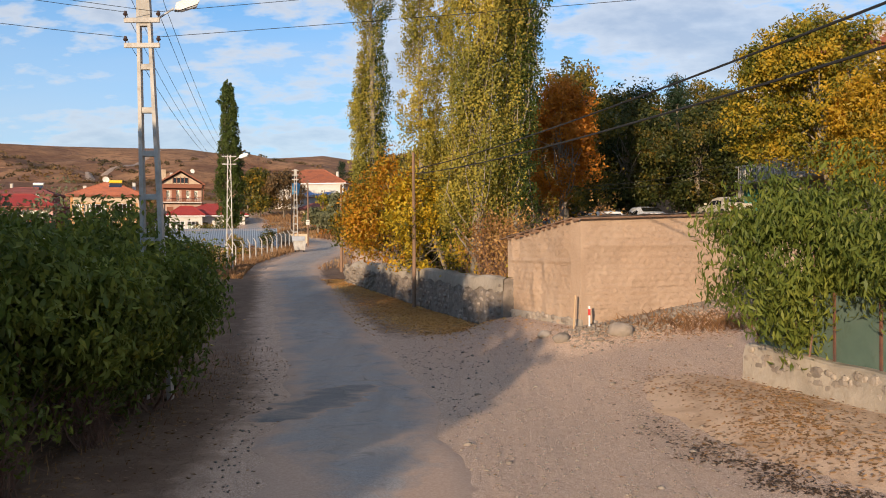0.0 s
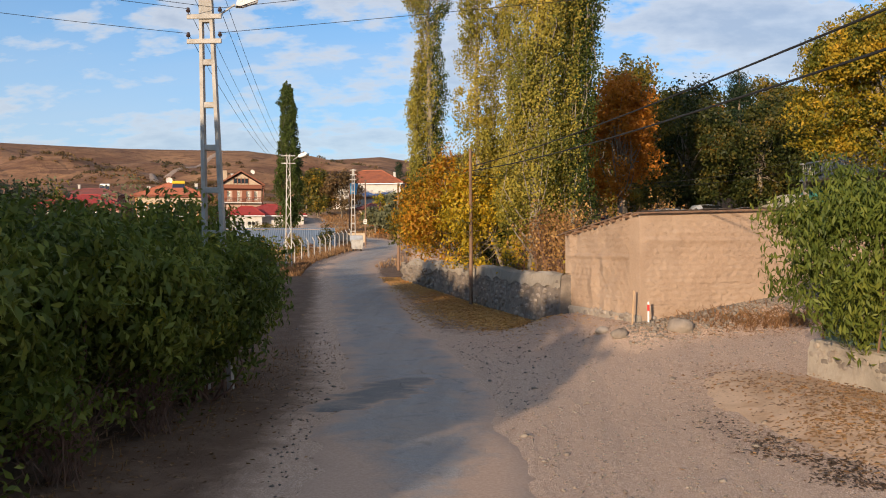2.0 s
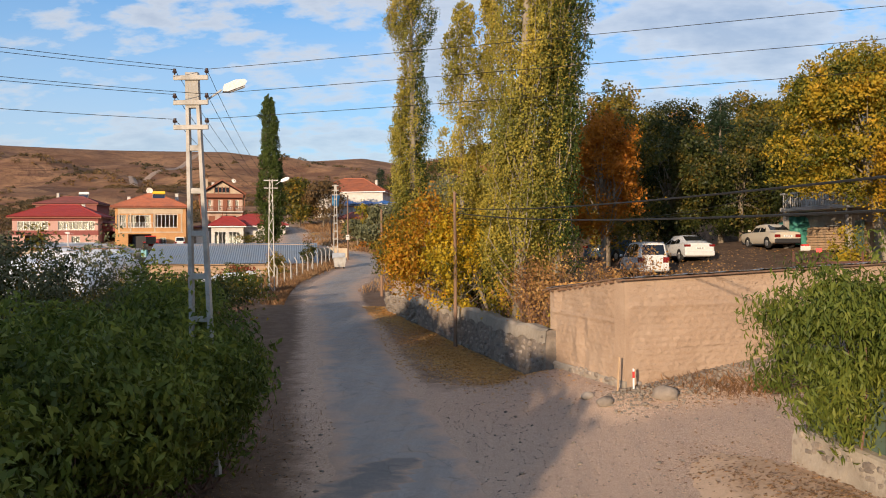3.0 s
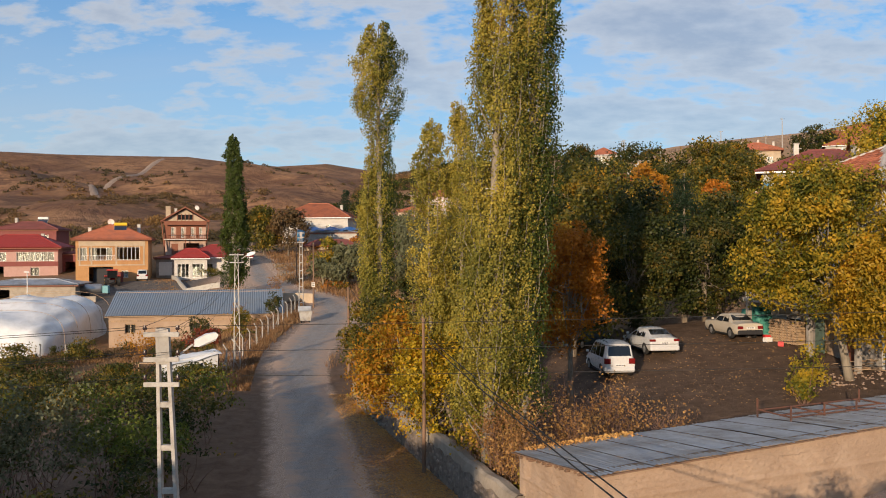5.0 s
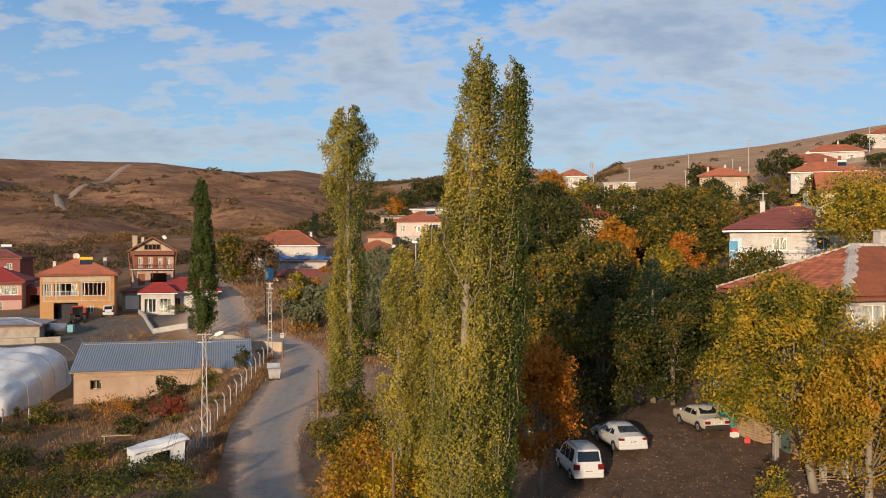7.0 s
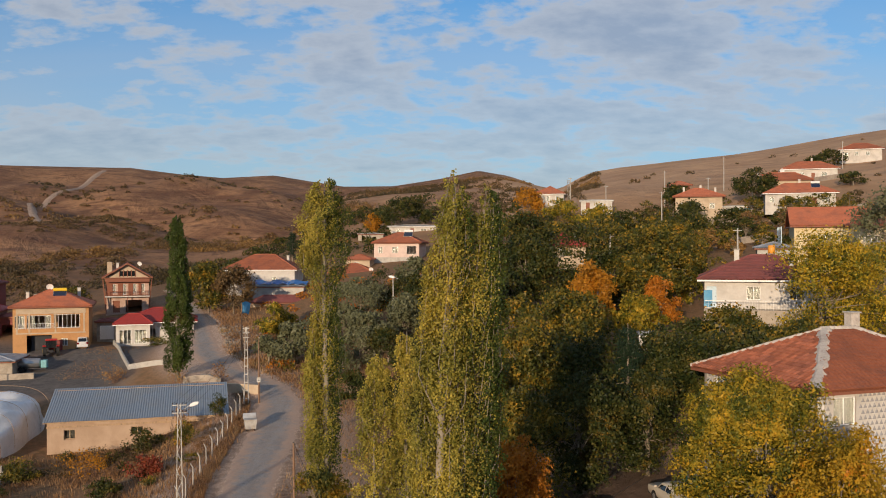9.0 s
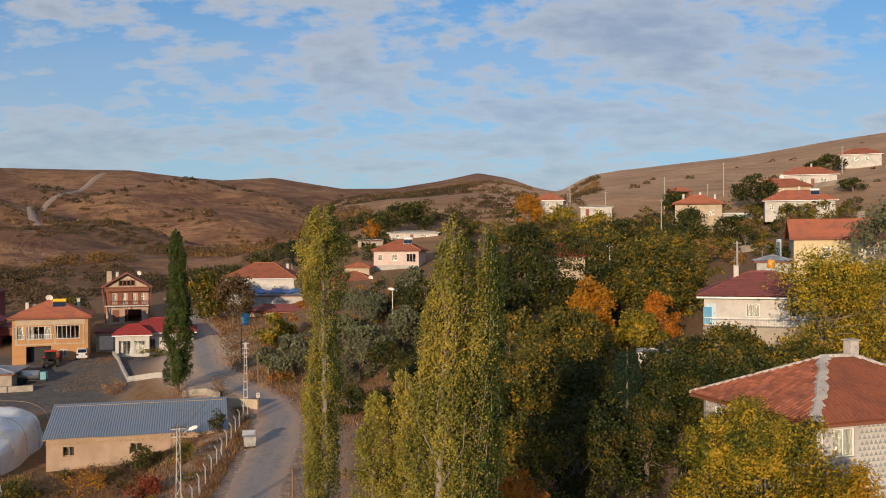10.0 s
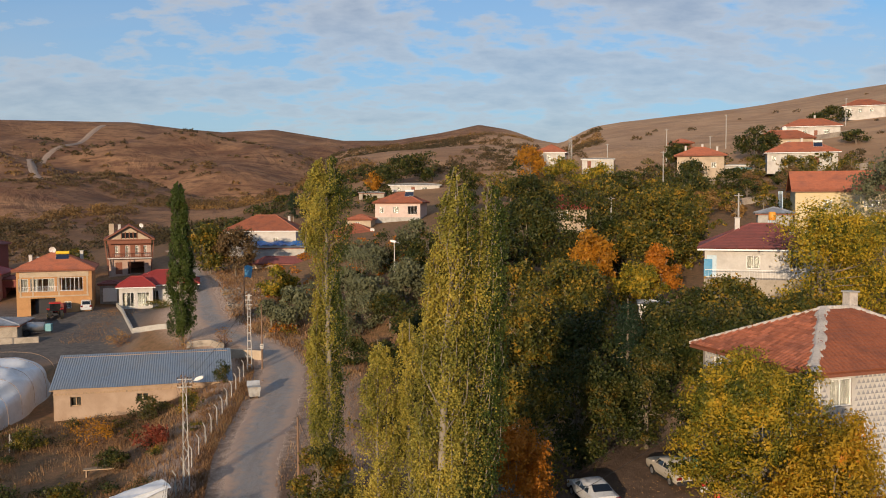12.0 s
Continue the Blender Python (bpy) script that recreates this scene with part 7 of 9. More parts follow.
for x, y in ((-6.25, 20.9), (-7.0, 20.4), (-6.6, 24.2)):
    single("fence_post", Mesh().cyl(0, 0, -0.2, 1.5, 0.035, 0.035, 8), TARP_BLUE if x > -6.5 else IRON, "blue-painted pipe fence post at the hedge", "post", pose(x, y, gz(x, y), 0, -2), group="hedge fence posts")
kinds = [(L_GREEN, "dark green bramble thicket in the overgrown plot", 0.2), (L_OLIVEGOLD, "olive and gold shrub in the overgrown plot", 0.2), (L_OLIVEGOLD, "shrub with bronze autumn leaves in the overgrown plot", 0.16), (L_GREEN, "dark green wild shrub in the overgrown plot", 0.2), (L_HEDGE, "leafy dark green shrub in the overgrown plot", 0.18)]
for row, y in enumerate(np.arange(25.5, 60, 3.3)):
    x = np.interp(y, [25, 29, 40, 54, 62], [-8.6, -9.2, -10.6, -13.9, -20.5]) - 1.2
    while x > -14 - y * 0.52:
        mt, lab, lf_ = kinds[int(rng.integers(5))]
        r = rng.uniform(1.4, 2.3)
        if y < 47 or rng.random() < 0.75:
            shrub(x + rng.normal() * 0.4, y + rng.normal() * 0.6, rng.uniform(1.9, 3.3) * (1 if y < 46 else 0.75), r, mt, lab, int(2300 if y < 40 else 1400), lf_, 0.35, 0.2, 9, 30, 0.4, group="overgrown plot", low=0.05, tight=0.24)
        x -= r * 1.55
# bare and russet shrubs behind the garden wall
for x, y, h, r, mt, n, lab in ((2.7, 31.2, 3.4, 1.3, L_TAN, 1700, "half-bare shrub with dry tan leaves behind the wall"), (2.5, 33.2, 3.6, 1.4, L_TAN, 1800, "half-bare shrub with dry tan leaves in the garden"), (4.8, 33.4, 3.2, 1.5, L_TAN, 1500, "half-bare twiggy shrub by the yard"),
                               (1.9, 32.7, 3.4, 1.1, L_TAN, 2200, "half-bare shrub with dry tan leaves behind the wall"), (1.1, 36.0, 3.3, 1.2, L_WALNUT, 1900, "yellow-green bush behind the garden wall"),
                               (6.6, 36.4, 3.2, 1.6, L_TAN, 1300, "twiggy shrub with a few tan leaves"), (1.75, 34.2, 2.6, 1.0, L_WALNUT, 1300, "yellow-green bush hanging on the wall"), (2.75, 30.6, 1.9, 0.6, L_WALNUT, 700, "yellow-green bush against the wall"),
                               (4.6, 36.6, 3.6, 1.4, L_TAN, 900, "russet half-bare shrub behind the garden wall"), (8.4, 35.0, 2.6, 1.5, L_TAN, 500, "bare twiggy shrub beside the yard"), (-0.2, 41.3, 3.6, 1.5, L_GREEN, 2500, "dark green bush behind the wall"), (-1.5, 44.5, 3.4, 1.5, L_GREEN, 2500, "dark green bush behind the wall")):
    shrub(x, y, h, r, mt, lab, n, 0.095 if mt is L_TAN else 0.13, 0.6, 0.4, 34, 40, 0.3, group="garden shrubs", low=0.1, stem=0.02, tight=0.24, sparse=mt in (L_TAN, L_RUSSET))
shrub(16.3, 41.2, 2.9, 0.95, L_WALNUT, "young yellow-green sapling beyond the roof", 1300, 0.16, 0.5, 0.3, 8, 26, 0.3, name="sapling", group="garden shrubs", low=0.1)

# ---- poles and cables ----
def cable(name, a, b, sag, r, label, n=22, material=None):
    a, b = Vector(a), Vector(b)
    pts = [a.lerp(b, t) - Vector((0, 0, sag * 4 * t * (1 - t))) for t in np.linspace(0, 1, n)]
    return single(name, Mesh().tube(pts, [r] * n, 5), material or BLACK, label, "cable", group="overhead cables")


def insulator(parent, x, y, z, s=1.0):
    m = Mesh()
    m.tube([(x, y, z), (x, y, z + 0.05 * s)], [0.012, 0.012], 6)
    m.tube([(x, y, z + 0.045 * s), (x, y, z + 0.075 * s), (x, y, z + 0.10 * s), (x, y, z + 0.14 * s)], [0.035 * s, 0.05 * s, 0.035 * s, 0.03 * s], 9)
    part("insulator", m, PORCELAIN, parent)


def street_lamp_head(parent, x, y, z, turn, up=18, s=1.0):
    mm = pose(x, y, z, 0, 0, turn) @ pose(0, 0, 0, 0, -up, 0)
    arm = part("lamp_arm", moved(Mesh().tube([(-0.45, 0, -0.12), (0, 0, 0.0)], [0.022, 0.022], 7), mm), STEEL, parent)
    outline = [(0, -0.05), (0.1, -0.09), (0.5, -0.08), (0.58, -0.02), (0.55, 0.05), (0.35, 0.10), (0.08, 0.08)]
    part("lamp_head", moved(Mesh().prism([(a * s, b * s) for a, b in outline], 0.22 * s, pose(0, -0.11 * s, 0)), mm), PVC, parent)
    part("lamp_lens", moved(Mesh().box(0.12 * s, -0.08 * s, -0.115 * s, 0.5 * s, 0.08 * s, -0.088 * s, 0.01), mm), CLEARLAMP, parent)


def ladder_pole(x, y, h, label, top_w=0.20, foot_w=0.52, turn=0.0, arms=3, lamp=True, lean=0.0, z=None):
    """A tapered concrete pole of two legs joined by rungs, with cross-arms."""
    t_ = thing("utility_pole", label, "pole", x, y, gz(x, y) if z is None else z, turn, "utility poles")

    def half(zz):
        return (foot_w + (top_w - foot_w) * zz / h) / 2

    def mid(zz):
        return lean * (1 - zz / h)

    for s in (-1, 1):
        m = Mesh()
        vs = []
        for zz in (-0.5, h):
            c, w = mid(max(zz, 0)) + s * half(max(zz, 0)), 0.05 if zz < 1 else 0.032
            d = 0.10 if zz < 1 else 0.07
            vs += [(c - w, -d, zz), (c + w, -d, zz), (c + w, d, zz), (c - w, d, zz)]
        m.add(vs, [(3, 2, 1, 0), (4, 5, 6, 7), (0, 1, 5, 4), (1, 2, 6, 5), (2, 3, 7, 6), (3, 0, 4, 7)])
        part("leg", m, POLE_CON, t_)
    zz = 0.6
    while zz < h - 0.9:
        part("rung", Mesh().box(mid(zz) - half(zz), -0.06, zz, mid(zz) + half(zz), 0.06, zz + 0.12, 0.01), POLE_CON, t_)
        zz += 0.9
    part("pole_top", Mesh().box(-top_w / 2 - 0.03, -0.068, h - 0.75, top_w / 2 + 0.03, 0.068, h, 0.01), POLE_CON, t_)
    for k in range(arms):
        za = h - 0.12 - 0.52 * k
        arm = part("cross_arm", Mesh().box(-0.37, -0.045, za - 0.05, 0.37, -0.125, za + 0.05, 0.008).box(-0.1, 0.0, 0, 0.1, 0.0, 0) if False else Mesh().box(-0.37, -0.125, za - 0.05, 0.37, -0.07, za + 0.05, 0.008), POLE_CON, t_)
        for s in (-0.34, 0.34):
            insulator(arm, s, -0.1, za + 0.05, 1.0)
    if lamp:
        street_lamp_head(t_, 0.6, 0.1, h - 0.35, 20, 22, 0.95)
    return t_


def lattice_pole(x, y, h, label, w0=0.46, w1=0.2, lamp=True, turn=10, z=None, arms=2, bars=12):
    """A steel lattice pole: four angle legs, zigzag lacing, cross-arms."""
    t_ = thing("lattice_pole", label, "pole", x, y, gz(x, y) if z is None else z, turn, "utility poles")

    def half(zz):
        return (w0 + (w1 - w0) * zz / h) / 2

    for sx in (-1, 1):
        for sy in (-1, 1):
            part("leg", Mesh().tube([(sx * half(0), sy * half(0), -0.3), (sx * half(h), sy * half(h), h)], [0.035, 0.03], 4), STEEL, t_)
    for k in range(bars):
        za, zb = h * k / bars, h * (k + 1) / bars
        a, b = half(za), half(zb)
        s = 1 if k % 2 else -1
        for p, q in (((-s * a, -a, za), (s * b, -b, zb)), ((-s * a, a, za), (s * b, b, zb)), ((-a, -s * a, za), (-b, s * b, zb)), ((a, -s * a, za), (b, s * b, zb))):
            part("brace", Mesh().tube([p, q], [0.018, 0.018], 4, False), STEEL, t_)
    for k in range(arms):
        za = h - 0.1 - 0.55 * k
        arm = part("cross_arm", Mesh().box(-0.5, -0.04, za - 0.035, 0.5, 0.04, za + 0.035, 0.005), STEEL, t_)
        for s in (-0.46, -0.2, 0.2, 0.46):
            insulator(arm, s, 0, za + 0.035, 1.0)
    if lamp:
        street_lamp_head(t_, 0.7, 0, h - 0.15, -10, 20, 1.2)
    return t_


def wood_pole(x, y, h, label, r=0.1, arm=False, material=None, group="wooden poles"):
    t_ = thing("wooden_pole" if material is None else "street_pole", label, "pole", x, y, gz(x, y), 0, group)
    part("shaft", Mesh().tube([(0, 0, -0.4), (0.02, 0, h * 0.5), (0, 0, h)], [r * 1.15, r, r * 0.75], 9), material or WOODPOLE, t_)
    if arm:
        a = part("cross_arm", Mesh().box(-0.6, -0.05, h - 0.35, 0.6, 0.05, h - 0.25, 0.01), material or WOODPOLE, t_)
        for s in (-0.55, 0, 0.55):
            insulator(a, s, 0, h - 0.25, 1.2)
    else:
        insulator(t_, r * 0.9, 0, h - 0.2)
    return t_


P0 = (-6.05, 18.7)
ladder_pole(*P0, 8.55, "concrete ladder-type utility pole with street lamp rising from the hedge", lean=0.28, z=-0.2)
wood_pole(-1.1, 38.2, 6.6, "brown wooden pole standing beside the garden wall", 0.075)
wood_pole(-6.85, 61.8, 6.0, "brown wooden pole at the roadside", 0.09)
lattice_pole(-15.1, 64.2, 8.25, "steel lattice pole with street lamp at the field's edge")
ladder_pole(-16.4, 101, 8.6, "concrete ladder-type pole beside the far bend", lamp=False, foot_w=0.5)
sp = wood_pole(-15.1, 101.5, 7.4, "brown pole carrying a small sign", 0.09)
part("sign", Mesh().box(-0.2, -0.14, 2.35, 0.2, -0.11, 2.9, 0.01), STEEL, sp, "small grey sign board")
part("sign_bar", Mesh().box(-0.15, -0.146, 2.68, 0.15, -0.141, 2.75), IRON, sp)
part("sign_bar", Mesh().box(-0.15, -0.146, 2.5, 0.15, -0.141, 2.57), IRON, sp)
lp = wood_pole(-0.1, 126.6, 8.0, "grey steel street-lamp pole among the olive trees", 0.09, material=STEEL, group="street poles")
street_lamp_head(lp, 0.3, 0, 7.9, 160, 10, 1.6)
yl = wood_pole(-56.6, 121.0, 5.6, "white lamp pole by the yard", 0.07, material=PVC, group="street poles")
street_lamp_head(yl, 0.3, 0, 5.6, 200, 5, 1.2)
for x, y, h in ((62.0, 205, 10), (58.5, 245, 9), (76.5, 250, 10), (98, 262, 10), (46, 118, 9), (36.5, 150, 7), (146, 285, 9), (84, 236, 9), (52, 262, 10)):
    wood_pole(x, y, h, "utility pole on the village slope", 0.13, arm=True, material=POLE_CON, group="slope poles")
lattice_pole(49.5, 252, 11, "steel lattice mast on the village slope", 0.9, 0.5, False, bars=9, arms=3)
# thin wires of the road line, thick twisted cable over the wall
zt = -0.2 + 8.55
for k in range(3):
    za = zt - 0.12 - 0.52 * k + 0.17
    for s in (-0.34, 0.34):
        if k == 2 and s > 0:
            continue
        cable("power_line", (P0[0] + s, P0[1] - 0.1, za), (-26 + s, 3.0 + k, za + 1.5), 0.5, 0.006, "thin overhead power line")
        cable("power_line", (P0[0] + s, P0[1] - 0.1, za), (-15.1 + s, 64.2, 9.5 - 0.55 * min(k, 1)), 0.7, 0.006, "thin overhead power line along the road")
    cable("power_line", (P0[0] + 0.34, P0[1] - 0.1, za), (42, 9.0 + k, za + 2.6), 0.35, 0.006, "thin overhead power line across the lane")
for k in range(4):
    s = (-0.46, -0.2, 0.2, 0.46)[k]
    cable("power_line", (-15.1 + s, 64.2, 9.6 - 0.55 * (k % 2)), (-16.4 + s, 101, 11.5 - 0.5 * (k % 2)), 0.6, 0.008, "thin overhead power line along the road")
cable("service_cable", (-1.0, 38.2, 6.3), (5.6, 3.0, 5.35), 0.25, 0.017, "thick black twisted service cable over the mud building")
cable("service_cable", (-1.0, 38.2, 6.1), (5.9, 3.0, 5.0), 0.3, 0.019, "thick black twisted service cable over the mud building")
cable("service_cable", (-1.0, 38.2, 6.2), (-6.85, 61.8, 7.3), 0.5, 0.014, "black service cable along the wall")
cable("service_cable", (-1.0, 38.2, 5.9), (18.5, 55.0, 8.2), 0.9, 0.014, "black service cable to the cottage")
cable("service_cable", (-1.0, 38.2, 5.6), (24.0, 66.0, 9.0), 0.9, 0.012, "black service cable over the yard")

# ---- cars ----
def wheel(parent, x, y, r=0.31, w=0.2):
    m = Mesh()
    s = 1 if x > 0 else -1
    t_ = part("wheel", m.tube([(x - w / 2, y, r), (x - w / 2 + 0.03, y, r), (x + w / 2 - 0.03, y, r), (x + w / 2, y, r)], [r * 0.9, r, r, r * 0.9], 18), BLACK, parent)
    part("rim", Mesh().tube([(x + s * (w / 2 - 0.05), y, r), (x + s * (w / 2 + 0.006), y, r)], [r * 0.66, r * 0.62], 14), CHROME, t_)
    hub = Mesh()
    for k in range(5):
        hub.box(-0.012, -0.03, 0.03, 0.012, 0.03, r * 0.6, 0.0, pose(x + s * (w / 2 + 0.012), y, r) @ Matrix.Rotation(2 * math.pi * k / 5, 4, "X"))
    part("spoke_plate", hub, CHROME, t_)


def car(x, y, heading, label, paint, L, Wd, stations, glass, rear_lamps, plate_z, wheels, roof_rails=False, square=False):
    """Forward is local +y; the middle of the rear bumper is at the origin. stations: (y, floor, waist, top, half width at the waist, half width at the top)."""
    top = thing("car", label, "car", x, y, gz(x, y + 2) - 0.02, -heading, "parked cars")
    m, n = Mesh(), 9
    vs = []
    for yy, fl, wa, tp, hw, ht in stations:
        ring = [(hw * 0.82, fl), (hw * 0.97, fl + (wa - fl) * 0.25), (hw, fl + (wa - fl) * 0.62), (hw * 0.97, wa), (hw * 0.93, wa + 0.02)]
        ring += [(ht, tp - 0.05), (ht * 0.86, tp - 0.008), (ht * 0.45, tp + 0.012), (0, tp + 0.016)]
        vs += [(a, yy, b) for a, b in ring] + [(-a, yy, b) for a, b in reversed(ring[:-1])]
    n = 17
    fs = [(i * n + j, i * n + j + 1, (i + 1) * n + j + 1, (i + 1) * n + j) for i in range(len(stations) - 1) for j in range(n - 1)]
    fs += [(i * n + n - 1, i * n, (i + 1) * n, (i + 1) * n + n - 1) for i in range(len(stations) - 1)]
    fs += [tuple(range(n)), tuple(reversed(range((len(stations) - 1) * n, len(stations) * n)))]
    body = part("body", m.add(vs, fs), paint, top, smooth=True)
    mod = body.modifiers.new("edges", "EDGE_SPLIT")
    mod.split_angle = radians(38)

    def at(yy):
        cols = list(zip(*stations))
        return [float(np.interp(yy, cols[0], c)) for c in cols[1:]]

    for name, quads in glass:
        gm = Mesh()
        for q in quads:
            gm.add(q, [tuple(range(len(q)))])
        part(name, gm, CARGLASS, top)
    for y0, y1, z0, z1, mat_ in rear_lamps:
        for s in (-1, 1):
            part("tail_lamp", Mesh().box(s * Wd / 2 - (0.30 if s > 0 else -0.05), y0, z0, s * Wd / 2 + (0.05 if s < 0 else 0.0) - (0.03 if s > 0 else -0.03) + (0.0), y1, z1, 0.02) if False else
                 Mesh().box(min(s * (Wd / 2 - 0.02), s * (Wd / 2 - 0.36)), y0, z0, max(s * (Wd / 2 - 0.02), s * (Wd / 2 - 0.36)), y1, z1, 0.02), mat_, top)
    pl = part("number_plate", Mesh().box(-0.26, -0.035, plate_z, 0.26, -0.012, plate_z + 0.115, 0.004), PLATE, top)
    for k in range(3):
        part("plate_bar", Mesh().box(-0.2 + k * 0.14, -0.039, plate_z + 0.03, -0.1 + k * 0.14, -0.036, plate_z + 0.085), PLATEBAR, pl)
    part("bumper", Mesh().box(-Wd / 2 + 0.03, -0.05, 0.28, Wd / 2 - 0.03, 0.1, 0.56, 0.05), paint if not square else IRON, top)
    part("front_bumper", Mesh().box(-Wd / 2 + 0.05, L - 0.14, 0.25, Wd / 2 - 0.05, L + 0.03, 0.52, 0.05), paint if not square else IRON, top)
    part("sill", Mesh().box(-Wd / 2 + 0.06, 0.9, 0.17, Wd / 2 - 0.06, L - 0.9, 0.27, 0.02), BLACK, top)
    for yy in wheels:
        for s in (-1, 1):
            wheel(top, s * (Wd / 2 - 0.10), yy)
            arch = Mesh()
            pts = [(0.37 * math.cos(q), 0.31 + 0.37 * math.sin(q)) for q in np.linspace(-0.1, math.pi + 0.1, 13)]
            arch.add([(s * (Wd / 2 + 0.004), yy + a, b) for a, b in pts], [tuple(range(13)) if s > 0 else tuple(reversed(range(13)))])
            part("wheel_arch", arch, BLACK, top)
    for s in (-1, 1):
        ym = [g for g in glass if g[0] == "windscreen"][0][1][0][0][1] - 0.1
        mz = at(ym)[1] + 0.1
        part("mirror", Mesh().box(min(s * Wd / 2, s * (Wd / 2 + 0.17)), ym - 0.05, mz - 0.02, max(s * Wd / 2, s * (Wd / 2 + 0.17)), ym + 0.06, mz + 0.11, 0.03), paint, top)
        for hy in (1.55, 2.45):
            part("door_handle", Mesh().box(min(s * (Wd / 2 - 0.01), s * (Wd / 2 + 0.02)), hy, 0.82, max(s * (Wd / 2 - 0.01), s * (Wd / 2 + 0.02)), hy + 0.16, 0.85, 0.005), paint, top)
        part("headlamp", Mesh().box(min(s * 0.45, s * (Wd / 2 - 0.06)), L - 0.16, 0.58, max(s * 0.45, s * (Wd / 2 - 0.06)), L + 0.0, 0.72, 0.03), CLEARLAMP, top)
        if roof_rails:
            z = at(2)[2]
            part("roof_rail", Mesh().tube([(s * 0.58, 0.35, z), (s * 0.58, 0.5, z + 0.06), (s * 0.58, 2.3, z + 0.06), (s * 0.58, 2.5, z)], [0.018] * 4, 6), IRON, top)
    return top


def side_glass(stations, spans, Wd, inset=0.012):
    """Side windows between waist and roof for each span (y0 low, y0 high, y1 low, y1 high)."""
    cols = list(zip(*stations))

    def at(yy, f):
        wa, tp, hw, ht = (float(np.interp(yy, cols[0], cols[k])) for k in (2, 3, 4, 5))
        lo, hi = (hw * 0.93, wa + 0.05), (ht, tp - 0.10)
        return (lo[0] + (hi[0] - lo[0]) * f + inset, lo[1] + (hi[1] - lo[1]) * f)

    out = []
    for a, b, c, d in spans:
        for s in (1, -1):
            q = []
            for yy, f in ((a, 0), (c, 0), (d, 1), (b, 1)):
                xx, zz = at(yy, f)
                q.append((s * xx, yy, zz))
            out.append(("side_window", [q if s > 0 else q[::-1]]))
    return out


# saloon
ST = [(0.0, 0.34, 0.80, 0.86, 0.80, 0.62), (0.06, 0.28, 0.90, 1.00, 0.86, 0.66), (0.42, 0.22, 0.96, 1.08, 0.89, 0.66), (0.62, 0.22, 0.95, 1.13, 0.89, 0.64), (1.25, 0.22, 0.93, 1.39, 0.90, 0.60), (1.9, 0.22, 0.91, 1.455, 0.90, 0.60),
      (2.5, 0.22, 0.89, 1.44, 0.90, 0.60), (3.05, 0.22, 0.88, 1.20, 0.89, 0.64), (3.42, 0.22, 0.87, 1.00, 0.89, 0.66), (4.0, 0.22, 0.82, 0.90, 0.87, 0.62), (4.42, 0.26, 0.70, 0.76, 0.78, 0.56), (4.55, 0.36, 0.58, 0.64, 0.64, 0.46)]
gl = side_glass(ST, [(0.95, 1.30, 1.55, 1.55), (1.62, 1.62, 2.36, 2.40), (2.43, 2.46, 3.15, 2.66)], 1.8)
gl += [("windscreen", [[(-0.66, 3.38, 1.02), (0.66, 3.38, 1.02), (0.53, 2.58, 1.435), (-0.53, 2.58, 1.435)]]), ("rear_window", [[(0.60, 0.60, 1.145), (-0.60, 0.60, 1.145), (-0.52, 1.20, 1.40), (0.52, 1.20, 1.40)]])]
car(12.3, 51.0, -9, "white modern saloon car parked on the dirt yard", CARWHITE, 4.55, 1.8, ST, gl, [(-0.02, 0.14, 0.80, 0.93, REDLAMP)], 0.66, (0.86, 3.55))
# estate van
SV = [(0.0, 0.32, 0.90, 1.02, 0.80, 0.70), (0.04, 0.28, 0.95, 1.10, 0.83, 0.70), (0.22, 0.22, 0.98, 1.74, 0.84, 0.64), (0.5, 0.22, 0.98, 1.80, 0.85, 0.66), (1.6, 0.22, 0.97, 1.83, 0.85, 0.67), (2.5, 0.22, 0.96, 1.78, 0.85, 0.66),
      (3.0, 0.22, 0.95, 1.50, 0.85, 0.68), (3.4, 0.22, 0.94, 1.12, 0.84, 0.68), (3.9, 0.24, 0.86, 0.98, 0.80, 0.62), (4.15, 0.34, 0.68, 0.76, 0.70, 0.5)]
gl = side_glass(SV, [(0.45, 0.45, 1.15, 1.15), (1.25, 1.25, 2.0, 2.0), (2.1, 2.1, 3.15, 2.62)], 1.7)
gl += [("windscreen", [[(-0.66, 3.36, 1.16), (0.66, 3.36, 1.16), (0.58, 2.6, 1.74), (-0.58, 2.6, 1.74)]]), ("rear_window", [[(0.62, 0.045, 1.14), (-0.62, 0.045, 1.14), (-0.56, 0.185, 1.66), (0.56, 0.185, 1.66)]])]
car(9.1, 47.7, -5, "white estate van with roof rails parked on the dirt yard", CARWHITE, 4.15, 1.7, SV, gl, [(-0.02, 0.12, 0.72, 1.02, REDLAMP)], 0.60, (0.75, 3.3), True)
# old square saloon
SO = [(0.0, 0.36, 0.82, 0.90, 0.78, 0.72), (0.05, 0.30, 0.88, 0.95, 0.81, 0.74), (0.85, 0.26, 0.92, 0.99, 0.82, 0.74), (0.98, 0.26, 0.92, 1.04, 0.82, 0.64), (1.45, 0.26, 0.91, 1.39, 0.82, 0.60), (2.1, 0.26, 0.90, 1.42, 0.82, 0.60),
      (2.6, 0.26, 0.90, 1.38, 0.82, 0.60), (3.02, 0.26, 0.90, 1.04, 0.82, 0.66), (3.2, 0.26, 0.90, 0.98, 0.82, 0.74), (4.15, 0.28, 0.85, 0.92, 0.80, 0.72), (4.3, 0.36, 0.80, 0.86, 0.77, 0.70)]
gl = side_glass(SO, [(1.18, 1.42, 1.9, 1.9), (1.98, 1.98, 2.85, 2.6)], 1.64)
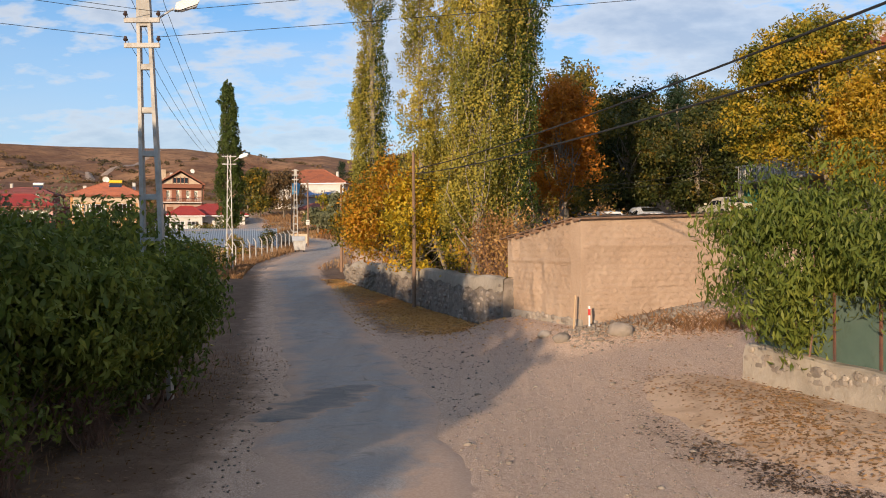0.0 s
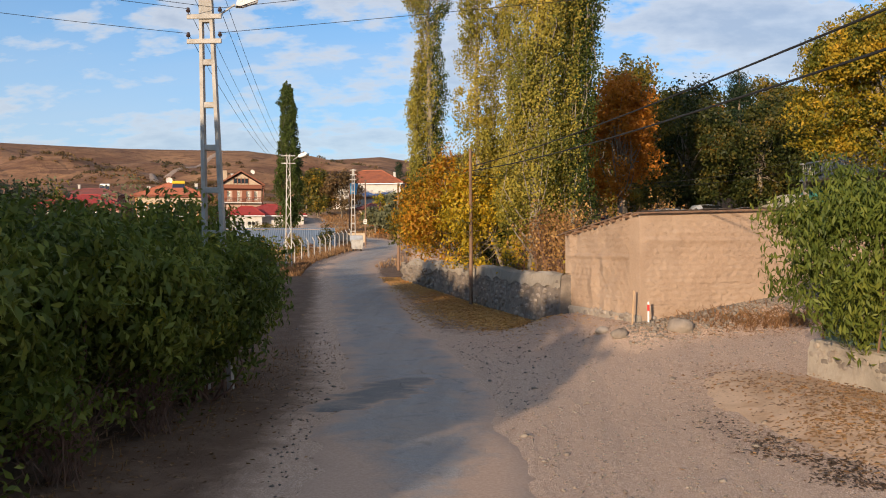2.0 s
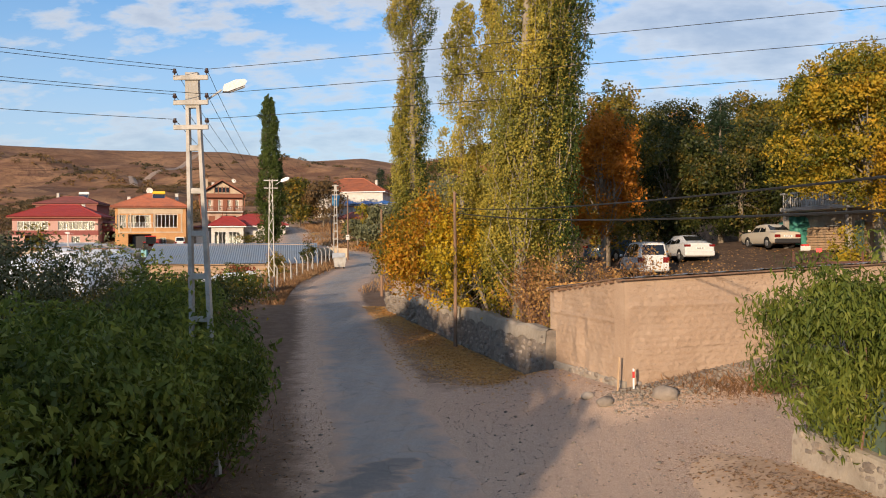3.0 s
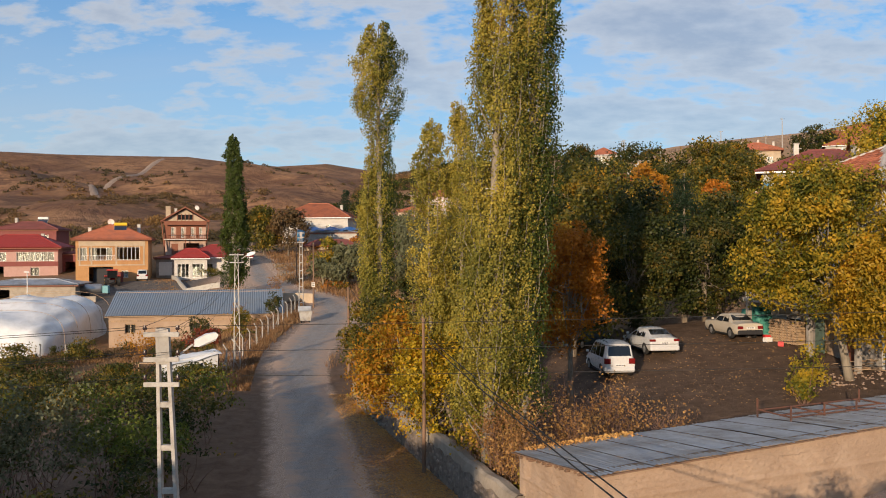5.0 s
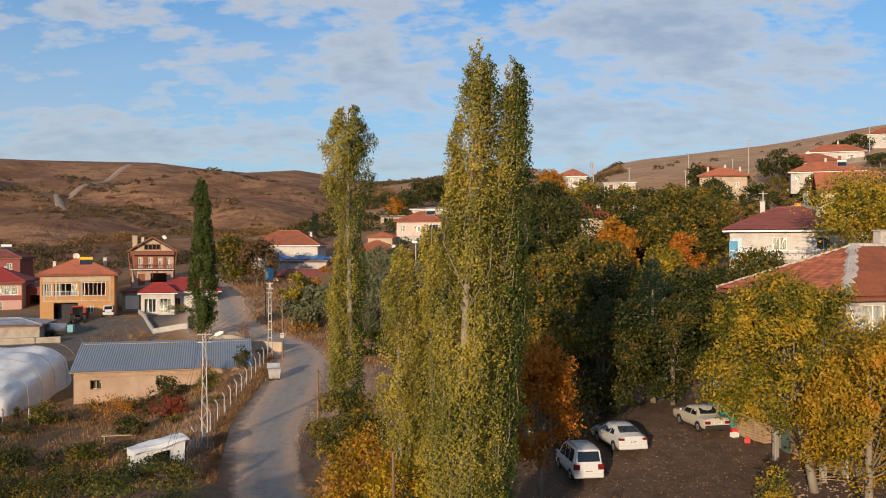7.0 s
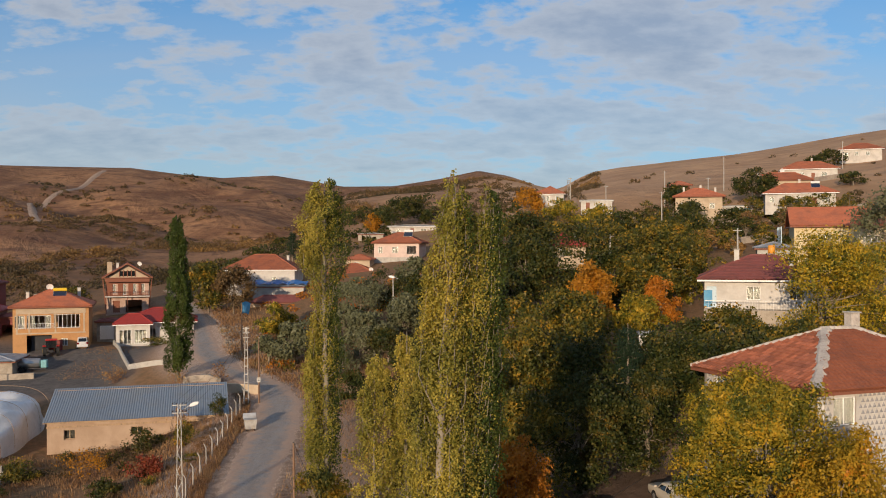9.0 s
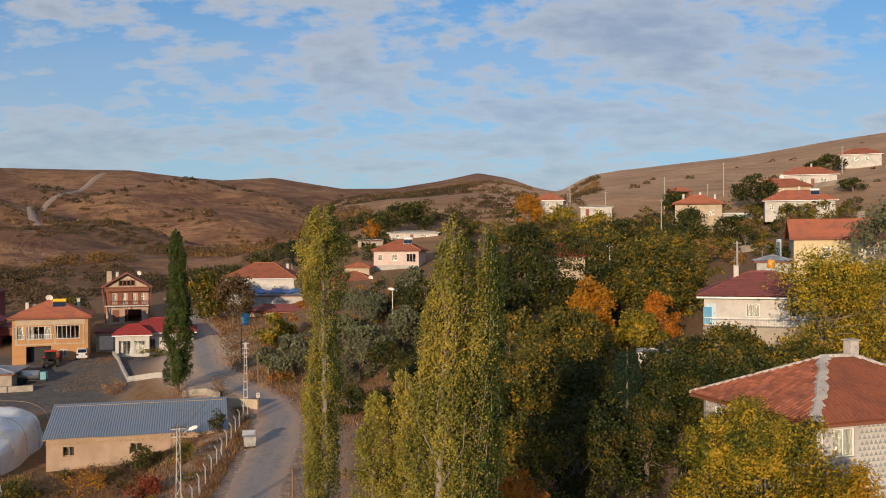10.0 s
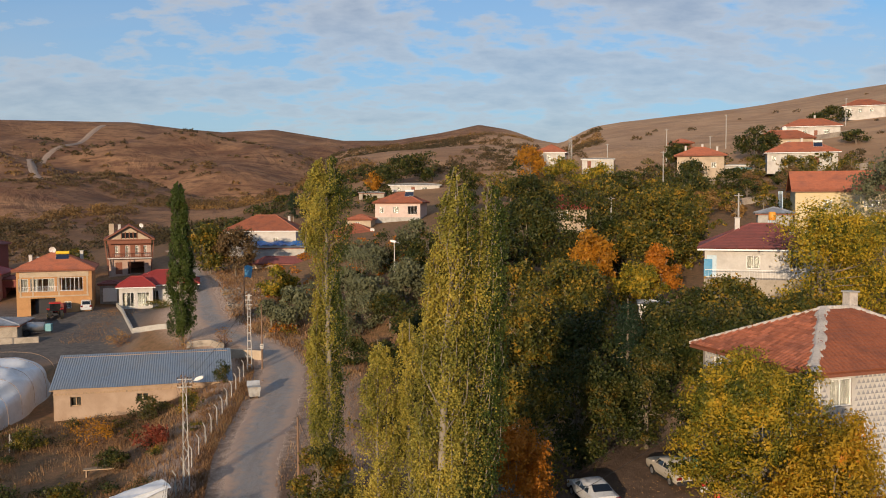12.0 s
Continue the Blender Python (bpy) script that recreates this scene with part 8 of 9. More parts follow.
gl += [("windscreen", [[(-0.62, 3.04, 1.05), (0.62, 3.04, 1.05), (0.54, 2.64, 1.375), (-0.54, 2.64, 1.375)]]), ("rear_window", [[(0.60, 0.98, 1.07), (-0.60, 0.98, 1.07), (-0.52, 1.42, 1.37), (0.52, 1.42, 1.37)]])]
car(17.8, 52.9, -10, "old boxy cream saloon car in front of the cottage", CARCREAM, 4.3, 1.64, SO, gl, [(-0.02, 0.06, 0.62, 0.80, REDLAMP)], 0.64, (0.95, 3.35), False, True)
car(6.9, 54.5, 40, "dark blue saloon car half hidden under the trees", CARBLUE, 4.55, 1.8, ST, [("windscreen", [[(-0.66, 3.38, 1.02), (0.66, 3.38, 1.02), (0.53, 2.58, 1.435), (-0.53, 2.58, 1.435)]]), ("rear_window", [[(0.60, 0.60, 1.145), (-0.60, 0.60, 1.145), (-0.52, 1.20, 1.40), (0.52, 1.20, 1.40)]])], [(-0.02, 0.14, 0.80, 0.93, REDLAMP)], 0.66, (0.86, 3.55))
car(-49.0, 144.5, -20, "small white hatchback in front of the ochre house", CARWHITE, 4.15, 1.7, SV, gl[-2:-1] + [("rear_window", [[(0.62, 0.045, 1.14), (-0.62, 0.045, 1.14), (-0.56, 0.185, 1.66), (0.56, 0.185, 1.66)]])], [(-0.02, 0.12, 0.72, 1.02, REDLAMP)], 0.60, (0.75, 3.3))

# ---- cottage by the parking yard ----
CX, CY, CZ, CW, CD, CH = 26.5, 52.1, 3.7, 12.0, 9.8, 9.3
# Lower storey is grey to stand in for shade under the balcony.
cot = house("cottage", "two-storey cottage with grey-and-white patterned walls and clay-tile hip roof", CX, CY, CZ, 16, CW, CD, CH, 2.6, 0.6, GREYW, TILE, courses=False, sink=0.8,
            front=[W(1.0, 7.4, 1.5, 1.5, cross=1), W(5.4, 7.4, 1.5, 1.5, cross=1), DR(4.0, 1.0, 2.1, 0.1), W(1.2, 0.9, 1.2, 1.2), W(9, 7.4, 1.5, 1.5)],
            left=[W(0.8, 7.3, 1.3, 1.5, cross=1), W(3.6, 7.3, 1.5, 1.5, cross=1), W(7.2, 7.0, 1.7, 1.9, cross=1), DR(5.0, 1.0, 2.1, 0.1, mat=RAWWOOD), W(2.0, 1.0, 1.2, 1.1, curtain=False)])
# grey triangular facing tiles in rows
FACE_GREY = surf("grey_facing_tile", (0.27, 0.27, 0.275), (0.34, 0.335, 0.34), None, grain=10, stain=1.0, rough=0.6, relief=0.2)
def facing(length, z0, z1, m, holes):
    t = 0.31
    out = Mesh()
    for r in range(int((z1 - z0) / t)):
        for k in range(int(length / t)):
            x, z = k * t + (t / 2 if r % 2 else 0), z0 + r * t
            if x + t > length or any(h[0] - t - 0.04 < x < h[2] + 0.04 and h[1] - t - 0.04 < z < h[3] + 0.04 for h in holes):
                continue
            a, b, c, d = (x + 0.02, -0.004, z + 0.03), (x + t - 0.02, -0.004, z + 0.03), (x + t / 2, -0.004, z + t - 0.03), (x + t / 2, -0.05, z + t * 0.38)
            out.add([a, b, c, d], [(0, 1, 3), (1, 2, 3), (2, 0, 3)])
    return moved(out, m)
FRONT_WINDOWS = [(1.0, 7.4, 2.5, 8.9), (5.4, 7.4, 6.9, 8.9), (9, 7.4, 10.5, 8.9)]
LEFT_WINDOWS = [(0.8, 7.3, 2.1, 8.8), (3.6, 7.3, 5.1, 8.8), (7.2, 7.0, 8.9, 8.9)]
for length, holes, place in ((CW, FRONT_WINDOWS, pose(-CW / 2, -CD / 2 - 0.024, 0)), (CD - 0.5, LEFT_WINDOWS, pose(-CW / 2 - 0.024, CD / 2 - 0.25, 0, 0, 0, 270))):
    part("upper_render", moved(wall_panel(length, 6.1, [(h[0], h[1] - 3.2, h[2], h[3] - 3.2) for h in holes], 0.02), place @ pose(0, 0, 3.2)), WHITE, cot, "white upper-storey render")
    tagged(part("facing_tiles", facing(length, 4.2, 9.2, place, holes), FACE_GREY, cot, "grey triangular relief tiles"), kind="stuff")
part("corner_strip", Mesh().box(-CW / 2 - 0.03, -CD / 2 - 0.03, 0, -CW / 2 + 0.14, -CD / 2 - 0.002, CH - 0.2, 0.01), WHITE, cot)
part("downpipe", Mesh().tube([(-CW / 2 - 0.3, -CD / 2 - 0.35, CH - 0.05), (-CW / 2 + 0.25, -CD / 2 - 0.1, CH - 0.7), (-CW / 2 + 0.25, -CD / 2 - 0.1, 0.3)], [0.045] * 3, 8), PVC, cot)
bs = part("balcony_slab", Mesh().box(-CW / 2 - 1.5, -CD / 2 - 1.2, 2.95, CW / 2, -CD / 2 - 0.004, 3.18, 0.02), CONCRETE, cot)
bs2 = part("balcony_slab", Mesh().box(-CW / 2 - 1.5, -CD / 2, 2.95, -CW / 2 - 0.004, CD / 2, 3.18, 0.02), CONCRETE, cot)
for k in range(int(CD / 0.22)):
    y = -CD / 2 + 0.1 + k * 0.22
    part("baluster", Mesh().tube([(-CW / 2 - 1.4, y, 3.18), (-CW / 2 - 1.4, y, 3.5), (-CW / 2 - 1.4, y, 3.95)], [0.03, 0.055, 0.03], 7), WHITE, bs2)
part("balcony_rail", Mesh().box(-CW / 2 - 1.48, -CD / 2 - 1.1, 3.95, -CW / 2 - 1.32, CD / 2, 4.06, 0.02), WHITE, bs2)
for k in (0, 2, 5):
    part("pillar", Mesh().box(-CW / 2 - 1.42, -CD / 2 + 0.1 + k * 1.85, -0.8, -CW / 2 - 1.14, -CD / 2 + 0.38 + k * 1.85, 2.95, 0.03), GREYW, cot)
part("sheet_panel", Mesh().box(-CW / 2 - 0.09, -0.6, 0.0, -CW / 2 - 0.004, 0.1, 2.3, 0.01), FENCE_GREEN, cot, "grey-green corrugated panel")
part("porch_door", Mesh().box(-CW / 2 - 0.07, -3.2, 0.0, -CW / 2 - 0.004, -2.4, 2.1, 0.01), BROWNWOOD, cot, "brown wooden door under the balcony")
dish(cot, -CW / 2 - 0.35, -CD / 2 + 0.5, 6.6, 0.45, -30)
chimney(cot, 1.2, 0.3, CH + 1.9, CH + 3.55, 0.62, CEMENT)
# clay tiles, one by one on the slopes that show
faces, (ra, rb_), cc = roof_faces(CW, CD, 2.6, 0.6)
tw, th = 0.31, 0.36
tile_me = bpy.data.meshes.new("roof_tile")
tv = []
for y_ in (0, th + 0.05):
    for k, dz in enumerate((0.012, 0.045, 0.045, 0.014, 0.006, 0.03)):
        tv.append((tw * k / 5, y_, dz + (0.035 if y_ == 0 else 0.0)))
tf = [(k, k + 1, k + 7, k + 6) for k in range(5)] + [(12, 13, 1, 0)]
tv += [(0, 0, 0.0), (tw, 0, 0.0)]
tf[-1] = (12, 13, 5, 4, 3, 2, 1, 0)
tile_me.from_pydata(tv, [], tf)
tile_me.materials.append(TILE)
up_m = Matrix.Translation((0, 0, CH + 0.13))
rest = Mesh()
count = 0
order = [faces[3], faces[0], faces[2], faces[1]]
for fi, f in enumerate(order):
    p = [up_m @ Vector(q) for q in f]
    along = (p[1] - p[0]).normalized()
    nrm = (p[1] - p[0]).cross(p[2] - p[0]).normalized()
    upv = nrm.cross(along)
    basis = Matrix((along, upv, nrm)).transposed().to_4x4()
    poly = [((q - p[0]).dot(along), (q - p[0]).dot(upv)) for q in p]
    H = max(q[1] for q in poly)

    def span(v):
        cut = []
        for (ax, ay), (bx, by) in zip(poly, poly[1:] + poly[:1]):
            if (ay - v) * (by - v) < 0 or abs(ay - v) < 1e-9:
                cut.append(ax if abs(by - ay) < 1e-9 else ax + (bx - ax) * (v - ay) / (by - ay))
        return (min(cut), max(cut)) if len(cut) > 1 else None

    for r in range(int(H / th)):
        sp_ = span(min(r * th + 0.02 + th * 0.5, H - 0.01))
        if not sp_:
            continue
        x = sp_[0] - rng.uniform(0, 0.05) - (tw / 2 if r % 2 else 0) * 0
        while x < sp_[1]:
            place = Matrix.Translation(p[0] + along * x + upv * (r * th - 0.04) + nrm * rng.uniform(0, 0.006)) @ basis @ pose(0, 0, 0, 0, 0, rng.normal() * 0.5)
            if count < 300 and fi < 2:
                ob = new("roof_tile", tile_me)
                ob.parent = cot
                ob.matrix_basis = place
                count += 1
            else:
                rest.add([place @ Vector(q) for q in tv], tf)
            x += tw - 0.006
tagged(part("roof_tile_rest", rest, TILE, cot), kind="stuff")
def ragged_cap(parent, a, b, w=0.24):
    a, b = up_m @ Vector(a), up_m @ Vector(b)
    n = 34
    m = Mesh()
    d = (b - a).normalized()
    sd = d.cross(Vector((0, 0, 1))).normalized()
    vs = []
    for k in range(n + 1):
        c = a.lerp(b, k / n)
        l, r = w * rng.uniform(0.6, 1.25), w * rng.uniform(0.6, 1.25)
        vs += [c - sd * l - Vector((0, 0, 0.07)), c - sd * l * 0.5 + Vector((0, 0, 0.09 + rng.uniform(0, 0.03))), c + sd * r * 0.5 + Vector((0, 0, 0.09 + rng.uniform(0, 0.03))), c + sd * r - Vector((0, 0, 0.07))]
    m.add(vs, [(4 * k + j, 4 * k + j + 1, 4 * k + j + 5, 4 * k + j + 4) for k in range(n) for j in range(3)])
    part("cement_hip", m, CEMENT, parent, "rough cement hip capping")
for a, b, w in ((cc[0], ra, 0.36), (cc[3], ra, 0.2), (cc[1], rb_, 0.3), (ra, rb_, 0.2)):
    ragged_cap(cot, a, b, w)

# tarpaulin-covered stack, firewood, crates, debris by the cottage
tp = Mesh()
g_ = 12
vs = []
for i in range(g_ + 1):
    for j in range(g_ + 1):
        u, v = i / g_, j / g_
        e = min(u, 1 - u, v, 1 - v)
        vs.append((u * 2.4 - 1.2 + rng.normal() * 0.02, v * 1.3 - 0.65 + rng.normal() * 0.02, (1.55 + 0.15 * math.sin(5 * u) + rng.normal() * 0.03) * min(1, e * 9)))
tp.add(vs, [(i * (g_ + 1) + j, (i + 1) * (g_ + 1) + j, (i + 1) * (g_ + 1) + j + 1, i * (g_ + 1) + j + 1) for i in range(g_) for j in range(g_)])
single("covered_stack", tp, TARP_GREEN, "stack covered with a green tarpaulin beside the old car", "stack", pose(18.95, 55.3, gz(18.95, 55.3), 0, 0, 106), smooth=True)
wp = thing("firewood_stack", "stack of split firewood against the cottage", "firewood", 19.75, 52.3, gz(19.75, 52.3), 106)
for r in range(9):
    for k in range(15):
        q = rng.uniform(0.06, 0.085)
        part("log", Mesh().tube([(-1.3 + k * 0.18 + (0.09 if r % 2 else 0), -0.3 + rng.normal() * 0.03, 0.09 + r * 0.15), (-1.3 + k * 0.18 + (0.09 if r % 2 else 0), 0.3, 0.09 + r * 0.15)], [q, q], 6), RAWWOOD, wp)
for k, (x, y, mt, lab) in enumerate(((19.0, 53.5, REDPAINT, "red plastic crate by the firewood"), (18.8, 52.9, PVC, "white plastic crate on the yard"), (19.3, 54.0, TARP_GREEN, "green plastic crate by the firewood"), (19.2, 51.9, REDPAINT, "red plastic crate at the end of the firewood"))):
    m = Mesh().box(-0.22, -0.16, 0, 0.22, 0.16, 0.05, 0.01)
    for a in ((-0.22, -0.16, 0.22, -0.14), (-0.22, 0.14, 0.22, 0.16), (-0.22, -0.14, -0.20, 0.14), (0.20, -0.14, 0.22, 0.14)):
        m.box(a[0], a[1], 0.05, a[2], a[3], 0.27)
    single("crate", m, mt, lab, "crate", pose(x, y, gz(x, y), 0, 0, k * 23), group="yard clutter")
pl, ss = [], []
for k in range(160):
    x, y = 20.6 + rng.normal() * 1.4, 44.6 + rng.normal() * 1.0
    pl.append((x, y, gz(x, y) + 0.03)), ss.append(rng.uniform(0.03, 0.1))
rubble("rubble", pl, ss, PALEDIRT, "stones and broken blocks round the walnut's foot")
for k in range(9):
    x, y = 21.2 + rng.normal() * 0.9, 46.0 + rng.normal() * 0.8
    single("plank", Mesh().box(-1.1, -0.05, 0, 1.1, 0.05, 0.03, 0.006), RAWWOOD, "weathered plank lying by the cottage", "plank", pose(x, y, gz(x, y) + 0.05 + 0.045 * k, rng.normal() * 3, rng.normal() * 4, rng.uniform(-30, 40)), group="planks by the cottage")

# ---- field, fence and yard on the valley side ----
for k, y in enumerate(np.arange(60.5, 104, 2.9)):
    x = -15.9 - 0.028 * (y - 72)
    t_ = thing("fence_post", "bent-topped concrete fence post beside the road", "post", x, y, gz(x, y), 90 + rng.normal() * 8, "concrete fence posts")
    part("post", Mesh().tube([(0, 0, -0.3), (0.02 * rng.normal(), 0, 1.5), (0.0, 0.22, 1.85)], [0.055, 0.05, 0.045], 6), POLE_CON, t_)
    if k % 4 == 1:
        part("stay", Mesh().tube([(0.75, 0.3, -0.1), (0, 0, 1.2)], [0.045, 0.04], 6), POLE_CON, t_)
    if k < 14:
        y2 = y + 2.9
        x2 = -15.9 - 0.028 * (y2 - 72)
        for h in (0.5, 1.0, 1.45):
            cable("fence_wire", (x, y, gz(x, y) + h), (x2, y2, gz(x2, y2) + h), 0.03, 0.006, "slack fence wire between concrete posts", 6, STEEL)
for k in range(6):
    x, y = -45.5 + k * 2.1, 79.5 + k * 0.5
    t_ = thing("fence_post", "leaning concrete post at the polytunnel", "post", x, y, gz(x, y), rng.uniform(0, 90), "field fence posts")
    part("post", Mesh().tube([(0, 0, -0.3), (0.1 * rng.normal(), 0, 1.7)], [0.055, 0.05], 6), POLE_CON, t_)
    if k % 2:
        part("stay", Mesh().tube([(0.9, 0.0, -0.1), (0, 0, 1.4)], [0.045, 0.04], 6), POLE_CON, t_)

# pole with a bright blue sheet above the bend, rubble on the bank behind it
bp = wood_pole(-22.4, 134.0, 7.4, "brown pole with a bright blue sheet tied to its top", 0.09)
bm_, bv = Mesh(), []
for i in range(6):
    for j in range(7):
        u, v = i / 5, j / 6
        bv.append((0.08 + 1.25 * u * (1 - 0.25 * v), 0.12 * math.sin(5 * u + 3 * v), 7.3 - 1.7 * v + 0.15 * math.sin(4 * u)))
part("blue_sheet", bm_.add(bv, [(i * 7 + j, (i + 1) * 7 + j, (i + 1) * 7 + j + 1, i * 7 + j + 1) for i in range(5) for j in range(6)]), BLUEPAINT, bp, "bright blue plastic sheet", smooth=True)
pl, ss = [], []
for k in range(320):
    y = rng.uniform(132, 156)
    x = float(road_x(y)) + 3.2 + abs(rng.normal()) * 3.0
    pl.append((x, y, gz(x, y) + 0.05)), ss.append(rng.uniform(0.1, 0.42))
rubble("rubble", pl, ss, STONE, "pale rubble tipped on the bank above the bend")

# white-sheeted cart with a dark opening
wc = thing("covered_cart", "white sheet-covered cart box with dark side opening", "cart", -18.2, 58.6, gz(-17.5, 60), 36)
part("box", Mesh().add([(0, 0, 0), (3.2, 0, 0.2), (3.2, 1.5, 0.2), (0, 1.5, 0), (-0.15, 0, 1.55), (3.3, -0.1, 2.05), (3.25, 1.6, 2.0), (-0.05, 1.6, 1.5)],
     [(3, 2, 1, 0), (4, 5, 6, 7), (0, 1, 5, 4), (1, 2, 6, 5), (2, 3, 7, 6), (3, 0, 4, 7)]), PLASTIC_W, wc)
part("opening", Mesh().add([(1.1, -0.06, 0.45), (2.2, -0.08, 0.55), (2.2, -0.1, 1.35), (1.1, -0.08, 1.2)], [(0, 1, 2, 3)]), CARGLASS, wc)
part("end_board", Mesh().add([(3.32, 0.0, 0.3), (3.32, 1.4, 0.3), (3.36, 1.5, 1.95), (3.36, -0.05, 1.95)], [(0, 1, 2, 3)]), IRON, wc)
sheet = Mesh()
vs = []
for i in range(13):
    for j in range(9):
        u, v = i / 12, j / 8
        vs.append((-0.3 + 3.8 * u, -0.25 + 2.0 * v, 1.6 + 0.5 * u + 0.06 * math.sin(9 * u + 5 * v) - 0.25 * (abs(v - 0.5) * 2) ** 4 + rng.normal() * 0.015))
sheet.add(vs, [(i * 9 + j, (i + 1) * 9 + j, (i + 1) * 9 + j + 1, i * 9 + j + 1) for i in range(12) for j in range(8)])
part("cover_sheet", sheet, PLASTIC_W, wc, "wrinkled white cover sheet", smooth=True)
for x, y in ((0.5, -0.1), (0.5, 1.6), (2.7, -0.1), (2.7, 1.6)):
    part("wheel", Mesh().tube([(x, y - 0.08, 0.0), (x, y + 0.08, 0.0)], [0.3, 0.3], 14), BLACK, wc)
single("plank_bench", Mesh().box(-1.4, -0.3, 0.35, 1.4, 0.3, 0.43, 0.01).box(-1.2, -0.25, -0.2, -1.1, 0.25, 0.35).box(1.1, -0.25, -0.2, 1.2, 0.25, 0.35), RAWWOOD, "low plank table in the weedy plot", "table", pose(-23.7, 72.4, gz(-23.7, 72.4), 0, 0, 10))

# wheeled waste bin
db = thing("waste_bin", "grey metal wheeled waste bin at the roadside", "bin", -14.2, 89.8, gz(-14.2, 89.8), 14)
part("bin_body", Mesh().add([(-0.5, -0.4, 0.2), (0.5, -0.4, 0.2), (0.5, 0.4, 0.2), (-0.5, 0.4, 0.2), (-0.62, -0.5, 1.15), (0.62, -0.5, 1.15), (0.62, 0.5, 1.15), (-0.62, 0.5, 1.15)],
     [(3, 2, 1, 0), (0, 1, 5, 4), (1, 2, 6, 5), (2, 3, 7, 6), (3, 0, 4, 7), (4, 5, 6, 7)]), STEEL, db)
part("lid", Mesh().box(-0.66, 0.35, 1.16, 0.66, 0.5, 1.75, 0.03, pose(0, 0, 0, -14)), SHEETGREY, db)
for sx in (-0.4, 0.4):
    for sy in (-0.3, 0.3):
        part("castor", Mesh().tube([(sx - 0.04, sy, 0.1), (sx + 0.04, sy, 0.1)], [0.1, 0.1], 10), BLACK, db)

# tractor and tank trailer in the ochre house's yard
tr = thing("tractor", "red farm tractor in the yard of the ochre house", "tractor", -52.6, 141.2, gz(-52.6, 141.2), 20)
part("bonnet", Mesh().box(-0.4, 0.6, 0.9, 0.4, 2.6, 1.6, 0.08), REDPAINT, tr)
part("chassis", Mesh().box(-0.35, -0.6, 0.6, 0.35, 2.4, 0.95, 0.05), IRON, tr)
part("cab_roof", Mesh().box(-0.85, -1.0, 2.45, 0.85, 0.7, 2.6, 0.05), REDPAINT, tr)
for sx in (-0.78, 0.72):
    for sy in (-0.9, 0.55):
        part("cab_post", Mesh().box(sx, sy, 1.2, sx + 0.07, sy + 0.07, 2.46), IRON, tr)
part("cab_glass", Mesh().box(-0.76, -0.86, 1.3, 0.76, 0.56, 2.42), CARGLASS, tr)
for s in (-1, 1):
    w = part("rear_wheel", Mesh().tube([(s * 0.75, -0.3, 0.8), (s * 1.15, -0.3, 0.8)], [0.8, 0.8], 22), BLACK, tr)
    part("rim", Mesh().tube([(s * 1.1, -0.3, 0.8), (s * 1.17, -0.3, 0.8)], [0.42, 0.4], 14), YELLOWPAINT, w)
    part("front_wheel", Mesh().tube([(s * 0.55, 2.2, 0.45), (s * 0.85, 2.2, 0.45)], [0.45, 0.45], 18), BLACK, tr)
    part("mudguard", Mesh().box(s * 0.95 - 0.25, -1.1, 1.55, s * 0.95 + 0.25, 0.5, 1.65, 0.04), REDPAINT, tr)
tk = thing("tank_trailer", "silver water-tank trailer in the farmyard", "trailer", -53.0, 132.8, gz(-53, 132.8), 5)
part("tank", Mesh().tube([(-2.0, 0, 1.25), (-1.85, 0, 1.25), (1.85, 0, 1.25), (2.0, 0, 1.25)], [0.45, 0.7, 0.7, 0.45], 20), CHROME, tk, smooth=True)
part("frame", Mesh().box(-2.1, -0.5, 0.45, 2.9, 0.5, 0.58, 0.02), IRON, tk)
part("pump_box", Mesh().box(2.1, -0.45, 0.6, 2.9, 0.45, 1.7, 0.04), TEAL, tk, "teal pump housing")
for s in (-1, 1):
    part("wheel", Mesh().tube([(-0.5, s * 0.7 - 0.1, 0.42), (-0.5, s * 0.7 + 0.1, 0.42)], [0.42, 0.42], 18), BLACK, tk)

def low_wall(name, pts, h, thick, material, label):
    w = tagged(new(name), label, "wall", kind="structure")
    for k, (a, b) in enumerate(zip(pts, pts[1:])):
        a, b = Vector(a), Vector(b)
        n = max(2, int((b - a).length / 1.5))
        d = (b - a).normalized()
        s = Vector((-d.y, d.x)) * thick / 2
        m = Mesh()
        vs = []
        for i in range(n + 1):
            c = a.lerp(b, i / n)
            g0 = gz(c.x, c.y)
            t0 = g0 + h + rng.normal() * 0.02
            vs += [(c.x - s.x, c.y - s.y, g0 - 0.6), (c.x - s.x, c.y - s.y, t0), (c.x + s.x, c.y + s.y, t0), (c.x + s.x, c.y + s.y, g0 - 0.6)]
        m.add(vs, [(4 * i + j, 4 * (i + 1) + j, 4 * (i + 1) + j + 1, 4 * i + j + 1) for i in range(n) for j in range(3)] + [(0, 1, 2, 3), tuple(4 * n + q for q in (3, 2, 1, 0))])
        part("wall_run", m, material, w)
    return w
low_wall("wall_bungalow", [(-46.0, 150.5), (-37.4, 129.2), (-31.8, 126.2)], 0.7, 0.25, CONCRETE, "cream-rendered garden wall of the bungalow")
low_wall("wall_farmyard", [(-66, 127.0), (-50.5, 129.2)], 0.8, 0.5, MORTAR, "low rubble wall below the farmyard")
low_wall("wall_terrace", [(70, 216.5), (92, 219.0)], 1.8, 0.4, CREAM, "cream terrace wall below the garage")
low_wall("wall_shed_yard", [(-20.5, 107.5), (-15.8, 106.0)], 1.1, 0.3, CREAM, "broken plastered wall stub behind the shed")
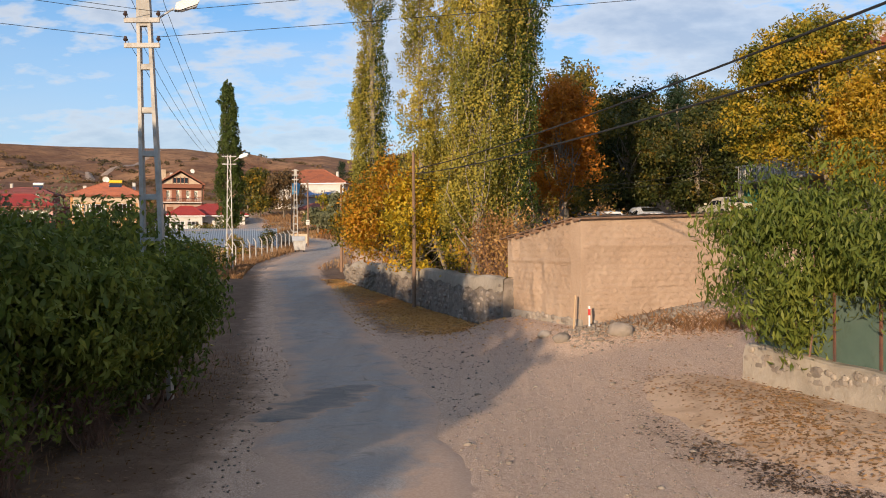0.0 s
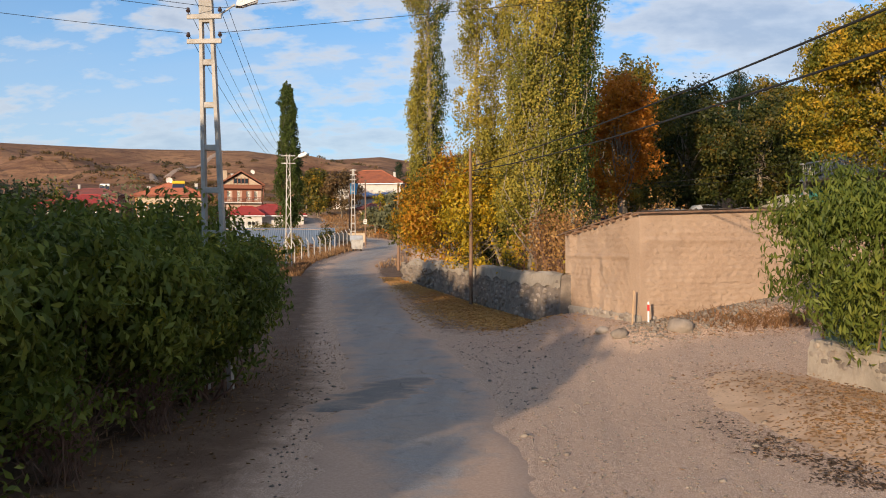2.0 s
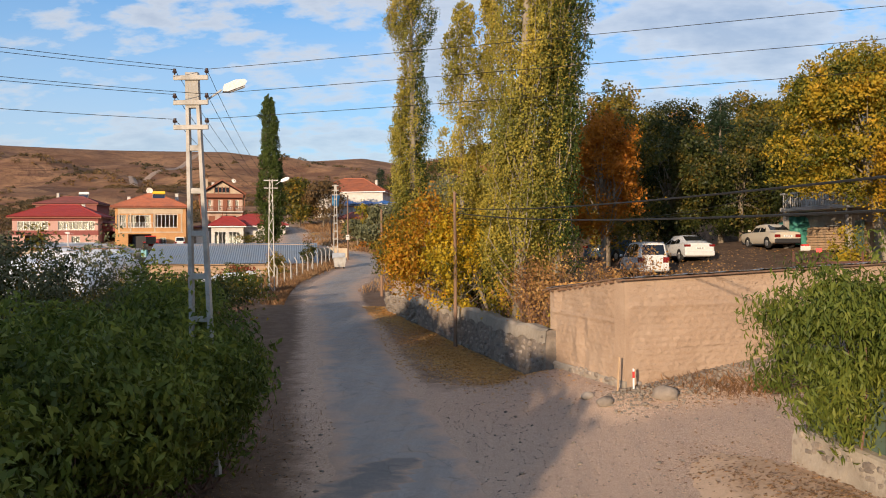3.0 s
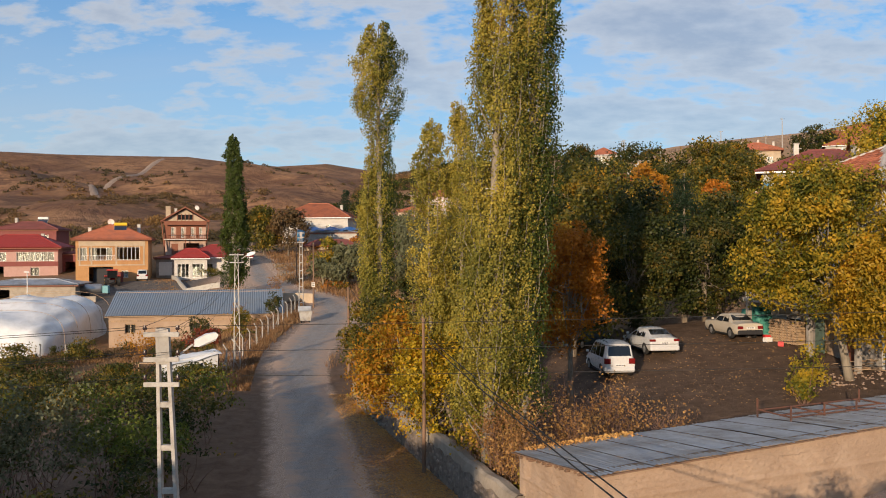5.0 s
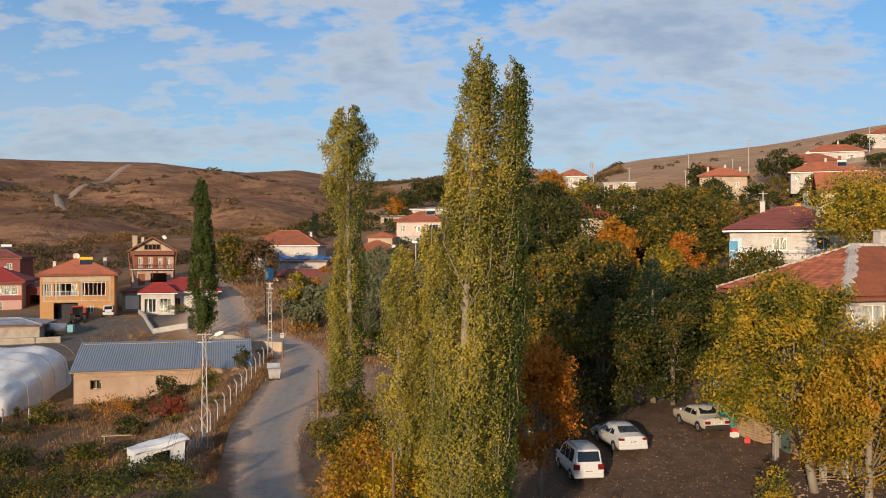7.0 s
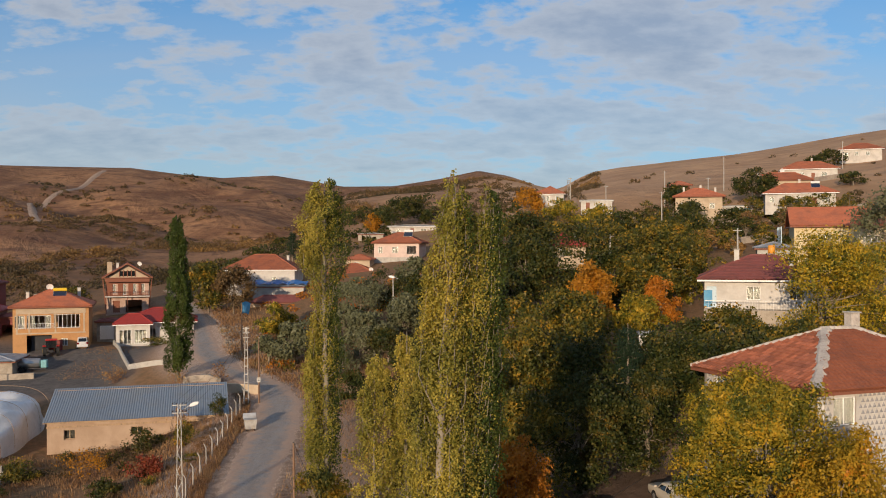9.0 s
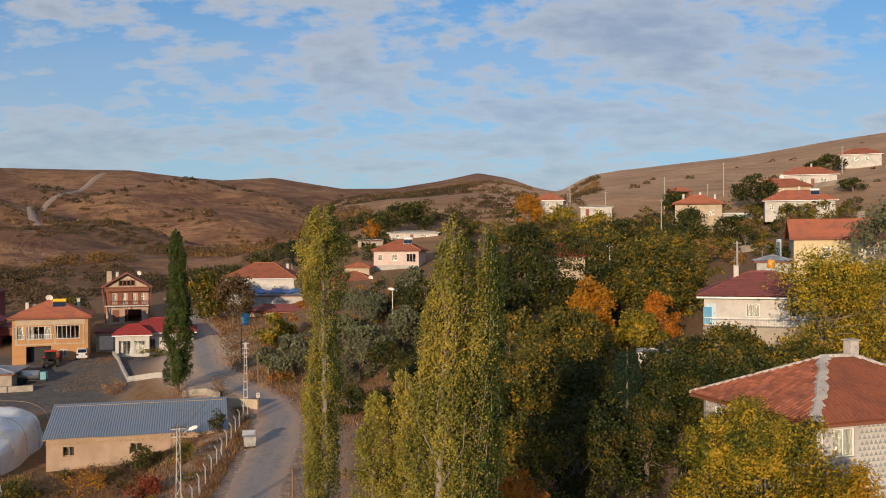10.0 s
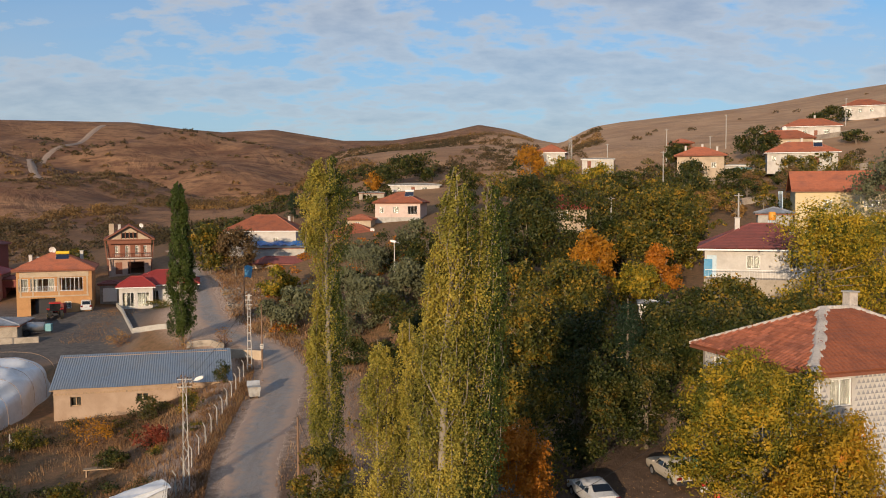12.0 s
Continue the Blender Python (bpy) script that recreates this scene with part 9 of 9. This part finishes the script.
low_wall("wall_far", [(-26.5, 115.2), (-23.2, 114.2), (-21.5, 111.8)], 0.8, 0.5, MORTAR, "low mortared wall behind the shed")
tg = thing("water_tank_stand", "orange water tank on a tall steel stand", "tank", 44.2, 103, gz(44.2, 103), 0)
for sx in (-0.3, 0.3):
    for sy in (-0.3, 0.3):
        part("leg", Mesh().box(sx - 0.04, sy - 0.04, -0.3, sx + 0.04, sy + 0.04, 7.2), SKYPAINT, tg)
part("tank", Mesh().tube([(0, 0, 7.2), (0, 0, 7.28), (0, 0, 8.1), (0, 0, 8.2)], [0.34, 0.42, 0.42, 0.3], 16), ORANGEPAINT, tg, smooth=True)

def blades(name, n, where, h, w, material, label, lean=0.3):
    p = np.array([where() for _ in range(n)])
    z = ground_z(p[:, 0], p[:, 1])
    base = np.column_stack([p, z - 0.03])
    hh = h * rng.uniform(0.4, 1.3, (n, 1))
    d = np.column_stack([rng.normal(size=(n, 2)) * lean, np.ones(n)]) * hh
    a = rng.uniform(0, 2 * math.pi, n)
    s = np.column_stack([np.cos(a), np.sin(a), np.zeros(n)]) * w
    v = np.stack([base - s, base + s, base + d * 0.6 + s * 0.7, base + d], 1).reshape(-1, 3)
    return single(name, Mesh().block(v, np.arange(4 * n).reshape(n, 4)), material, label, "grass", kind="stuff")


def field_spot():
    while True:
        x, y = rng.uniform(-46, -15), rng.uniform(58, 96)
        if y < 92.5 + (x + 35) * 0.2 and not (-33 < x < -22 and 70 < y < 80 and rng.random() < 0.75) and not (x < -39 and y > 84):
            return x, y
def clumpy(spot):
    """Places that gather in tufts."""
    tufts = [spot() for _ in range(900)]
    return lambda: (lambda c: (c[0] + rng.normal() * 0.45, c[1] + rng.normal() * 0.45))(tufts[int(rng.integers(900))])


for k in range(70):
    x, y = field_spot()
    mt, lab = ((L_STRAW, "clump of tall rusty weeds in the field"), (L_OLIVEGOLD, "small olive weed bush in the field"), (L_SCRUB, "low brown bush in the field"), (L_GREEN, "low green weed bush in the field"))[int(rng.integers(4))]
    shrub(x, y, rng.uniform(0.6, 1.3), rng.uniform(0.5, 1.2), mt, lab, 420, 0.16, 0.4, 0.2, 6, 14, 0.3, name="weed_bush", group="field weeds", low=0.03, tight=0.28)
blades("dry_grass", 26000, clumpy(field_spot), 0.42, 0.03, L_STRAW, "tall dry grass and weeds in the fenced field")
blades("dry_grass", 7000, lambda: ((lambda y: (float(road_x(y)) - 3.2 - abs(rng.normal()) * 0.8, y))(rng.uniform(56, 108))), 0.34, 0.028, L_STRAW, "dry grass along the road fence")
blades("dry_grass", 7000, lambda: (rng.uniform(-9, 8) , rng.uniform(64, 118)), 0.36, 0.03, L_STRAW, "dry grass on the slope behind the poplars")
blades("dry_grass", 11000, clumpy(lambda: (lambda y: (float(road_x(y)) + 3.4 + abs(rng.normal()) * 4.5, y))(rng.uniform(96, 172))), 0.5, 0.05, L_STRAW, "dry grass on the bank above the bend")
blades("dry_grass", 1500, clumpy(lambda: (-44.5 + rng.normal() * 1.6, rng.uniform(128, 148))), 0.18, 0.05, L_STRAW, "dry grass between yard and bungalow wall")
blades("dry_grass", 500, lambda: (-5.7 + rng.normal() * 0.5, rng.uniform(9, 26)), 0.16, 0.012, L_STRAW, "dry weeds at the hedge's foot")
blades("dry_grass", 1200, lambda: (7.6 + rng.normal() * 1.2, 24.6 + rng.normal() * 0.35), 0.22, 0.02, L_STRAW, "dry reddish grass below the mud wall", 0.8)
for x, y, h, r, mt, n, lab, spr in ((-27.8, 83.5, 2.6, 2.4, L_ORANGE, 700, "half-bare bush with orange leaves in the field", True), (-21.0, 76.5, 2.0, 1.4, L_RED, 1300, "deep red bush in the field", False), (-24.6, 88.5, 2.6, 1.3, L_GREEN, 1500, "dark green bush by the shed wall", False),
                                (-23.0, 73.0, 1.6, 1.3, L_GREEN, 1400, "low green bush in the weedy plot", False), (-19.8, 86.0, 2.2, 1.0, L_OLIVEGOLD, 900, "olive bush by the shed", False), (-21.6, 92.5, 3.0, 1.0, L_TAN, 200, "bare twiggy bush by the shed", True), (-33.6, 82.5, 2.0, 1.8, L_OLIVEGOLD, 1500, "yellowish bush in the field", False),
                                (-38.5, 79.0, 2.2, 2.0, L_OLIVEGOLD, 1500, "yellow-green bush by the polytunnel", False), (-18.4, 95.8, 2.4, 1.0, L_GREEN, 800, "green bush at the shed corner", False), (-24.0, 65.5, 1.8, 1.6, L_OLIVEGOLD, 1500, "olive bush near the cart", False), (-29.5, 66.0, 1.8, 1.9, L_GREEN, 1600, "dark bush in the plot", False),
                                (-34.0, 70.0, 1.8, 2.0, L_GREEN, 1600, "dark bush in the plot", False), (-26.5, 112.5, 3.0, 1.3, L_TAN, 250, "bare twiggy shrub behind the shed", True), (-21.5, 112.5, 2.6, 1.1, L_TAN, 250, "bare twiggy shrub behind the shed", True), (-38, 124.5, 2.4, 1.6, L_TAN, 500, "twiggy shrub by the bungalow wall", True), (-37, 142, 1.6, 2.0, L_OLIVEGOLD, 900, "garden bushes of the bungalow", False)):
    shrub(x, y, h, r, mt, lab, n, 0.2, 0.5, 0.3, 16, 30, 0.3, group="field shrubs", low=0.05, tight=0.24, sparse=spr)
VILLAGE = [o for o in bpy.data.objects if o.parent is None and o.get("category") in ("house", "outbuilding", "garage", "pavilion")]

# ---- trees of the village slope, scrub on the hills ----
def pine(x, y, h, r, label):
    top = thing("pine", label, "tree", x, y, gz(x, y), 0, "garden trees")
    wood = Mesh()
    wood.tube([(0, 0, -0.3), (0, 0, h)], [0.22, 0.03], 8)
    pts = []
    for k in range(60):
        s = rng.uniform(0.25, 0.98)
        a, ln = rng.uniform(0, 6.28), r * (1.05 - s) * rng.uniform(0.7, 1.1) + 0.25
        e = np.array((math.cos(a) * ln, math.sin(a) * ln, h * s - ln * 0.12))
        branchy(wood, (0, 0, h * s), tuple(e), 0.04, 0.012, 0.04, 4)
        t = rng.uniform(0.15, 1.05, 200)[:, None]
        pts.append(np.array((0, 0, h * s)) * (1 - t) + e * t + rng.normal(size=(200, 3)) * 0.2)
    part("trunk", wood, BARK, top)
    v, f = leaf_cards(np.concatenate(pts), 0.24, 0.16, 0.0, 0.05)
    part("crown", Mesh().block(v, f), L_PINE, top)


tree(12.0, 58.0, 7.8, 2.8, L_GREEN, "dark green tree at the yard's edge", 13000, 0.2, 0.12, 70, 0.16)
tree(17.3, 60.5, 7.0, 2.8, L_GREEN, "dark green tree shading the yard's back", 13000, 0.2, 0.1, 70, 0.16)
tree(37.0, 76.0, 13.4, 4.9, L_WALNUT, "large yellow-green walnut beside the dark-roofed house", 22000, 0.26, 0.16, 90, 0.26, second=(L_YELLOW, 0.3))
pine(16.6, 63.0, 10.5, 2.6, "dark pine among the orchard trees")
pine(-25, 224, 8.5, 3.0, "dark conifer behind the whitewashed house")
for x, y, h, r, mt, n, lab in ((-34.2, 168.5, 9.0, 3.6, L_OLIVEGOLD, 4500, "olive-gold tree by the chalet lane"), (-29.2, 166, 8.6, 3.3, L_SCRUB, 4500, "brown-leaved tree by the chalet lane"), (-19.3, 147.5, 4.8, 3.2, L_WALNUT, 3200, "yellow bush-like tree at the bend"),
                            (-13.6, 123.5, 5.8, 2.8, L_GREY, 3500, "grey-green olive tree at the bend"), (-17.2, 125, 3.8, 2.2, L_GREY, 2200, "small grey-green olive tree"), (-5.3, 143.5, 6.2, 3.8, L_GREY, 3600, "grey-green olive tree above the bend"), (1.4, 121, 6.4, 3.2, L_GREY, 4200, "tall grey-green olive tree"),
                            (-3.3, 117.5, 6.6, 3.0, L_GREY, 3600, "grey-green olive tree on the bank"), (-6.4, 127, 6.4, 2.8, L_GREY, 3200, "grey-green olive tree on the bank"), (2.0, 104, 5.0, 2.6, L_GREEN, 3000, "dark green bush-like tree on the bank"), (-1.5, 98, 3.6, 2.2, L_GREEN, 2400, "low dark green bush on the bank"),
                            (4.8, 130, 7.0, 3.2, L_GREEN, 3200, "dark green tree on the bank"), (9, 112, 8.0, 3.6, L_GREEN, 3800, "dark green tree behind the poplars"), (8, 95, 8.5, 3.6, L_GREEN, 4200, "dark green tree behind the poplars"), (3.5, 155, 6.0, 3.0, L_GREY, 2600, "grey-green tree on the slope"),
                            (15.1, 113, 7.5, 3.8, L_GREEN, 4000, "dark green orchard tree"), (13, 100, 7.5, 3.4, L_OLIVEGOLD, 3600, "olive-green orchard tree behind the poplars"), (18, 90, 7.5, 3.4, L_GREEN, 4000, "dark green orchard tree"), (28, 84, 4.6, 2.8, L_GREEN, 2800, "green bush below the white terrace"), (33, 82.5, 4.4, 2.6, L_OLIVEGOLD, 2600, "olive bush below the white terrace"),
                            (23, 76, 6.5, 3.2, L_GREEN, 4000, "dark green tree behind the yard"), (30, 78, 7.0, 3.0, L_OLIVEGOLD, 3600, "olive tree behind the cottage"), (0.5, 70, 4.0, 2.0, L_OLIVEGOLD, 2200, "low olive bush behind the poplars"),                             (46, 82, 10.0, 4.4, L_WALNUT, 5500, "yellow-green tree on the slope above the cottage"),                             (26.0, 162, 8.0, 4.6, L_GREEN, 3200, "dark green tree by the small red roof"), (27.8, 214, 6.0, 4.0, L_OLIVEGOLD, 2200, "olive-green tree on the village slope"), (37.2, 245, 10.5, 4.2, L_ORANGE, 2600, "bronze-leaved tree by the white house"), (45, 240, 8.0, 5.2, L_WALNUT, 3000, "yellow-green tree below the white house"),
                            (51, 223, 7.5, 5.4, L_WALNUT, 3000, "yellow-green tree on the slope"), (50.6, 200, 7.0, 5.0, L_GREEN, 3000, "green tree on the slope"), (72.3, 229, 9.8, 3.6, L_GREEN, 2400, "dark tree beside the cream house"), (70.5, 211, 7.0, 3.4, L_GREEN, 2200, "dark tree in front of the cream house"),
                            (97, 237, 9.5, 5.2, L_GREEN, 3400, "round dark green tree above the garage"), (93, 206, 5.0, 3.8, L_OLIVEGOLD, 2200, "bronze bush below the long white house"), (101, 206, 5.0, 3.8, L_OLIVEGOLD, 2200, "bronze-olive bush below the long white house"), (60.5, 106, 13.5, 4.0, L_GREY, 3600, "grey-green tree beside the yellow house"),
                            (58, 128, 6.0, 2.8, L_GREEN, 1800, "green tree by the balcony"), (38.7, 115.5, 4.5, 1.3, L_WALNUT, 800, "small sapling by the path"), (44, 140, 9.0, 4.6, L_OLIVEGOLD, 3400, "olive-gold tree on the slope"), (54, 165, 8.5, 5.0, L_GREEN, 3000, "green tree on the slope"), (40, 168, 8.5, 5.0, L_OLIVEGOLD, 3000, "olive-gold tree on the slope"),
                            (62, 186, 8.0, 5.0, L_GREEN, 2800, "green tree on the slope"), (74, 189, 5.5, 3.6, L_GREEN, 1800, "green bush by the path"), (33, 185, 7.5, 4.6, L_OLIVEGOLD, 2600, "olive-gold tree on the slope"), (44, 152, 9, 4.8, L_OLIVEGOLD, 3000, "autumn tree on the slope"),
                            (0.4, 262, 9.5, 5.6, L_GREEN, 2600, "dark green tree behind the flat-roofed house"), (9, 268, 9.0, 5.4, L_GREEN, 2600, "dark green tree behind the flat-roofed house"), (17.4, 229, 9.0, 3.6, L_GREEN, 2000, "dark green tree by the pink house"), (-6, 262, 5.5, 2.6, L_ORANGE, 1200, "orange tree by the stone outbuilding"), (14, 200, 7.0, 4.0, L_GREEN, 2400, "green tree below the pink house"),
                            (127, 242, 4, 4, L_GREEN, 1500, "dark bush by the terrace"), (150, 300, 6, 4.5, L_GREEN, 1600, "dark tree near the crest"), (140, 290, 5, 4, L_GREEN, 1400, "dark tree near the crest"), (-60, 172, 5, 3, L_OLIVEGOLD, 1500, "olive tree behind the ochre house"), (-40, 185, 5.5, 3.4, L_GREEN, 1600, "green tree behind the chalet")):
    tree(x, y, h, r, mt, lab, int(n * 0.95), 0.25 + y * 0.0014, 0.06, 50, 0.16, tight=0.26, group="village trees")
tree(-16.5, 30, 5.6, 2.2, L_GREY, "willowy grey-green tree in the overgrown plot", 3000, 0.18, 0.2, 30, 0.1, group="village trees")
for x, y, h, r, mt, lab in ((-4.4, 116.6, 5.4, 2.6, L_GREY, "grey-green olive tree between road and orchard"), (-7.4, 113.0, 4.6, 2.3, L_GREY, "grey-green olive tree between road and orchard"), (-0.7, 115.0, 4.8, 2.4, L_GREEN, "dark green bush-like tree on the bank"), (-4.2, 136.8, 5.8, 3.0, L_GREY, "grey-green olive tree above the bank"), (1.6, 121.5, 5.6, 2.6, L_GREY, "grey-green olive tree above the bank"),
                            (-7.0, 131.0, 5.4, 2.8, L_GREEN, "dark green tree above the bank"), (-1.8, 149.0, 5.6, 3.0, L_GREEN, "dark green tree above the bank"), (2.2, 109.7, 4.6, 2.3, L_GREEN, "dark green bush-like tree on the bank"), (-11.0, 130.5, 4.6, 2.4, L_GREY, "grey-green olive tree at the bend"), (-5.0, 103.0, 3.2, 1.8, L_GREEN, "low dark green bush on the bank"), (0.5, 91.0, 3.4, 2.0, L_GREEN, "low dark green bush on the bank")):
    tree(x, y, h, r, mt, lab, 2700, 0.29, 0.05, 44, 0.12, tight=0.26, group="village trees")
# tall unseen trees, added behind and beside the camera to shade the fork
for x, y, h, r in ((-13.4, 2.6, 8.6, 3.7), (-18.5, 8.2, 9.4, 4.0), (-16.5, -2.0, 9.0, 3.8), (-23.5, 13.0, 9.0, 4.2)):
    tree(x, y, h, r, L_GREEN, "unseen tree added behind the roadside hedge to block skylight", 6500, 0.6, 0.05, 70, 0.2, group="shade trees")
for x, y, h in ((-11.9, -5.0, 7.6), (-16, -4.0, 8.0), (-20.5, -5, 8.6), (-25, -4, 9.6), (-30, -4, 10.6), (-35, -4, 11.0), (-40, -5, 11.2), (-45.5, -4, 11.2), (-51, -5, 11.2)):
    tree(x, y, h, 3.2, L_GREEN, "dense green tree shading the road fork", 7000, 0.62, 0.03, 80, 0.2, group="shade trees")


# small trees and bushes scattered between the houses of the slope
for k in range(84):
    a, d = radians(rng.uniform(6, 28)), rng.uniform(165, 262)
    x, y = d * math.sin(a), d * math.cos(a)
    if any(abs(x - o.location.x) < 8 and abs(y - o.location.y) < 8 for o in VILLAGE):
        continue
    mt, lab = ((L_GREEN, "small dark green tree on the village slope"), (L_OLIVEGOLD, "small olive-gold tree on the village slope"), (L_SCRUB, "small brown-leaved tree on the village slope"))[k % 3]
    h = rng.uniform(2.6, 5.6)
    tree(x, y, h, h * rng.uniform(0.4, 0.6), mt, lab, 800, 0.42, 0.06, 26, 0.1, group="village trees")
# dry-stone terrace walls between the houses
for k, (x0, y0, x1, y1, h) in enumerate(((52, 236, 66, 240, 1.2), (64, 208, 84, 212, 1.5), (88, 200, 110, 204, 1.6), (30, 205, 44, 210, 1.2), (96, 228, 116, 232, 1.4), (112, 254, 136, 258, 1.4), (26, 176, 40, 180, 1.2), (36, 96, 46, 93, 1.4), (58, 168, 74, 172, 1.3))):
    low_wall("wall_slope", [(x0, y0), ((x0 + x1) / 2, (y0 + y1) / 2 + 0.6), (x1, y1)], h, 0.5, STONE, "rough dry-stone terrace wall on the village slope")


def scrub(name, n, where, size, leaves, leaf, material, label):
    P, L_ = [], []
    for _ in range(n):
        x, y = where()
        s = size * rng.uniform(0.45, 1.4)
        k = int(leaves * 0.8 * (s / size) ** 1.3) + 6
        q = unit(rng.normal(size=(k, 3))) * rng.uniform(0.3, 1.0, (k, 1)) ** 0.5 * (s, s, s * 0.75)
        q[:, 2] = np.abs(q[:, 2])
        P.append(q + (x, y, gz(x, y) - 0.1))
    v, f = leaf_cards(np.concatenate(P), leaf * 1.1, 1.0, tri=True)
    return single(name, Mesh().block(v, f), material, label, "scrub", kind="stuff")


def polar(a0, a1, d0, d1, ok=None):
    def pick():
        while True:
            a, d = radians(rng.uniform(a0, a1)), math.sqrt(rng.uniform(d0 * d0, d1 * d1))
            x, y = d * math.sin(a), d * math.cos(a)
            clump = math.sin(x * 0.045 + 1.1) * math.sin(y * 0.05 + 0.4 * math.sin(x * 0.03)) + 0.35 * math.sin(x * 0.13 + y * 0.09)
            if clump > rng.uniform(-0.5, 0.9) and (ok is None or ok(x, y)):
                return x, y
    return pick


scrub("hill_scrub", 1350, polar(-6, 13, 280, 470), 1.8, 46, 0.5, L_SCRUB, "brown-green scrub on the near ridge")
scrub("hill_scrub", 1150, polar(-30, -3, 225, 470), 1.7, 60, 0.45, L_SCRUB, "autumn scrub in the valley below the hills")
scrub("hill_scrub", 210, polar(-30, -10, 235, 400), 3.0, 230, 0.5, L_SCRUB, "yellowing bushes along the valley floor")
scrub("hill_scrub", 120, polar(-12, 0, 225, 300), 2.6, 150, 0.55, L_GREEN, "dark green bushes above the village")
scrub("hill_scrub", 420, polar(-30, 6, 430, 700), 2.6, 30, 1.0, L_SCRUB, "dark scrub patches on the far hills")
scrub("hill_scrub", 26, polar(9, 32, 300, 520), 1.8, 30, 0.7, L_SCRUB, "sparse scrub on the bare slope")
scrub("slope_bushes", 300, polar(3, 30, 130, 270), 2.0, 110, 0.4, L_OLIVEGOLD, "bushes between the village gardens")
scrub("slope_bushes", 160, polar(3, 30, 130, 300), 1.6, 90, 0.4, L_SCRUB, "brown weeds between the village gardens")
scrub("slope_bushes", 140, polar(-10, 18, 66, 150, lambda x, y: x - float(road_x(y)) > 7), 1.3, 110, 0.25, L_OLIVEGOLD, "weedy bushes on the bank")
scrub("slope_bushes", 150, polar(-16, 4, 104, 190, lambda x, y: x - float(road_x(y)) > 7), 1.3, 80, 0.28, L_RUSSET, "rust-coloured weeds on the bank")

# dirt track climbing the far hill
TRACK = [(-150, 400), (-170, 440), (-186, 472), (-208, 534), (-219, 576), (-222, 601), (-220, 621), (-223, 652), (-227, 689), (-230, 735)]
tx, ty = [p[0] for p in TRACK], [p[1] for p in TRACK]
ysr = np.arange(400, 735, 4.0)
strip("track", ysr, np.full(len(ysr), 2.4), 0.15, 0.5, PALEDIRT, "pale dirt track climbing the bare hill", middle=lambda y: eased(y, ty, tx, 12.0), cols=4, seed=9)
